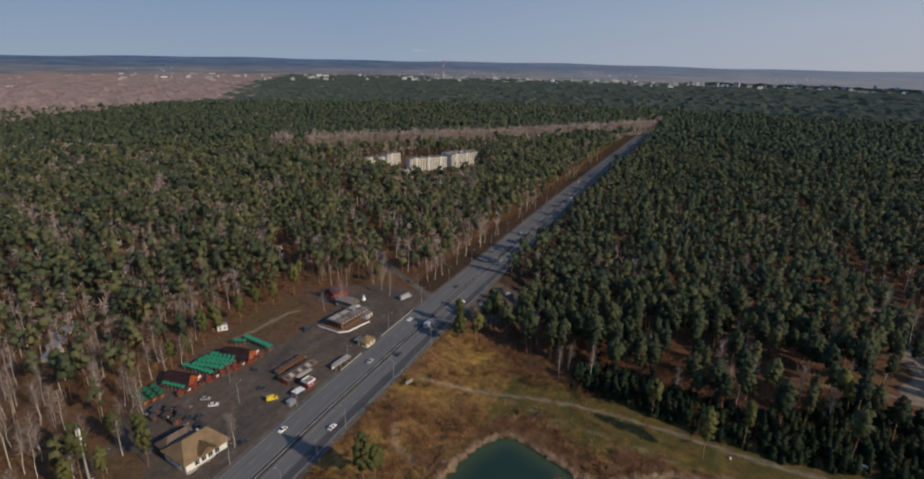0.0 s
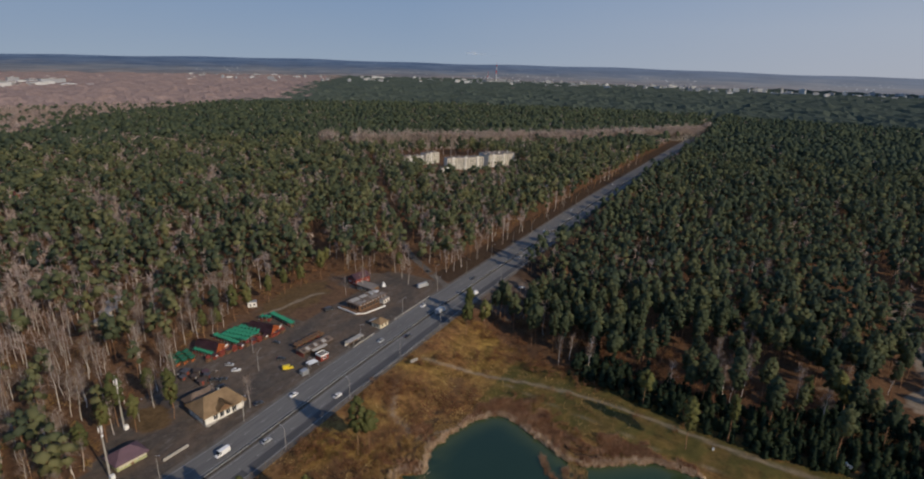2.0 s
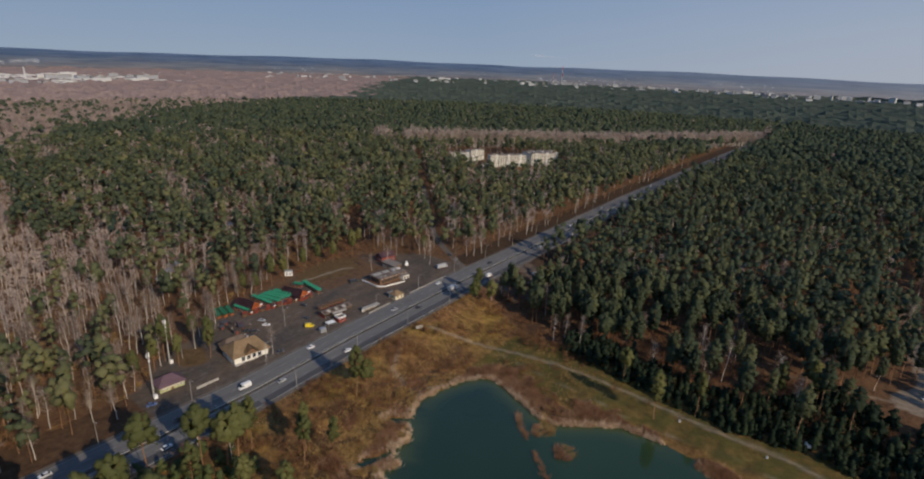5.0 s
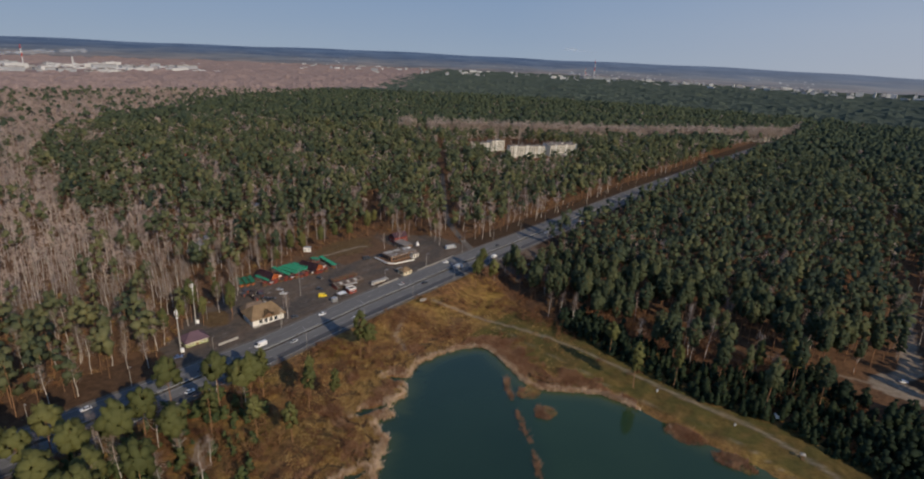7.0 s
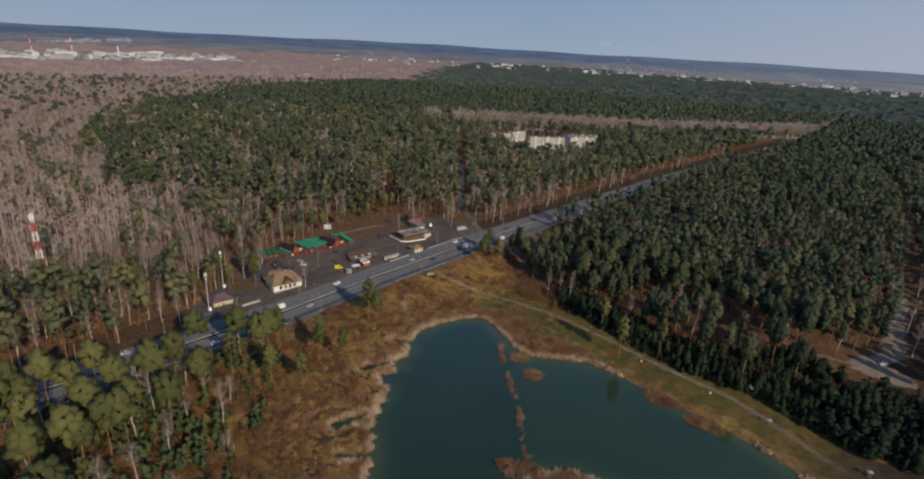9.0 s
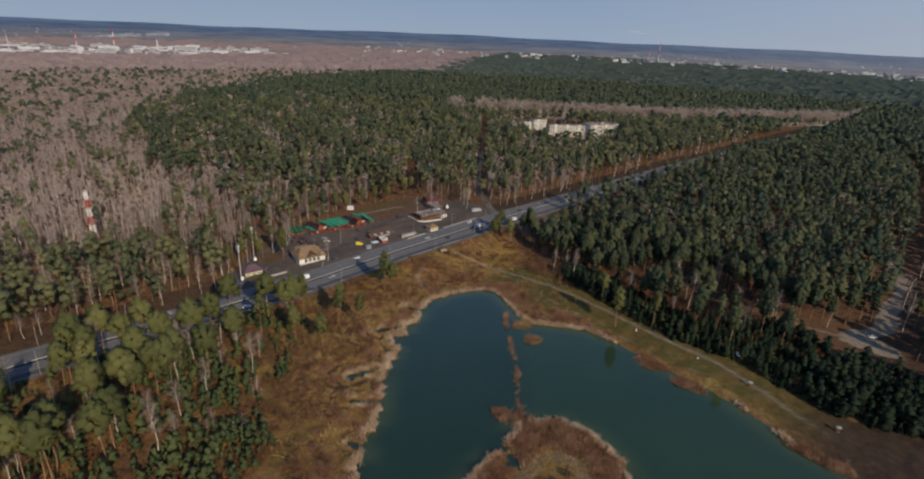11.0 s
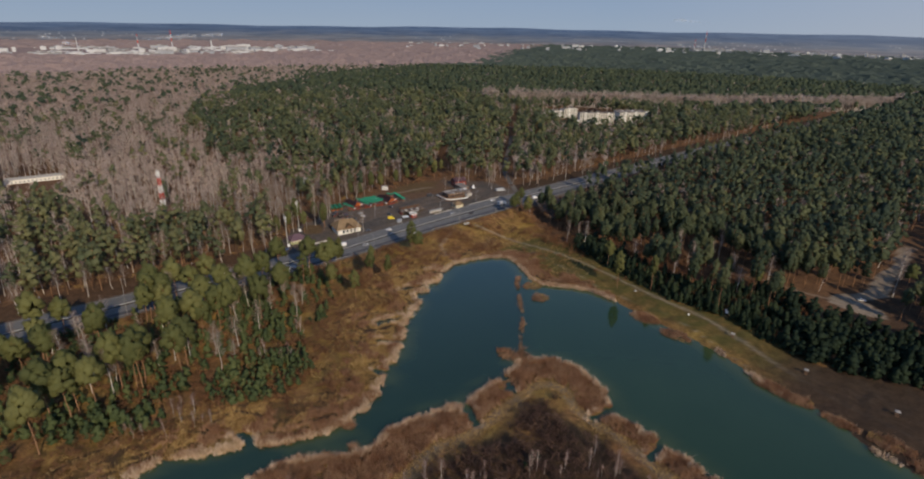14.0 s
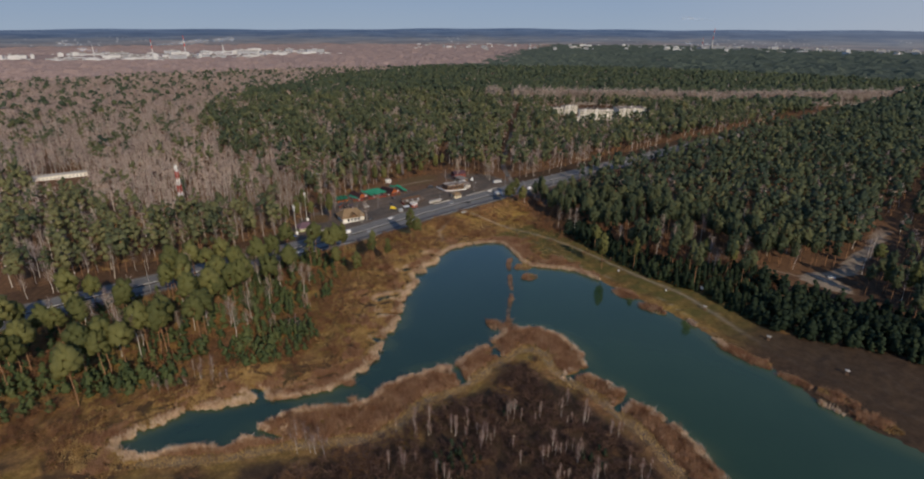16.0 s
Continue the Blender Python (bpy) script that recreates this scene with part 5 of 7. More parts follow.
def shed_roof(x0, x1, y0, y1, za, zb, thick=0.12):
    """A single slope that falls from za at x0 to zb at x1."""
    bm = bmesh.new()
    v = [bm.verts.new(p) for p in ((x0, y0, za), (x1, y0, zb), (x1, y1, zb), (x0, y1, za), (x0, y0, za - thick), (x1, y0, zb - thick), (x1, y1, zb - thick), (x0, y1, za - thick))]
    for f in ((0, 1, 2, 3), (7, 6, 5, 4), (0, 4, 5, 1), (1, 5, 6, 2), (2, 6, 7, 3), (3, 7, 4, 0)):
        bm.faces.new([v[i] for i in f])
    return bm


def window(parent, x, y, z, w, h, face="+x", frame_mat="trim", name="window"):
    """A framed window on a wall that looks along face; x, y, z: the middle of its lower edge on the wall."""
    bm = bmesh.new()
    t = 0.09
    if face[1] == "x":
        s = 1 if face[0] == "+" else -1
        for a, b, c, d in ((-w / 2, w / 2, 0, t), (-w / 2, w / 2, h - t, h), (-w / 2, -w / 2 + t, t, h - t), (w / 2 - t, w / 2, t, h - t), (-t / 3, t / 3, t, h - t)):
            box(bm, x - 0.02 * s, x + 0.07 * s, y + a, y + b, z + c, z + d)
        pane = one_box(x - 0.02 * s, x + 0.03 * s, y - w / 2 + t, y + w / 2 - t, z + t, z + h - t)
    else:
        s = 1 if face[0] == "+" else -1
        for a, b, c, d in ((-w / 2, w / 2, 0, t), (-w / 2, w / 2, h - t, h), (-w / 2, -w / 2 + t, t, h - t), (w / 2 - t, w / 2, t, h - t), (-t / 3, t / 3, t, h - t)):
            box(bm, x + a, x + b, y - 0.02 * s, y + 0.07 * s, z + c, z + d)
        pane = one_box(x - w / 2 + t, x + w / 2 - t, y - 0.02 * s, y + 0.03 * s, z + t, z + h - t)
    f = part(name, bm, M[frame_mat], parent)
    part("pane", pane, M["glass"], f)
    return f


def base_of(x, y, half=4.0):
    """A level base for a thing: the lowest ground under it."""
    return min(gz(x + a, y + b) for a in (-half, half) for b in (-half, half))


# ---------- cafe house with the tan hipped roof ----------
z = base_of(-33, -73, 6)
cafe = empty("cafe_house", pose(-33.6, -70.6, z, 0, 0, -8), "white cafe house with tan hipped roof and front gable", "house")
part("wall", one_box(-7.2, 7.2, -9.0, 9.0, -1.5, 4.6), M["plaster"], cafe)
part("plinth", one_box(-6.55, 7.5, -9.2, 9.2, -1.6, 0.7, bevel=0.05), M["concrete"], cafe, "grey concrete plinth")
part("roof", hip_roof(-7.2, 7.2, -9.0, 9.0, 4.6, 10.0, 1.2, 4.8), M["shingle"], cafe)
bm = bmesh.new()                # front gable with its two slopes
v = [bm.verts.new(p) for p in ((8.5, -3.8, 4.7), (8.5, 3.8, 4.7), (8.5, 0, 7.7), (3.2, 0, 8.5), (6.5, -3.8, 5.9), (6.5, 3.8, 5.9))]
for f in ((0, 4, 3, 2), (1, 2, 3, 5)):
    bm.faces.new([v[i] for i in f])
bmesh.ops.solidify(bm, geom=bm.faces[:], thickness=0.18)
part("gable_roof", bm, M["shingle"], cafe)
bm = bmesh.new()
v = [bm.verts.new(p) for p in ((7.9, -3.3, 4.6), (7.9, 3.3, 4.6), (7.9, 0, 7.1), (7.6, -3.3, 4.6), (7.6, 3.3, 4.6), (7.6, 0, 7.1))]
for f in ((0, 1, 2), (5, 4, 3), (0, 3, 4, 1), (1, 4, 5, 2), (2, 5, 3, 0)):
    bm.faces.new([v[i] for i in f])
part("pediment", bm, M["wood"], cafe, "dark boarded gable triangle")
for yy in (-4.4, -1.5, 1.4, 4.3):
    window(cafe, 7.2, yy, 1.2, 2.1, 2.5, "+x")
for xx in (-3.0, 2.6):
    window(cafe, xx, -9.0, 1.4, 1.5, 1.8, "-y")
part("door", one_box(5.0, 5.9, -9.06, -8.96, 0.7, 2.8), M["wood"], cafe)
part("rear_wing", one_box(-15.0, -7.2, -7.8, 5.5, -1.5, 3.4), M["wood"], cafe)
part("rear_roof", hip_roof(-15.0, -7.0, -7.8, 5.5, 3.4, 7.0, 0.8, 3.4), M["oldroof"], cafe, "low brown-grey hipped roof of the rear wing")
part("chimney", one_box(-2.2, -1.4, 2.0, 2.8, 7.0, 10.0, bevel=0.05), M["concrete"], cafe)
part("step", one_box(7.2, 8.2, -8.6, 8.6, -1.2, 0.25, bevel=0.04), M["concrete"], cafe)

# ---------- small shop with the purple roof ----------
z = base_of(-36, -109.5, 4)
shop = empty("roadside_shop", pose(-36.2, -109.8, z, 0, 0, -4), "small pale green shop with purple-brown hipped roof", "shop")
part("wall", one_box(-4.2, 4.2, -5.6, 5.6, -1.0, 3.0), M["palegreen"], shop)
part("roof", hip_roof(-4.2, 4.2, -5.6, 5.6, 3.0, 6.4, 0.9, 4.6), M["purple"], shop)
for yy in (-4.2, -2.4, 2.4, 4.2):
    window(shop, 4.2, yy, 1.0, 1.2, 1.4, "+x")
part("door", one_box(4.15, 4.26, -0.6, 0.6, 0, 2.2), M["wood"], shop)
part("awning", shed_roof(4.3, 5.4, -5.2, 5.2, 2.75, 2.35), M["cream"], shop)
tagged(part("small_house", one_box(-1, 1, -1, 1, 0, 2), M["wood"]), "low brown timber shed beside the shop", "shed").location = (-48, -118, gz(-48, -118) - 0.1)

# ---------- masts ----------
def phone_mast(x, y, h, label):
    t = empty("phone_mast", pose(x, y, gz(x, y)), label, "mast", "telephone masts")
    part("pole", tube(bmesh.new(), (0, 0, -0.5), (0, 0, h - 2), 0.42, 0.24, 8), M["concrete"], t)
    part("tip", tube(bmesh.new(), (0, 0, h - 2.05), (0, 0, h), 0.08, 0.04, 6), M["steel"], t)
    for k in range(3):
        a = k * 2.094
        c, s = math.cos(a), math.sin(a)
        bm = box(bmesh.new(), 0.55, 0.8, -0.18, 0.18, h - 4.6, h - 2.2, bevel=0.03)
        bm.transform(Matrix.Rotation(a, 4, "Z"))
        an = part("antenna", bm, M["trim"], t)
        part("bracket", tube(bmesh.new(), (0.2 * c, 0.2 * s, h - 3.4), (0.6 * c, 0.6 * s, h - 3.4), 0.05, 0.05, 5), M["steel"], an)
    bm = bmesh.new()
    bmesh.ops.create_cone(bm, cap_ends=True, segments=12, radius1=0.55, radius2=0.35, depth=0.35, matrix=Matrix.Translation((0.5, 0, h - 6)) @ Matrix.Rotation(radians(90), 4, "Y"))
    part("dish", bm, M["trim"], t)
    part("equipment_cabinet", one_box(0.9, 2.3, -0.8, 0.8, -0.2, 1.9, bevel=0.04), M["trim"], t)
    return t


phone_mast(-32.1, -118.6, 25, "grey concrete telephone mast with white antennas")
phone_mast(-57.0, -99.2, 26, "tall pale telephone mast at the wood's edge")
z = gz(-126, -178)
rw = empty("radio_mast", pose(-126, -178, z), "red and white lattice radio mast in the wood", "mast")
for k in range(8):
    h0, h1 = 46 * k / 8, 46 * (k + 1) / 8
    w0, w1 = 1.9 - 1.2 * k / 8, 1.9 - 1.2 * (k + 1) / 8
    bm = bmesh.new()
    for sx, sy in ((-1, -1), (1, -1), (1, 1), (-1, 1)):
        tube(bm, (sx * w0, sy * w0, h0), (sx * w1, sy * w1, h1), 0.16, 0.16, 5)
        tube(bm, (sx * w0, sy * w0, h0), (-sy * w1, sx * w1, h1), 0.09, 0.09, 4)
        tube(bm, (sx * w0, sy * w0, h0), (-sy * w0, sx * w0, h0), 0.09, 0.09, 4)
        tube(bm, (sx * (w0 + w1) / 2, sy * (w0 + w1) / 2, (h0 + h1) / 2), (-sy * w1, sx * w1, h1), 0.09, 0.09, 4)
    part("lattice_section", bm, M["redpaint" if k % 2 == 0 else "trim"], rw, "red painted lattice" if k % 2 == 0 else "white painted lattice")
for k in range(3):
    bm = box(bmesh.new(), 0.9, 1.3, -0.3, 0.3, 42, 44.6, bevel=0.04)
    bm.transform(Matrix.Rotation(k * 2.094, 4, "Z"))
    part("antenna", bm, M["trim"], rw)

# ---------- bazaar: two pavilions, green canopies, stalls ----------
def pavilion(x, y, length, width, rot, label, run=2.0):
    t = empty("market_pavilion", pose(x, y, base_of(x, y, 6), 0, 0, rot), label, "pavilion", "market pavilions")
    w, x0 = width / 2, length / 2
    xr, e = x0 - run, w + 0.5
    bm = bmesh.new()
    for s in (-1, 1):
        v = [bm.verts.new(p) for p in ((-x0 - 0.4, s * e, 2.9), (x0 + 0.3, s * e, 2.9), (xr, 0, 5.6), (-x0 - 0.4, 0, 5.6))]
        bm.faces.new(v if s < 0 else v[::-1])
    bmesh.ops.solidify(bm, geom=bm.faces[:], thickness=0.14)
    part("roof", bm, M["maroon"], t)
    bm = bmesh.new()
    bm.faces.new([bm.verts.new(p) for p in ((x0 + 0.3, -e + 0.1, 2.9), (x0 + 0.3, e - 0.1, 2.9), (xr + 0.05, 0, 5.56))])
    bmesh.ops.solidify(bm, geom=bm.faces[:], thickness=0.12)
    part("front_gable", bm, M["orange"], t, "bright orange sloping gable")
    part("fascia", one_box(x0 + 0.1, x0 + 0.3, -w, w, 2.2, 2.85), M["redboard"], t, "red front board")
    for k in range(5):
        yy = -w + (k + 0.5) * width / 5
        part("sign_panel", one_box(x0 + 0.31, x0 + 0.35, yy - 0.6, yy + 0.6, 2.3, 2.75), M["cream" if k % 2 else "redboard"], t)
    for i in range(5):
        for s in (-1, 1):
            xx = -length / 2 + 0.3 + i * (length - 0.6) / 4
            part("post", one_box(xx - 0.12, xx + 0.12, s * (w - 0.25) - 0.12, s * (w - 0.25) + 0.12, -0.3, 3.0), M["wood"], t)
    part("back_wall", one_box(-x0, -x0 + 0.2, -w, w, -0.3, 3.0), M["wood"], t)
    part("counter", one_box(x0 - 1.0, x0 + 0.3, -w + 0.4, w - 0.4, -0.3, 1.1, bevel=0.04), M["redboard"], t)
    part("sign_board", one_box(x0 + 0.03, x0 + 0.12, w - 2.4, w - 0.3, 2.5, 4.0), M["trim"], t, "white sign board")
    part("inner_shelf", one_box(-x0 + 0.4, x0 - 2.0, -0.6, 0.6, -0.3, 1.6), M["wood"], t)
    return t


def canopy_row(x, y, rot, n, pitch, depth, label, height=2.7, mat="green"):
    """A row of small pitched canopies over stalls, one bay after another along x."""
    t = empty("canopy_row", pose(x, y, base_of(x, y, 4), 0, 0, rot), label, "canopy", "green market canopies")
    for i in range(n):
        x0 = (i - n / 2) * pitch
        c = part("canopy", hip_roof(x0 + 0.08, x0 + pitch - 0.08, -depth / 2, depth / 2, height, height + 0.75, 0.05, 0.0, 0.08), M[mat], t)
        part("stall", one_box(x0 + 0.35, x0 + pitch - 0.35, -depth / 2 + 0.4, depth / 2 - 0.5, -0.3, 1.0, bevel=0.03), M["wood" if i % 2 else "redboard"], t)
        for sx in (0.12, pitch - 0.12):
            for sy in (-depth / 2 + 0.12, depth / 2 - 0.12):
                part("post", one_box(x0 + sx - 0.05, x0 + sx + 0.05, sy - 0.05, sy + 0.05, -0.3, height), M["steel"], c)
    return t


pavilion(-79.6, -39.4, 16.0, 8.4, 8, "open market pavilion, maroon roof and orange gable", 2.4)
pavilion(-70.8, -11.4, 17.0, 9.6, 12, "second market pavilion with maroon roof and orange front")
canopy_row(-79.5, -30.2, 2, 8, 2.4, 2.6, "row of green canopies beside the maroon pavilion")
canopy_row(-79.0, -44.6, 8, 6, 2.2, 2.4, "low green canopies along the pavilion's side")
for k in range(4):
    canopy_row(-76.5, -27.0 + 3.4 * k, 12, 7 if k < 3 else 6, 2.5, 3.2, "broad green market canopies set roof against roof", 3.1 + 0.25 * (k % 2))
canopy_row(-77.0, -15.8, 12, 7, 2.2, 2.2, "green canopies between the market roofs")
canopy_row(-71.5, 2.2, -8, 8, 2.7, 3.0, "row of green canopies at the market's end")
canopy_row(-81.0, -1.5, 20, 3, 2.4, 2.6, "short row of green canopies by the trees")

for i in range(13):             # red-fronted stalls that face the yard
    f = i / 12
    x, y = -71.6 + 10.4 * f, -47.0 + 40.5 * f
    t = empty("market_stall", pose(x, y, gz(x, y), 0, 0, 14), "small red-fronted market stall facing the yard", "stall", "stalls along the yard")
    part("counter", one_box(-0.7, 0.7, -1.3, 1.3, -0.2, 1.0, bevel=0.03), M["redboard" if i % 3 else "wood"], t)
    part("back_board", one_box(-0.75, -0.65, -1.3, 1.3, 1.0, 2.3), M["wood"], t)
    part("awning", shed_roof(-0.9, 1.1, -1.4, 1.4, 2.5, 2.15, 0.06), M["maroon" if i % 2 else "redboard"], t)
    for s in (-1.25, 1.25):
        part("post", one_box(0.85, 0.93, s - 0.04, s + 0.04, -0.2, 2.2), M["wood"], t)
    if i % 4 == 1:
        part("sign", one_box(1.0, 1.05, -0.9, 0.9, 1.3, 2.0), M["trim"], t, "white sign panel")


def picnic_hut(x, y, rot):
    t = empty("picnic_hut", pose(x, y, gz(x, y), 0, 0, rot), "open picnic hut with a green pitched roof", "hut", "green-roofed picnic huts")
    part("roof", hip_roof(-1.2, 1.2, -1.4, 1.4, 2.2, 3.2, 0.25, 0.0, 0.1), M["hutgreen"], t)
    for sx in (-1.1, 1.1):
        for sy in (-1.3, 1.3):
            part("post", one_box(sx - 0.08, sx + 0.08, sy - 0.08, sy + 0.08, -0.2, 2.3), M["wood"], t)
    part("table", one_box(-0.35, 0.35, -1.1, 1.1, 0.7, 0.78), M["wood"], t)
    for s in (-1, 1):
        part("bench", one_box(s * 0.75 - 0.15, s * 0.75 + 0.15, -1.1, 1.1, 0.0, 0.45), M["wood"], t)
    part("parapet", one_box(1.12, 1.2, -1.3, 1.3, -0.1, 0.9), M["orange"], t, "orange boarded side")


for x, y in ((-90.0, -56.4), (-88.6, -53.0), (-87.2, -49.6), (-86.0, -57.4), (-84.6, -54.0), (-83.2, -50.6), (-82.2, -58.2), (-80.8, -54.8), (-79.6, -51.4)):
    picnic_hut(x, y, 20)

# old sheds and lean-tos behind the cafe
for k, (x, y, w, d, h, rot, roof) in enumerate(((-71, -60.5, 2.6, 3.6, 2.3, 20, "slate"), (-66, -57.5, 2.4, 2.8, 2.5, 25, "oldwood"), (-62, -55.8, 1.8, 3.2, 2.2, 12, "maroon"), (-58.5, -57.5, 2.2, 2.4, 2.6, 40, "slate"), (-63.5, -61, 2.0, 2.4, 2.1, 15, "oldwood"), (-57, -61.5, 2.4, 3.4, 2.4, -8, "oldwood"), (-68, -64, 1.8, 2.2, 2.0, 5, "slate"))):
    t = empty("old_shed", pose(x, y, gz(x, y), 0, 0, rot), "old dark timber shed with a lean-to roof behind the cafe", "shed", "old sheds behind the cafe")
    part("wall", one_box(-w / 2, w / 2, -d / 2, d / 2, -0.3, h - 0.25), M["oldwood"], t)
    part("roof", shed_roof(-w / 2 - 0.3, w / 2 + 0.4, -d / 2 - 0.3, d / 2 + 0.3, h + 0.3, h - 0.15, 0.08), M[roof], t)
    part("door", one_box(w / 2, w / 2 + 0.06, -0.45, 0.45, 0, min(1.9, h - 0.4)), M["concrete" if k % 3 == 1 else "redboard"], t)
for x, y, rot in ((-52, -60, 30), (-60, -51, 70), (-74, -63, 10)):
    t = empty("scrap_pile", pose(x, y, gz(x, y), 0, 0, rot), "heap of old boards and pale scrap on the ground", "scrap", "scrap behind the cafe")
    for k in range(6):
        bm = one_box(-1.2 + 0.2 * (k % 3), 1.1, -0.14, 0.14, 0, 0.07)
        bm.transform(Matrix.Translation((0.15 * k - 0.4, 0.3 * (k % 4) - 0.4, 0.02 + 0.075 * k)) @ Matrix.Rotation(0.5 * k, 4, "Z"))
        part("board", bm, M["concrete" if k % 2 else "wood"], t)

# white cabin behind the market
z = base_of(-102, 6, 2)
cab = empty("white_cabin", pose(-102, 6.4, z, 0, 0, -38), "small white cabin with two windows at the wood", "cabin")
part("body", one_box(-1.5, 1.5, -2.6, 2.6, 0.2, 3.6, bevel=0.06), M["trim"], cab)
part("roof", one_box(-1.7, 1.7, -2.8, 2.8, 3.6, 3.75, bevel=0.03), M["steel"], cab)
for yy in (-1.2, 1.2):
    window(cab, 1.5, yy, 1.3, 1.2, 1.3, "+x", "steel")
for yy in (-2.2, 2.2):
    part("skid", one_box(-1.4, 1.4, yy - 0.15, yy + 0.15, -0.3, 0.2), M["wood"], cab)

# ---------- the middle of the yard: roofed stall rows, kiosks ----------
for i in range(7):
    y = -15.0 + 2.7 * i
    x = -41.0 + 0.25 * i
    t = empty("timber_stall", pose(x, y, gz(x, y), 0, 0, -4), "brown timber stall with a low pitched roof", "stall", "timber stalls in the yard")
    part("roof", hip_roof(-1.7, 1.7, -1.15, 1.15, 2.3, 3.1, 0.15, 0.0, 0.1), M["wood"], t)
    for sx in (-1.5, 1.5):
        for sy in (-1.0, 1.0):
            part("post", one_box(sx - 0.06, sx + 0.06, sy - 0.06, sy + 0.06, -0.2, 2.3), M["wood"], t)
    part("counter", one_box(-1.3, 1.3, -0.9, 0.9, -0.2, 1.0, bevel=0.03), M["redboard" if i % 2 else "wood"], t)
t = empty("long_shed", pose(-33.0, -9.5, base_of(-33, -9.5, 4), 0, 0, -5), "long low shed with a patched brown roof", "shed")
part("roof", hip_roof(-3.2, 3.2, -10.5, 9.5, 2.6, 3.7, 0.4, 0.0, 0.12), M["oldroof"], t)
part("wall", one_box(-3.0, -2.8, -10.3, 9.3, -0.5, 2.6), M["redboard"], t)
for i in range(7):
    part("post", one_box(2.8, 2.95, -10 + 3.1 * i, -9.85 + 3.1 * i, -0.5, 2.6), M["wood"], t)
for k in range(7):
    y0 = -10.0 + 2.7 * k
    part("roof_patch", shed_roof(0.5, 2.9, y0, y0 + 1.5 + 0.25 * (k % 3), 3.62, 2.86, 0.05), M["concrete" if k % 2 else "oldwood"], t, "patch of pale or dark roofing")
part("canvas", shed_roof(3.2, 5.6, -5.5, 4.0, 2.55, 2.2, 0.05), M["concrete"], t, "pale tarpaulin lean-to")
part("end_board", one_box(-3.0, 3.0, -10.4, -10.25, -0.5, 2.6), M["redboard"], t)
z = base_of(-22.2, -15.6, 2)
t = empty("brick_kiosk", pose(-22.2, -15.6, z, 0, 0, -8), "small red kiosk with a white parapet", "kiosk")
part("body", one_box(-2.2, 2.2, -2.4, 2.4, -0.3, 2.9), M["redboard"], t)
for a in ((-2.3, 2.3, -2.5, -2.3), (-2.3, 2.3, 2.3, 2.5), (-2.3, -2.1, -2.3, 2.3), (2.1, 2.3, -2.3, 2.3)):
    part("parapet", one_box(*a, 2.7, 3.5), M["trim"], t, "white painted parapet")
window(t, 2.2, 0, 1.0, 2.2, 1.2, "+x")
part("roof", one_box(-2.1, 2.1, -2.3, 2.3, 2.9, 3.0), M["greyroof"], t)
t = empty("shade_canopy", pose(-21.4, -23.6, gz(-21.4, -23.6), 0, 0, -8), "pale flat canopy on thin posts", "canopy")
part("roof", one_box(-1.9, 1.9, -2.6, 2.6, 2.5, 2.65, bevel=0.03), M["trim"], t)
for sx in (-1.7, 1.7):
    for sy in (-2.4, 2.4):
        part("post", tube(bmesh.new(), (sx, sy, -0.2), (sx, sy, 2.5), 0.06, 0.06, 6), M["steel"], t)
t = empty("metal_container", pose(-19.9, -30.6, gz(-19.9, -30.6), 0, 0, -6), "grey steel box container by the road", "container")
part("body", one_box(-1.3, 1.3, -1.7, 1.7, 0, 2.4, bevel=0.05), M["steel"], t)
for k in range(6):
    part("rib", one_box(1.3, 1.36, -1.5 + 0.55 * k, -1.35 + 0.55 * k, 0.2, 2.2), M["steel"], t)
part("door", one_box(-0.9, 0.9, -1.76, -1.7, 0.1, 2.2), M["concrete"], t)
t = empty("bus_shelter", pose(-18.6, 5.6, base_of(-18.6, 5.6, 3), 0, 0, -3), "long grey bus shelter beside the road", "shelter")
part("roof", one_box(-1.6, 1.6, -6.0, 6.0, 2.6, 2.9, bevel=0.05), M["concrete"], t)
part("back_wall", one_box(-1.5, -1.3, -5.8, 5.8, -0.5, 2.6), M["plaster"], t)
for s in (-5.7, -1.9, 1.9, 5.7):
    part("post", one_box(1.2, 1.4, s - 0.1, s + 0.1, -0.5, 2.6), M["concrete"], t)
part("bench", one_box(-1.2, -0.8, -4.5, 4.5, 0.2, 0.5), M["wood"], t)
for x, y0, y1, hh in ((-15.6, 1, 19, 0.7), (-16.0, 38, 76, 0.55), (-23.2, -103, -92, 1.3)):
    n = max(3, int((y1 - y0) / 2.5))
    t = empty("low_wall", pose(x, y0, gz(x, y0)), "low grey concrete wall beside the road", "wall", "low concrete walls")
    for i in range(n):
        a, b = (y1 - y0) * i / n, (y1 - y0) * (i + 1) / n - 0.04
        dz = gz(x, y0 + (a + b) / 2) - gz(x, y0)
        part("concrete_slab", one_box(-0.12, 0.12, a, b, dz - 0.3, dz + hh, bevel=0.02), M["concrete"], t)

# ---------- cream kiosk ----------
z = base_of(-19.4, 28.6, 3)
t = empty("cream_kiosk", pose(-19.0, 28.6, z, 0, 0, -4), "cream kiosk with hipped brown roof beside the road", "kiosk")
part("wall", one_box(-3.2, 3.2, -3.4, 3.4, -0.5, 3.0), M["cream"], t)
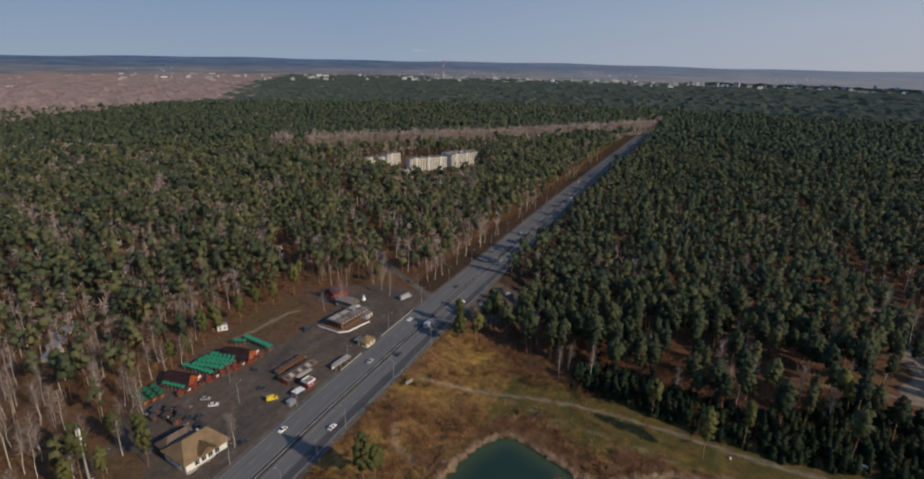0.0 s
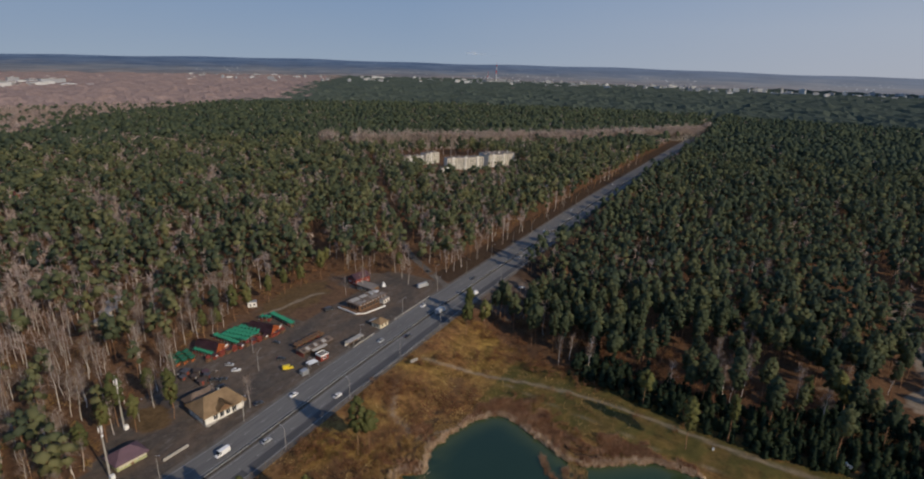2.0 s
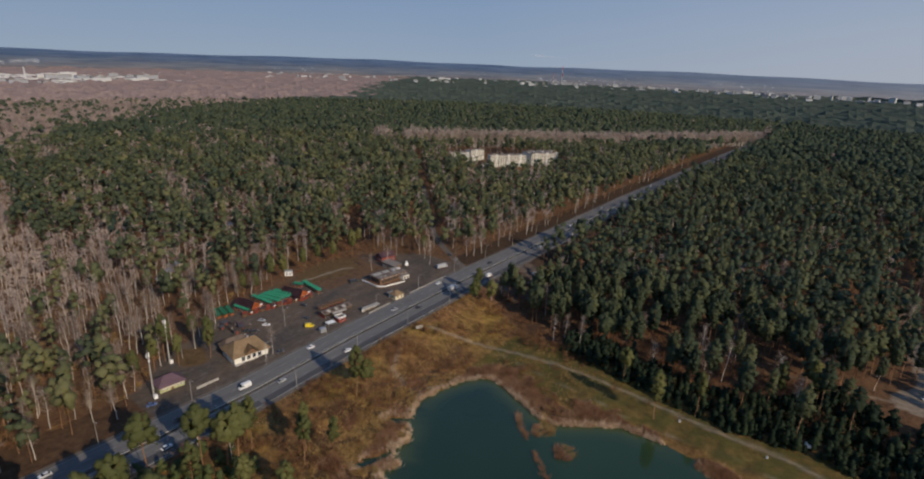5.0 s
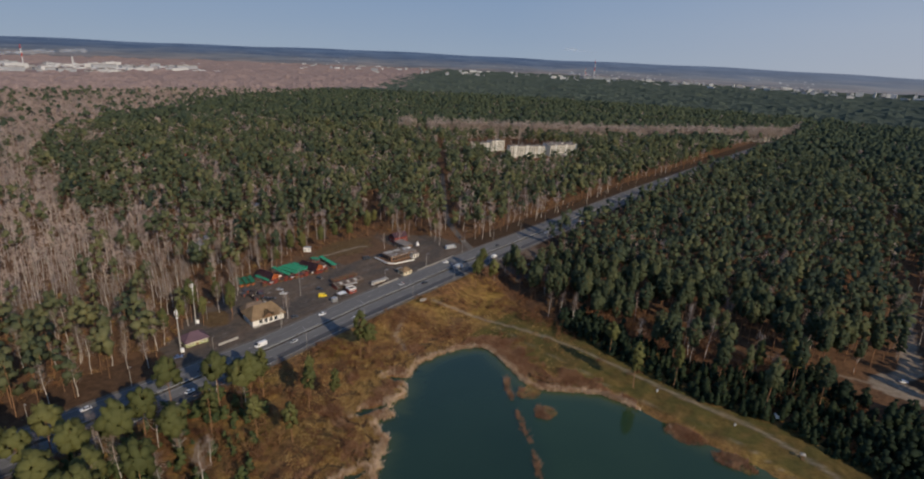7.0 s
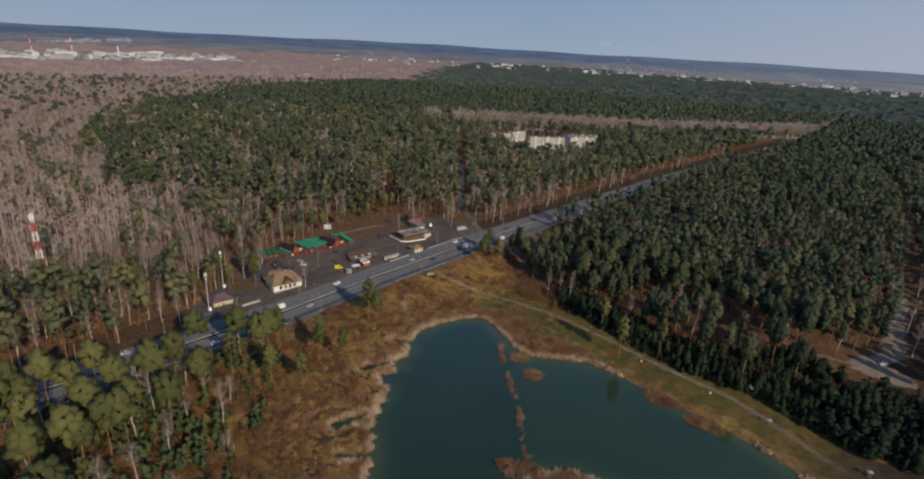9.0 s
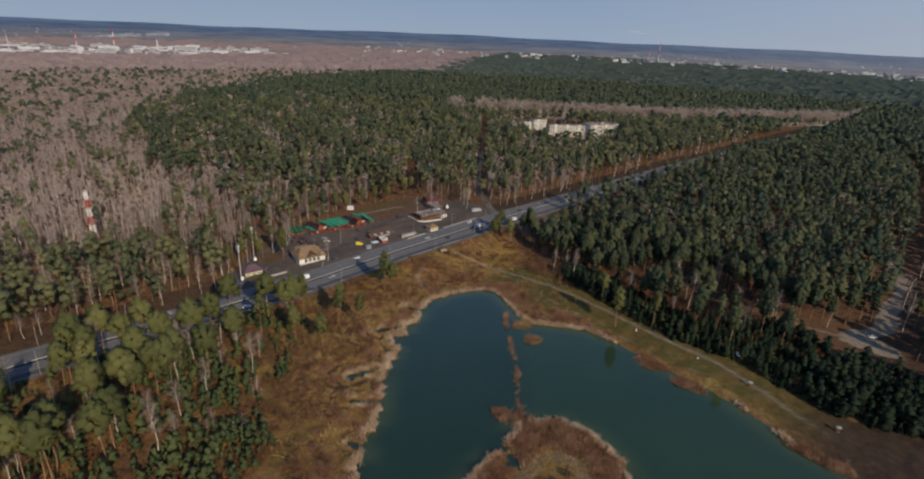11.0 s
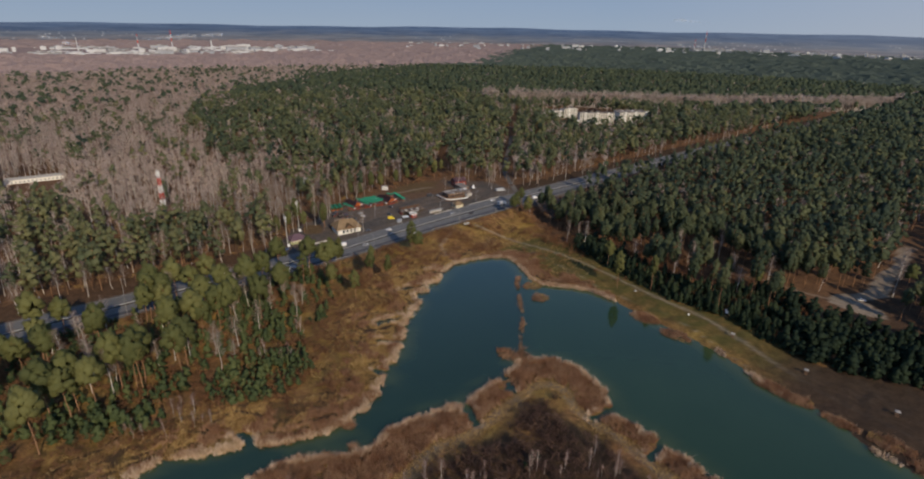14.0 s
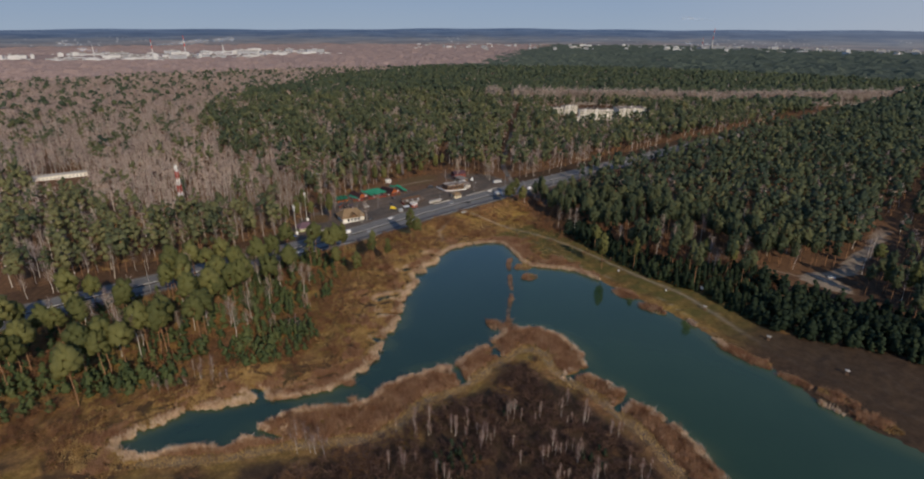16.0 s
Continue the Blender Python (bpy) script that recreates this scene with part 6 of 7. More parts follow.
part("roof", hip_roof(-3.2, 3.2, -3.4, 3.4, 3.0, 5.2, 0.45, 3.0), M["shingle"], t)
for yy in (-1.5, 1.5):
    window(t, 3.2, yy, 1.0, 1.1, 1.4, "+x", "wood")
window(t, 0.8, -3.4, 1.0, 1.3, 1.3, "-y", "wood")
part("porch_roof", shed_roof(-6.4, -3.2, -3.0, 2.4, 2.2, 2.7), M["concrete"], t)
for s in (-2.7, 2.1):
    part("post", one_box(-6.2, -6.05, s - 0.08, s + 0.08, -0.5, 2.2), M["wood"], t)
part("door", one_box(-1.6, -0.6, -3.46, -3.36, 0, 2.1), M["wood"], t)

# ---------- roadside diner ----------
z = base_of(-44, 47, 6)
diner = empty("roadside_diner", pose(-42.8, 46.5, z, 0, 0, -5), "flat-roofed roadside diner with terrace and grey roof", "diner")
part("wall", one_box(-6.4, 4.0, -11.5, 12.5, -1.0, 4.2), M["wood"], diner)
part("roof", one_box(-7.0, 4.5, -12.2, 13.0, 4.2, 4.75, bevel=0.08), M["oldroof"], diner)
for k in range(9):
    y = -10.4 + 2.55 * k
    part("roof_bracket", one_box(4.5, 5.1, y - 0.12, y + 0.12, 4.1, 4.6), M["trim"], diner)
    if k < 8:
        window(diner, 4.0, y + 1.2, 1.0, 1.9, 2.2, "+x", "wood")
for k in range(4):
    window(diner, -4.9 + 2.5 * k, -11.5, 1.0, 1.9, 2.2, "-y", "wood")
bm = bmesh.new()                # terrace with a cut corner
rim = [(-10.5, -15.4), (5.0, -15.4), (8.8, -11.6), (11.0, 4.5), (4.0, 5.5), (4.0, -11.5), (-10.5, -11.5)]
for z0, z1 in ((-1.0, 0.35),):
    lo = [bm.verts.new((*p, z0)) for p in rim]
    up = [bm.verts.new((*p, z1)) for p in rim]
    bm.faces.new(up)
    bm.faces.new(lo[::-1])
    for i in range(len(rim)):
        q = (i + 1) % len(rim)
        bm.faces.new((lo[i], lo[q], up[q], up[i]))
part("terrace", bm, M["wood"], diner, "brown boarded terrace with a cut corner")
for (ax, ay), (bx, by) in zip(rim[:3], rim[1:4]):
    d = Vector((bx - ax, by - ay, 0))
    m = Matrix.Translation((ax, ay, 0.35)) @ d.to_track_quat("X", "Z").to_matrix().to_4x4()
    bm = one_box(0, d.length, -0.15, 0.15, 0.0, 0.85, bevel=0.03)
    bm.transform(m)
    part("terrace_parapet", bm, M["trim"], diner, "white terrace parapet")
part("porch", one_box(4.0, 7.6, 6.2, 11.5, -1.0, 3.2), M["plaster"], diner)
part("porch_roof", one_box(3.9, 8.0, 5.8, 11.9, 3.2, 3.5, bevel=0.04), M["greyroof"], diner)
for yy in (7.5, 10.0):
    window(diner, 7.6, yy, 0.9, 1.3, 1.6, "+x", "wood")
part("roof_vent", one_box(-2.0, -0.8, 4.0, 5.6, 4.75, 5.7, bevel=0.06), M["steel"], diner)
part("roof_vent", one_box(2.0, 2.9, -6.0, -5.0, 4.75, 5.4, bevel=0.06), M["steel"], diner)
for k, (x0, y0, w, d) in enumerate(((-6.2, -11.0, 4.2, 7.0), (-1.2, -10.6, 4.6, 4.0), (-5.8, -2.6, 3.6, 5.4), (-1.0, 0.8, 4.4, 6.2), (-6.0, 5.6, 4.0, 6.0), (0.4, 8.6, 3.4, 3.6))):
    part("roof_sheet", one_box(x0, x0 + w, y0, y0 + d, 4.75, 4.80 + 0.012 * k), M["greyroof" if k % 2 else "concrete"], diner, "pale patched roofing sheet")
part("skylight", one_box(-3.2, -1.4, 9.2, 11.6, 4.75, 5.35, bevel=0.05), M["trim"], diner)
z = base_of(-55.5, 62, 5)
t = empty("annex_hall", pose(-56.2, 62.5, z, 0, 0, -5), "dark annex hall with a flat grey roof", "building")
part("wall", one_box(-6.6, 6.6, -3.6, 3.6, -1, 3.9), M["wood"], t)
part("roof", one_box(-7.1, 7.1, -4.1, 4.1, 3.9, 4.4, bevel=0.06), M["greyroof"], t)
for k in range(4):
    window(t, -4.8 + 3.2 * k, -3.6, 0.6, 1.6, 2.4, "-y")
window(t, 6.6, 0, 0.8, 2.0, 1.8, "+x")
z = base_of(-70, 70, 5)
t = empty("red_house", pose(-70.5, 70.5, z, 0, 0, -10), "dark red timber house with pale window frames", "house")
part("wall", one_box(-4, 4, -6, 6, -1, 4.4), M["redboard"], t)
part("roof", hip_roof(-4, 4, -6, 6, 4.4, 7.4, 0.5, 0.0), M["maroon"], t)
for yy in (-4, -1.3, 1.3, 4):
    window(t, 4, yy, 1.2, 1.1, 1.5, "+x")
for xx in (-2, 2):
    window(t, xx, -6, 1.2, 1.1, 1.5, "-y")
bm = bmesh.new()
bmesh.ops.create_cone(bm, cap_ends=True, segments=10, radius1=1.5, radius2=0.15, depth=3.4, matrix=Matrix.Translation((0, 0, 2.3)))
t = empty("white_tent", pose(-50.8, 72.6, gz(-50.8, 72.6)), "white peaked tent behind the diner", "tent")
part("tent_roof", bm, M["trim"], t)
for k in range(5):
    a = k * 1.2566
    part("pole", tube(bmesh.new(), (1.35 * math.cos(a), 1.35 * math.sin(a), -0.2), (1.35 * math.cos(a), 1.35 * math.sin(a), 0.9), 0.04, 0.04, 5), M["steel"], t)

# ---------- blocks of flats beyond the wood ----------
def flats(x0, y0, x1, y1, deep, storeys, label):
    """A block whose lit front runs from (x0, y0) to (x1, y1)."""
    d = Vector((x1 - x0, y1 - y0, 0))
    n = d.length
    rot = math.degrees(math.atan2(d.y, d.x))
    t = empty("apartment_block", pose(x0, y0, 15.2, 0, 0, rot), label, "flats", "blocks of flats in the wood")
    h = storeys * 3.0 + 1.4
    part("wall", one_box(0, n, 0, deep, -3, h), M["panel"], t)
    part("roof", one_box(-0.3, n + 0.3, -0.3, deep + 0.3, h, h + 0.5, bevel=0.05), M["greyroof"], t)
    bays = max(2, int(n / 3.4))
    for k in range(bays):
        x = (k + 0.5) * n / bays
        if k % 5 == 2:          # stair tower, proud of the wall
            part("stair_tower", one_box(x - 1.5, x + 1.5, -1.2, 0, -3, h + 1.4), M["plaster"], t)
            for s in range(storeys):
                part("window", one_box(x - 0.7, x + 0.7, -1.26, -1.19, 2.0 + 3.0 * s, 3.3 + 3.0 * s), M["glass"], t)
            continue
        for s in range(storeys):
            part("window", one_box(x - 1.05, x + 1.05, -0.06, 0.02, 1.0 + 3.0 * s, 2.8 + 3.0 * s), M["glass"], t)
    for k in range(int(n / 12)):
        part("roof_house", one_box(6 + 12 * k, 9 + 12 * k, deep * 0.4, deep * 0.7, h + 0.5, h + 2.2), M["greyroof"], t)


flats(-224, 432, -191.5, 475, 13, 5, "white five-storey block of flats among the pines")
flats(-191, 489, -169, 534, 13, 5, "white five-storey block of flats behind the first")
flats(-288, 422, -270, 443, 12, 4, "shorter white block of flats among the trees")
flats(-268, 446, -262, 471, 12, 5, "narrow white block of flats set at an angle")
flats(-219, 408, -212, 417, 7, 2, "low white service building beside the flats")
flats(-205, 500, -180, 545, 12, 5, "further block of flats, mostly hidden behind another")

# ---------- houses in the wood ----------
def cottage(x, y, rot, roof, wall):
    t = empty("cottage", pose(x, y, gz(x, y) - 0.2, 0, 0, rot), f"{'red' if roof == 'redpaint' else 'grey'}-roofed cottage in a clearing of the wood", "house", "cottages in the wood")
    part("wall", one_box(-4.5, 4.5, -6, 6, 0, 4.5), M[wall], t)
    part("roof", hip_roof(-4.5, 4.5, -6, 6, 4.5, 8.2, 0.6, 0.0), M[roof], t)
    for yy in (-3.5, 0, 3.5):
        window(t, 4.5, yy, 1.3, 1.2, 1.6, "+x")
    part("chimney", one_box(-1.4, -0.7, 2, 2.7, 6.5, 9.3), M["redboard"], t)


for x, y, rot, roof, wall in ((-499, 38, 10, "redpaint", "plaster"), (-486, 52, 30, "greyroof", "plaster"), (-470, 75, 0, "redpaint", "cream"), (-540, 46, 15, "greyroof", "plaster"), (-423, 149, 20, "maroon", "plaster"), (-410, 160, -10, "redpaint", "wood"), (-392, 149, 5, "redpaint", "cream"), (-436, 138, 0, "greyroof", "trim"), (-520, 60, 0, "greyroof", "cream")):
    cottage(x, y, rot, roof, wall)
for x, y, rot in ((-168, -45, 30), (-177, -36, 20), (-160, -52, 25), (-240, 29, 10), (-232, 38, 40)):
    t = empty("garden_shed", pose(x, y, gz(x, y) - 0.1, 0, 0, rot), "low pale shed with a sheet roof in the wood", "shed", "sheds in the wood")
    part("wall", one_box(-2.5, 2.5, -5, 5, 0, 2.6), M["cream"], t)
    part("roof", shed_roof(-2.9, 2.9, -5.3, 5.3, 3.3, 2.6), M["steel"], t)
    part("door", one_box(2.5, 2.56, -0.8, 0.8, 0.1, 2.2), M["wood"], t)
t = empty("long_white_building", pose(-342, -250, gz(-342, -250), 0, 0, -4), "long low white building among bare birches", "building")
part("wall", one_box(-5, 5, -24, 24, -0.5, 4.2), M["plaster"], t)
part("roof", hip_roof(-5, 5, -24, 24, 4.2, 5.6, 0.5, 2.0), M["concrete"], t)
for k in range(14):
    window(t, 5, -21.5 + 3.3 * k, 1.0, 1.6, 1.6, "+x")

# ---------- vehicles ----------
def extruded(profile, half, taper=0.0, z_taper=0.0):
    """A side profile (x, z) drawn out to both sides; points above z_taper lean in by taper."""
    bm = bmesh.new()
    a = [bm.verts.new((x, -half + (taper if z > z_taper else 0), z)) for x, z in profile]
    b = [bm.verts.new((x, half - (taper if z > z_taper else 0), z)) for x, z in profile]
    bm.faces.new(a)
    bm.faces.new(b[::-1])
    for i in range(len(profile)):
        j = (i + 1) % len(profile)
        bm.faces.new((a[i], b[i], b[j], a[j]))
    return bm


def wheels(t, xs, half, r):
    for x in xs:
        for s in (-1, 1):
            w = part("wheel", tube(bmesh.new(), (x, s * (half - 0.22), r), (x, s * (half + 0.02), r), r, r, 12), M["rubber"], t)
            part("rim", tube(bmesh.new(), (x, s * (half + 0.0), r), (x, s * (half + 0.04), r), r * 0.6, r * 0.55, 8), M["steel"], w)


def saloon(paint, label):
    t = empty("car", Matrix.Identity(4), label, "car", "cars on the road and in the yard")
    part("body", extruded([(-2.15, 0.3), (-2.2, 0.75), (-1.9, 0.92), (-0.9, 0.98), (1.15, 0.98), (2.1, 0.84), (2.2, 0.55), (2.15, 0.28)], 0.87, 0.06, 0.7), PAINT[paint], t)
    c = part("cabin", extruded([(-1.75, 0.95), (-1.15, 1.40), (0.25, 1.44), (1.05, 0.96)], 0.76, 0.14, 1.2), M["glass"], t, "dark glass cabin")
    part("roof", extruded([(-1.18, 1.39), (-1.05, 1.46), (0.15, 1.49), (0.32, 1.42)], 0.62), PAINT[paint], c)
    wheels(t, (-1.35, 1.35), 0.85, 0.32)
    for s in (-1, 1):
        part("headlight", one_box(2.10, 2.19, s * 0.62 - 0.18, s * 0.62 + 0.18, 0.58, 0.74), M["lampglass"], t)
        part("tail_light", one_box(-2.2, -2.14, s * 0.66 - 0.14, s * 0.66 + 0.14, 0.66, 0.82), M["redlens"], t)
    return t


def van(paint, label, length=5.2, height=2.3, name="van"):
    t = empty(name, Matrix.Identity(4), label, name, "cars on the road and in the yard")
    a = length / 2
    part("body", extruded([(-a, 0.35), (-a, height - 0.1), (-a + 0.15, height), (a - 1.5, height), (a - 0.75, 1.25), (a - 0.05, 1.05), (a, 0.4)], 0.95, 0.06, 1.2), PAINT[paint], t)
    part("windscreen", extruded([(a - 1.46, height - 0.06), (a - 0.74, 1.28), (a - 0.68, 1.30), (a - 1.40, height - 0.03)], 0.82), M["glass"], t)
    for s in (-1, 1):
        part("side_window", one_box(a - 2.2, a - 1.35, s * 0.90, s * 0.945, 1.35, height - 0.35), M["glass"], t)
        part("headlight", one_box(a - 0.06, a + 0.02, s * 0.7 - 0.15, s * 0.7 + 0.15, 0.7, 0.95), M["lampglass"], t)
    wheels(t, (-a + 1.0, a - 1.0), 0.93, 0.36)
    return t


def lorry(paint, label):
    t = empty("lorry", Matrix.Identity(4), label, "lorry", "cars on the road and in the yard")
    part("cab", extruded([(2.2, 0.5), (2.2, 2.8), (3.7, 2.8), (4.15, 1.6), (4.2, 0.5)], 1.15, 0.05, 2.0), PAINT["white"], t)
    part("windscreen", extruded([(3.72, 2.72), (4.13, 1.66), (4.18, 1.66), (3.77, 2.74)], 1.0), M["glass"], t)
    part("cargo_box", one_box(-4.2, 2.05, -1.22, 1.22, 0.95, 3.5, bevel=0.05), PAINT[paint], t)
    part("chassis", one_box(-4.1, 3.6, -0.5, 0.5, 0.5, 0.95), M["dark"], t)
    wheels(t, (-3.0, -2.0, 3.0), 1.12, 0.5)
    return t


def park(ob, x, y, rot, road=False):
    z = float(profile(y)) + 0.01 if road else gz(x, y) - 0.02
    ob.matrix_world = pose(x, y, z, 0, 0, rot)
    return ob


fleet = {p: saloon(p, f"{w} saloon car with dark windows") for p, w in (("white", "white"), ("silver", "silver grey"), ("dark", "black"), ("red", "red"), ("blue", "dark blue"))}
first = set()
def put_car(p, x, y, rot, road=False):
    ob = fleet[p]
    if p in first:
        ob = copy_thing(ob, Matrix.Identity(4))
    first.add(p)
    park(ob, x, y, rot, road)


for p, x, y in (("white", -11.2, -168), ("dark", -6.6, -120), ("white", -11.0, -46), ("silver", -6.8, 14), ("white", -11.2, 62), ("dark", -7.0, 118), ("white", -6.8, 250), ("silver", -11.0, 330), ("white", -11, 480)):
    put_car(p, x, y, -90, True)
for p, x, y in (("red", 2.6, -212), ("white", 7.4, -132), ("silver", 2.6, -74), ("white", 7.2, -36), ("dark", 2.8, 26), ("white", 2.6, 176), ("silver", 7.2, 226), ("white", 2.4, 390)):
    put_car(p, x, y, 90, True)
for p, x, y, rot in (("white", -51.7, -45.9, 40), ("dark", -40.2, -27.1, 25), ("silver", -58.6, -44.3, 30), ("dark", -55.0, -16.9, 20), ("dark", -54.5, -57.0, 60), ("dark", -50.6, -54.4, 62), ("dark", -46.5, -58.8, 100),
                     ("dark", -20.6, -58.5, 80), ("blue", -26.4, -122.4, 70), ("silver", 18.6, 103, 85), ("white", 26, 129, 60), ("dark", 32, 101, 30), ("white", 29, 112, 60), ("silver", -86, 147, 135), ("dark", -41, 112, 140), ("white", 256, 128, 40)):
    put_car(p, x, y, rot)
park(van("white", "white panel van on the road"), 7.4, 96, 90, True)
park(van("white", "white minibus on the carriageway", 6.2, 2.6, "minibus"), -7.0, -88, -90, True)
park(van("yellow", "yellow van parked in the yard"), -30.2, -31.6, 55)
park(van("silver", "silver grey bus waiting beside the road", 9.5, 2.9, "bus"), -28.8, 87.5, 75)
park(lorry("silver", "lorry with a pale cargo box on the road"), 2.6, 60, 90, True)
park(van("dark", "dark delivery van beside the diner", 5.6, 2.4), -57.8, 27.5, 65)

# ---------- by the water ----------
t = empty("jetty", pose(57.5, -24.5, 0.0, 0, 0, -42), "small grey plank jetty at the shore", "jetty")
for k in range(16):
    part("plank", one_box(-0.9, 0.9, -3.6 + 0.46 * k, -3.6 + 0.46 * k + 0.42, 0.55, 0.62), M["concrete"], t)
for sx in (-0.75, 0.75):
    part("beam", one_box(sx - 0.08, sx + 0.08, -3.6, 3.75, 0.4, 0.55), M["wood"], t)
    for sy in (-3.2, 0, 3.2):
        part("pile", tube(bmesh.new(), (sx, sy, -1.5), (sx, sy, 0.9), 0.1, 0.09, 6), M["wood"], t)
t = empty("changing_booth", pose(213.6, 45.0, gz(213.6, 45), 0, 0, 30), "white changing booth at the edge of the meadow", "booth")
for a in ((-1.2, 1.2, -1.2, -1.1), (-1.2, 1.2, 1.1, 1.2), (-1.2, -1.1, -1.1, 1.1)):
    part("screen", one_box(*a, 0.2, 2.1), M["trim"], t)
part("roof", one_box(-1.35, 1.35, -1.35, 1.35, 2.1, 2.2, bevel=0.02), M["trim"], t)
for sx in (-1.15, 1.15):
    for sy in (-1.15, 1.15):
        part("post", one_box(sx - 0.06, sx + 0.06, sy - 0.06, sy + 0.06, -0.2, 2.1), M["steel"], t)


def beach_shelter(x, y, rot, label):
    t = empty("beach_shelter", pose(x, y, gz(x, y), 0, 0, rot), label, "shelter", "beach shelters on the meadow")
    part("roof", hip_roof(-0.9, 0.9, -0.9, 0.9, 2.1, 2.5, 0.1, None, 0.08), M["concrete"], t)
    part("post", tube(bmesh.new(), (0, 0, -0.3), (0, 0, 2.3), 0.08, 0.07, 7), M["wood"], t)
    part("table", one_box(-0.6, 0.6, -0.6, 0.6, 0.7, 0.76), M["wood"], t)
    for s in (-1, 1):
        part("bench", one_box(-0.7, 0.7, s * 0.95 - 0.15, s * 0.95 + 0.15, 0, 0.42), M["wood"], t)


for x, y in ((228, 22.4), (266.8, 16.8), (304.2, 14.8)):
    beach_shelter(x, y, 20, "white-roofed beach shelter with a small table")
for x, y in ((200.4, 25.4), (163.4, 27.0), (250, 40)):
    t = empty("litter_bin", pose(x, y, gz(x, y)), "small white litter bin on the grass", "bin", "litter bins on the meadow")
    part("drum", tube(bmesh.new(), (0, 0, 0), (0, 0, 1.0), 0.38, 0.42, 10), M["trim"], t)
    part("lid", tube(bmesh.new(), (0, 0, 1.0), (0, 0, 1.1), 0.44, 0.38, 10), M["steel"], t)
t = empty("rowing_boat", pose(231.2, 5.6, gz(231.2, 5.6), 0, 0, -15), "dark boat drawn up on the bank", "boat")
bm = extruded([(-2.0, 0.05), (-2.1, 0.6), (2.1, 0.7), (1.7, 0.05)], 0.7, -0.1, 0.3)
part("hull", bm, M["dark"], t)
for s in (-0.8, 0.5):
    part("thwart", one_box(s - 0.15, s + 0.15, -0.7, 0.7, 0.62, 0.72), M["wood"], t)
t = empty("signboard", pose(21.4, 5.6, gz(21.4, 5.6), 0, 0, -20), "pale board sign on two posts beside the road", "sign")
part("board", one_box(-0.06, 0.06, -2.2, 2.2, 2.2, 4.0), M["concrete"], t)
for s in (-1.7, 1.7):
    part("post", one_box(-0.2, -0.06, s - 0.08, s + 0.08, -0.3, 3.9), M["wood"], t)
part("bar", one_box(0.065, 0.075, -1.6, 1.6, 3.1, 3.4), M["dark"], t)

# ---------- road furniture ----------
def street_lamp(double=False):
    t = empty("street_lamp", Matrix.Identity(4), "tall grey street lamp beside the road", "street lamp", "street lamps along the road")
    part("pole", tube(bmesh.new(), (0, 0, -0.4), (0, 0, 10.6), 0.13, 0.07, 7), M["concrete"], t)
    a = part("arm", tube(bmesh.new(), (0, 0, 10.4), (2.0, 0, 11.2), 0.05, 0.04, 5), M["steel"], t)
    part("lamp_head", one_box(1.8, 2.7, -0.16, 0.16, 11.12, 11.3, bevel=0.04), M["steel"], a)
    return t


lamp = street_lamp()
spots = [(-16.2, y, 0) for y in range(-265, 420, 39)] + [(12.9, y, 180) for y in range(-268, 420, 39)]
for k, (x, y, rot) in enumerate(spots):
    m = pose(x, y, float(profile(y)) - 0.15, 0, 0, rot)
    if k == 0:
        lamp.matrix_world = m
    else:
        copy_thing(lamp, m)
for x, y, rot in ((-55.7, -93.3, 40), (-19.5, -67.4, 0), (-42, -40, 90), (-58, -30, 0), (-29, 104, 0)):
    copy_thing(lamp, pose(x, y, gz(x, y), 0, 0, rot))


def guard_rail(x, y0, y1, label, double=False, posts=True):
    t = empty("guard_rail", pose(x, 0, 0), label, "guard rail", "guard rails along the road")
    ys = np.arange(y0, y1 + 0.1, 4.0)
    zs = profile(ys)
    for s in ((-0.16, 0.16) if double else (0.0,)):
        V, F = [], []
        for k, (dx, dz) in enumerate(((0.0, 0.45), (0.05, 0.52), (0.0, 0.60), (0.05, 0.68), (0.0, 0.76))):
            V.append(np.column_stack([s + dx * (1 if s >= 0 else -1) + 0 * ys, ys, zs + dz]))
        m = len(ys)
        i = np.arange(m - 1)
        for k in range(4):
            F.append(np.stack([i + k * m, i + k * m + 1, i + (k + 1) * m + 1, i + (k + 1) * m], 1))
        link_mesh("rail", np_mesh("rail", np.concatenate(V), np.concatenate(F)), M["steel"], t)
    me = None
    for k in range(0, len(ys), 1):
        if me is None:
            p = part("post", one_box(-0.06, 0.06, -0.04, 0.04, -0.3, 0.74), M["steel"], t)
            me = p.data
        else:
            p = link_mesh("post", me, [], t)
        p.location = (0, float(ys[k]), float(zs[k]))
    return t


guard_rail(-1.8, -300, 560, "galvanised double guard rail along the road's middle", True)
guard_rail(12.6, -24, 30, "galvanised guard rail at the road's lake side")
guard_rail(12.6, -190, -92, "guard rail beside the road above the bank")
M["soil"] = plain("median_soil", (0.060, 0.050, 0.040), 0.95, vary=0.4, scale=0.8)
ribbon("median_strip", -2.9, -0.7, -600, 1040, 0.06, M["soil"], "dark earth strip between the carriageways", "median")

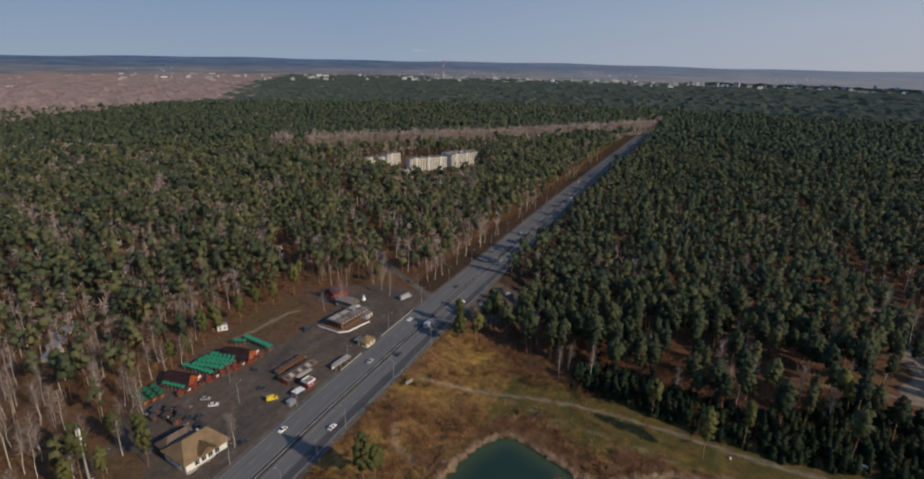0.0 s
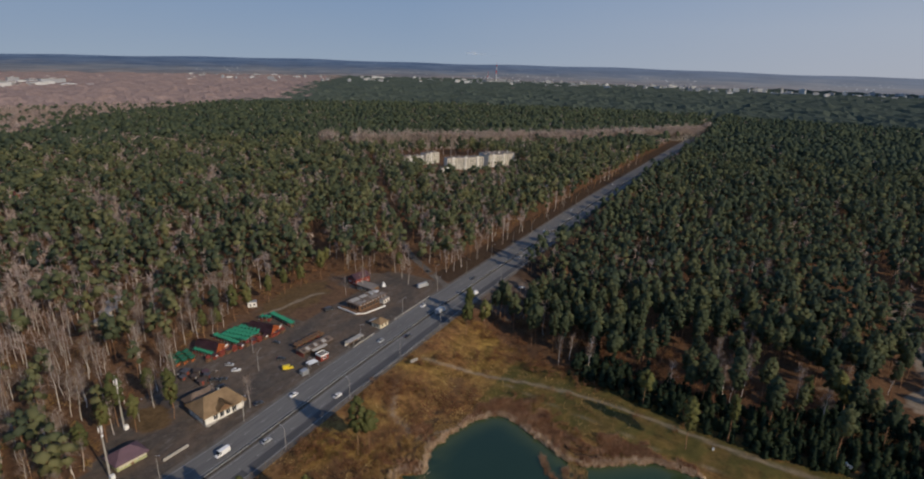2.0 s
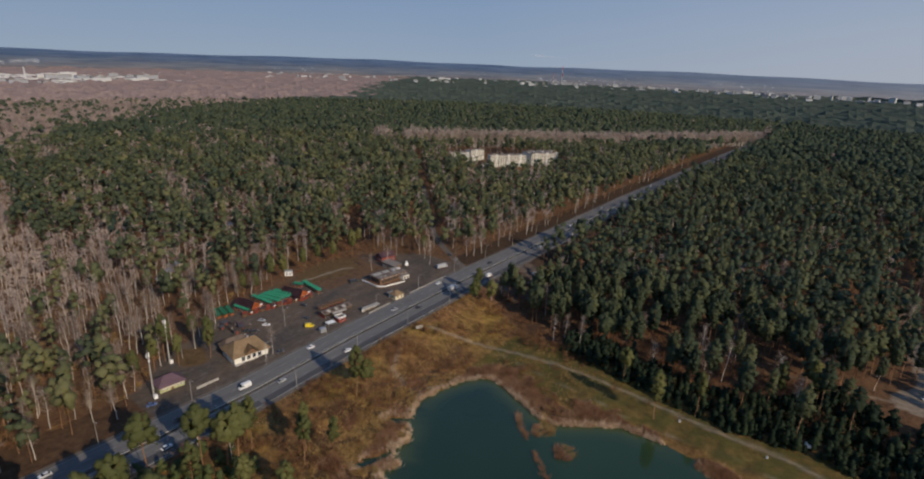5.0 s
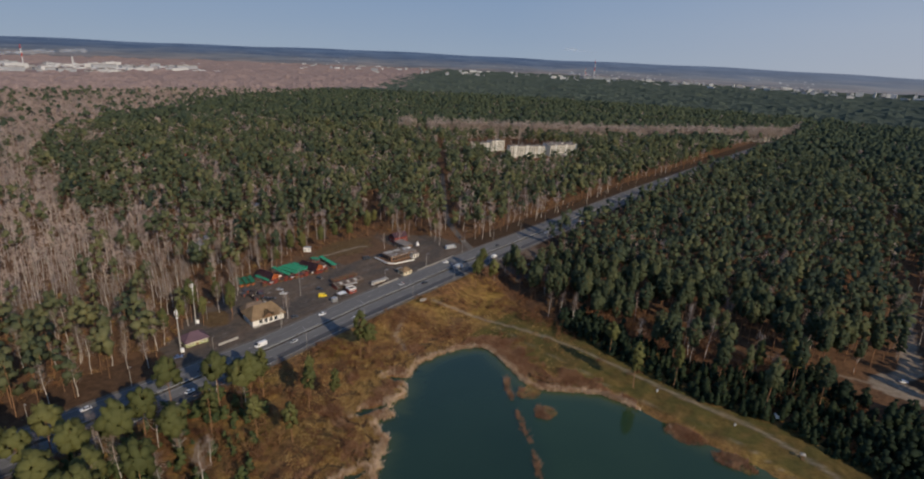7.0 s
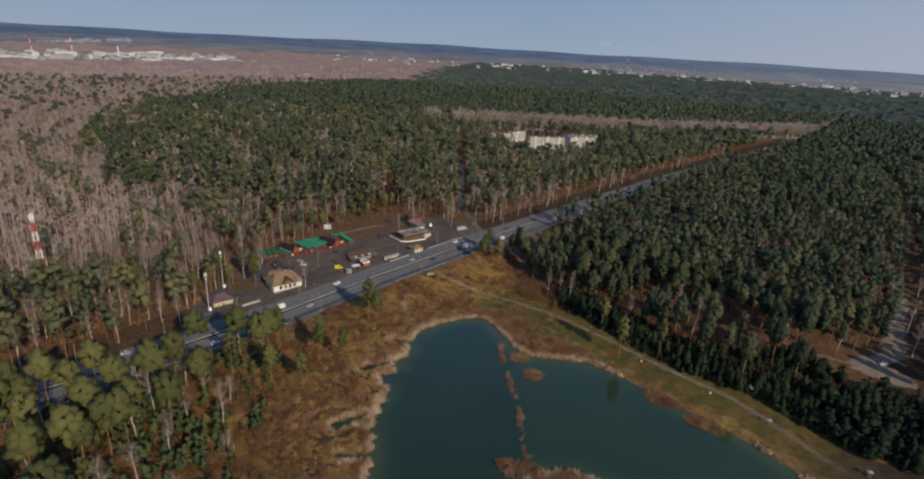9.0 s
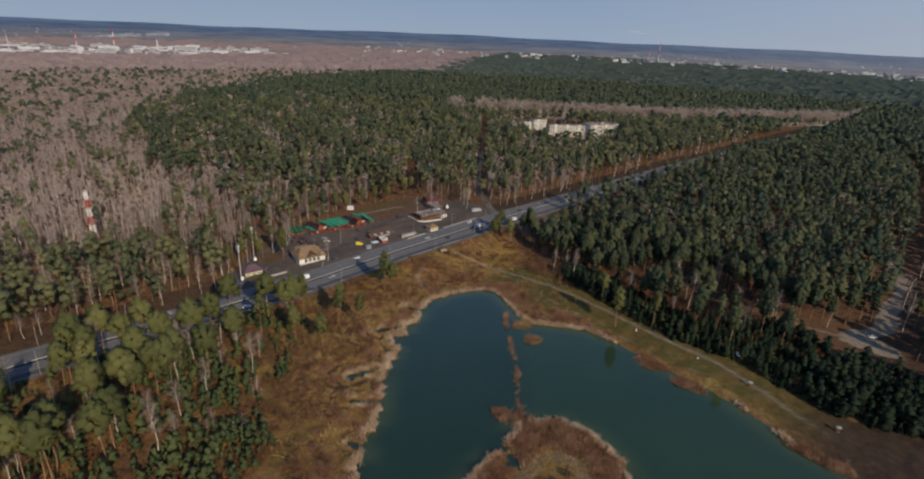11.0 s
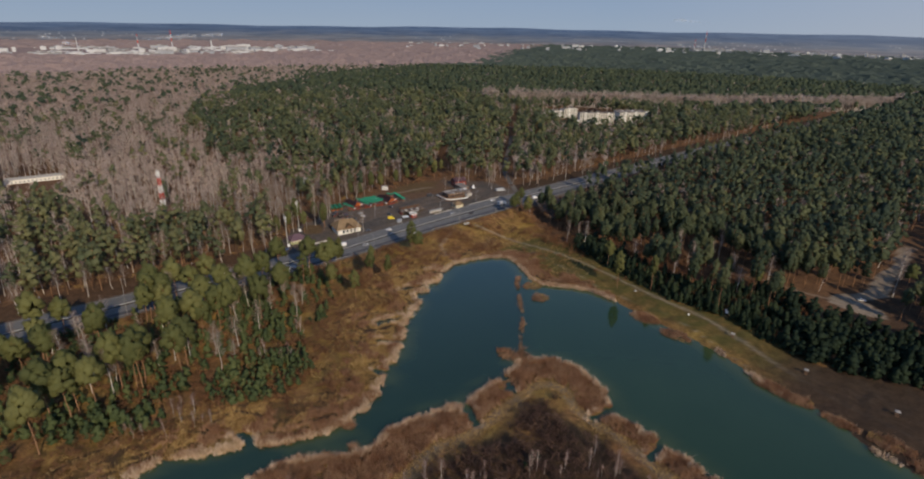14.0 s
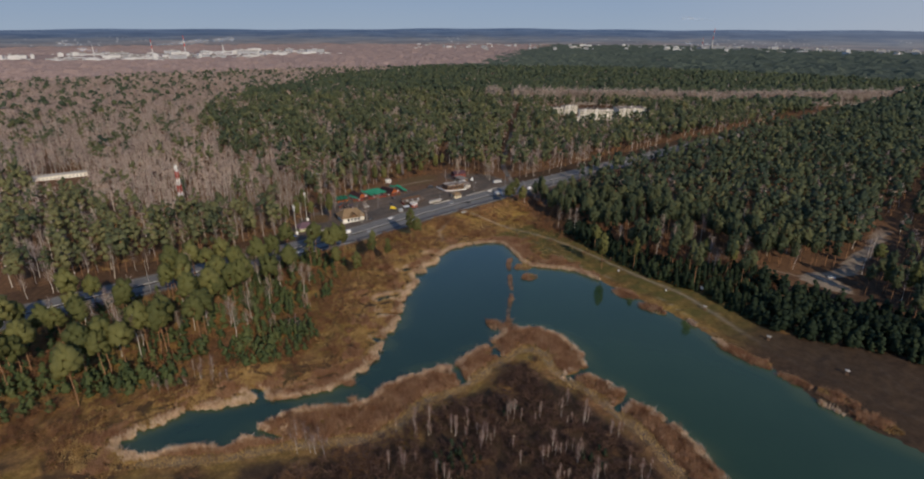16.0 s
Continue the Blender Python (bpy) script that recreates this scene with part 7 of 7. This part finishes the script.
road = bpy.data.objects["road"]
for k, x in enumerate((-14.3, -4.0, 0.4, 11.1)):
    ribbon("edge_line", x - 0.13, x + 0.13, -600, 1040, 0.012, M["paint"], "", "", parent=road)
M["newer"] = material("newer_asphalt", lambda n, l: n_ramp(n, l, n_noise(n, l, 0.25, 6, 0.7, stretch=(1, 0.12, 1)), (0.3, (0.050, 0.050, 0.054)), (0.7, (0.088, 0.086, 0.088))), 0.85, 0.2)
ribbon("shoulder", 6.9, 11.0, -600, 1040, 0.006, M["newer"], "", "", parent=road)["label"] = "dark newer asphalt strip"
dash = None
for x in (-9.2, 5.6):
    for y in np.arange(-290, 520, 9.0):
        yy = y + (3 if x > 0 else 0)
        if dash is None:
            dash = part("lane_mark", one_box(-0.11, 0.11, -1.7, 1.7, 0, 0.012), M["paint"], road)
            p = dash
        else:
            p = link_mesh("lane_mark", dash.data, [], road)
        p.location = (x, yy, float(profile(yy)) + 0.006)
        p.rotation_euler = (math.atan2(float(profile(yy + 1.5) - profile(yy - 1.5)), 3.0), 0, 0)

# lane and yards of gravel
def lane_ribbon(name, line, half, mat, label, category):
    pts = rounded([tuple(p) for p in line], 6)
    d = np.gradient(pts, axis=0)
    d /= np.linalg.norm(d, axis=1)[:, None]
    nrm = np.column_stack([-d[:, 1], d[:, 0]]) * half
    a, b = pts + nrm, pts - nrm
    V = np.concatenate([np.column_stack([a, ground(a[:, 0], a[:, 1]) + 0.12]), np.column_stack([b, ground(b[:, 0], b[:, 1]) + 0.12])])
    m = len(pts)
    i = np.arange(m - 1)
    tagged(link_mesh(name, np_mesh(name, V, np.stack([i, i + m, i + m + 1, i + 1], 1)), mat), label, category, kind="structure")


lane_ribbon("lane", LANE[:5], 2.6, M["gravel"], "narrow grey lane leading into the wood", "lane")

# ---------- far town and works ----------
M["farwhite"] = plain("far_white_walls", (0.46, 0.46, 0.46), 0.9, vary=0.12, scale=0.02)
M["fargrey"] = plain("far_grey_walls", (0.27, 0.28, 0.30), 0.9, vary=0.2, scale=0.02)
r = np.random.RandomState(900)


def far_building(name, x, y, w, d, h, rot, mat, label, category, group):
    t = empty(name, pose(x, y, 0, 0, 0, rot), label, category, group)
    part("wall", one_box(-w / 2, w / 2, -d / 2, d / 2, -2, h), M[mat], t)
    part("roof", one_box(-w / 2 - 0.5, w / 2 + 0.5, -d / 2 - 0.5, d / 2 + 0.5, h, h + 1.5), M["greyroof" if mat == "fargrey" else "farwhite"], t)
    if name == "factory_hall":
        part("roof_light", one_box(-w * 0.4, w * 0.4, -d * 0.1, d * 0.1, h + 1.5, h + 4), M["farwhite"], t)
    else:
        part("lift_house", one_box(-w * 0.1, w * 0.1, -d * 0.2, d * 0.2, h + 1.5, h + 4.5), M["fargrey"], t)


for k in range(150):            # works at the edge of the leafless wood
    a = r.uniform(0, 1)
    x, y = -2560 - 900 * r.uniform(0, 1), -330 + 1560 * a
    far_building("factory_hall", x, y, r.uniform(12, 40), r.uniform(25, 150) * r.uniform(0.4, 1), r.choice([5, 6, 7, 9, 12, 20]), r.uniform(-12, 12), "farwhite" if r.uniform() < 0.5 else "fargrey", "large pale factory hall far off", "factory", "halls of the far works")
for k in range(26):
    f = k / 25
    x, y = -3250 - 250 * r.uniform() - 400 * f, 1150 + 1500 * f
    far_building("factory_hall", x, y, r.uniform(12, 25), r.uniform(20, 75), r.uniform(6, 13), r.uniform(-20, 20), "farwhite", "low white hall on the far plain", "factory", "halls of the far plain")
for k in range(270):            # the town
    f = r.uniform(0, 1)
    ang = radians(112 - 42 * f if k % 3 else 112 + 34 * f)
    dist = r.uniform(3700, 4720)
    x, y = HUB[0] + dist * math.cos(ang), HUB[1] + dist * math.sin(ang)
    far_building("town_block", x, y, r.uniform(9, 42), r.uniform(10, 16), r.choice([12, 18, 20, 24, 30]) * r.uniform(0.85, 1.1), math.degrees(ang) - 90 + r.uniform(-30, 30), "farwhite" if r.uniform() < 0.45 else "fargrey", "pale block of flats in the far town", "flats", "blocks of the far town")


def stack(x, y, h, rad, label, red=True):
    rad = rad * 0.6
    t = empty("chimney_stack", pose(x, y, 0), label, "chimney", "tall chimneys on the horizon")
    for k in range(6):
        part("band", tube(bmesh.new(), (0, 0, h * k / 6), (0, 0, h * (k + 1) / 6), rad * (1 - 0.08 * k), rad * (1 - 0.08 * (k + 1)), 12), M["redpaint" if red and k % 2 == 1 and k > 2 else "farwhite"], t)


stack(-2948, 475, 104, 5, "red and white factory chimney far off")
stack(-2978, 325, 86, 4.5, "red and white factory chimney far off")
stack(-3010, 70, 66, 4, "pale factory chimney far off", False)
stack(-2903, 655, 60, 9, "broad pale silo tower at the works", False)
stack(-1735, 3530, 145, 5, "tall power station chimney with red bands")
stack(-1790, 3500, 90, 4, "power station chimney on the horizon")
for w, dx, hh in ((60, -45, 30), (70, 20, 34), (50, 85, 26), (40, 125, 18)):
    far_building("power_station", -1735 + dx, 3560 + dx * 0.45, w, 40, hh, 25, "fargrey", "white halls of a power station on the horizon", "power station", "power station halls")

# steam from the chimneys: thin lumpy plumes
def g_steam():
    m = bpy.data.materials.new("steam")
    m.use_nodes = True
    n, l = m.node_tree.nodes, m.node_tree.links
    n.remove(n["Principled BSDF"])
    mix, tr, df = n.new("ShaderNodeMixShader"), n.new("ShaderNodeBsdfTransparent"), n.new("ShaderNodeBsdfDiffuse")
    df.inputs["Color"].default_value = (0.85, 0.87, 0.9, 1)
    f = n_ramp(n, l, n_noise(n, l, 0.03, 4), (0.38, (0.0, 0.0, 0.0)), (0.75, (0.22, 0.22, 0.22)))
    l.new(f, mix.inputs[0])
    l.new(tr.outputs[0], mix.inputs[1])
    l.new(df.outputs[0], mix.inputs[2])
    l.new(mix.outputs[0], n["Material Output"].inputs["Surface"])
    return m


M["steam"] = g_steam()
for x, y, z, n, dx, dy in ((-2948, 475, 70, 9, 6, 26), (-2978, 325, 60, 9, 6, 24), (-2990, 130, 30, 8, -4, -14), (-3010, 20, 60, 7, -4, -12), (-1735, 3530, 196, 8, -26, -8), (-1800, 3480, 40, 6, -14, -4)):
    bm = bmesh.new()
    for k in range(n):
        s = 5 + 2.2 * k
        bmesh.ops.create_icosphere(bm, subdivisions=2, radius=1, matrix=Matrix.Translation((dx * k * 1.1 + r.normal() * 4, dy * k * 1.1 + r.normal() * 4, 2.2 * k + r.normal() * 2)) @ Matrix.Diagonal((s, s, s * 0.55, 1)))
    ob = part("steam_plume", bm, M["steam"])
    ob.location = (x, y, z)
    tagged(ob, "thin white steam drifting from a far chimney", "steam", "steam on the horizon", "stuff")
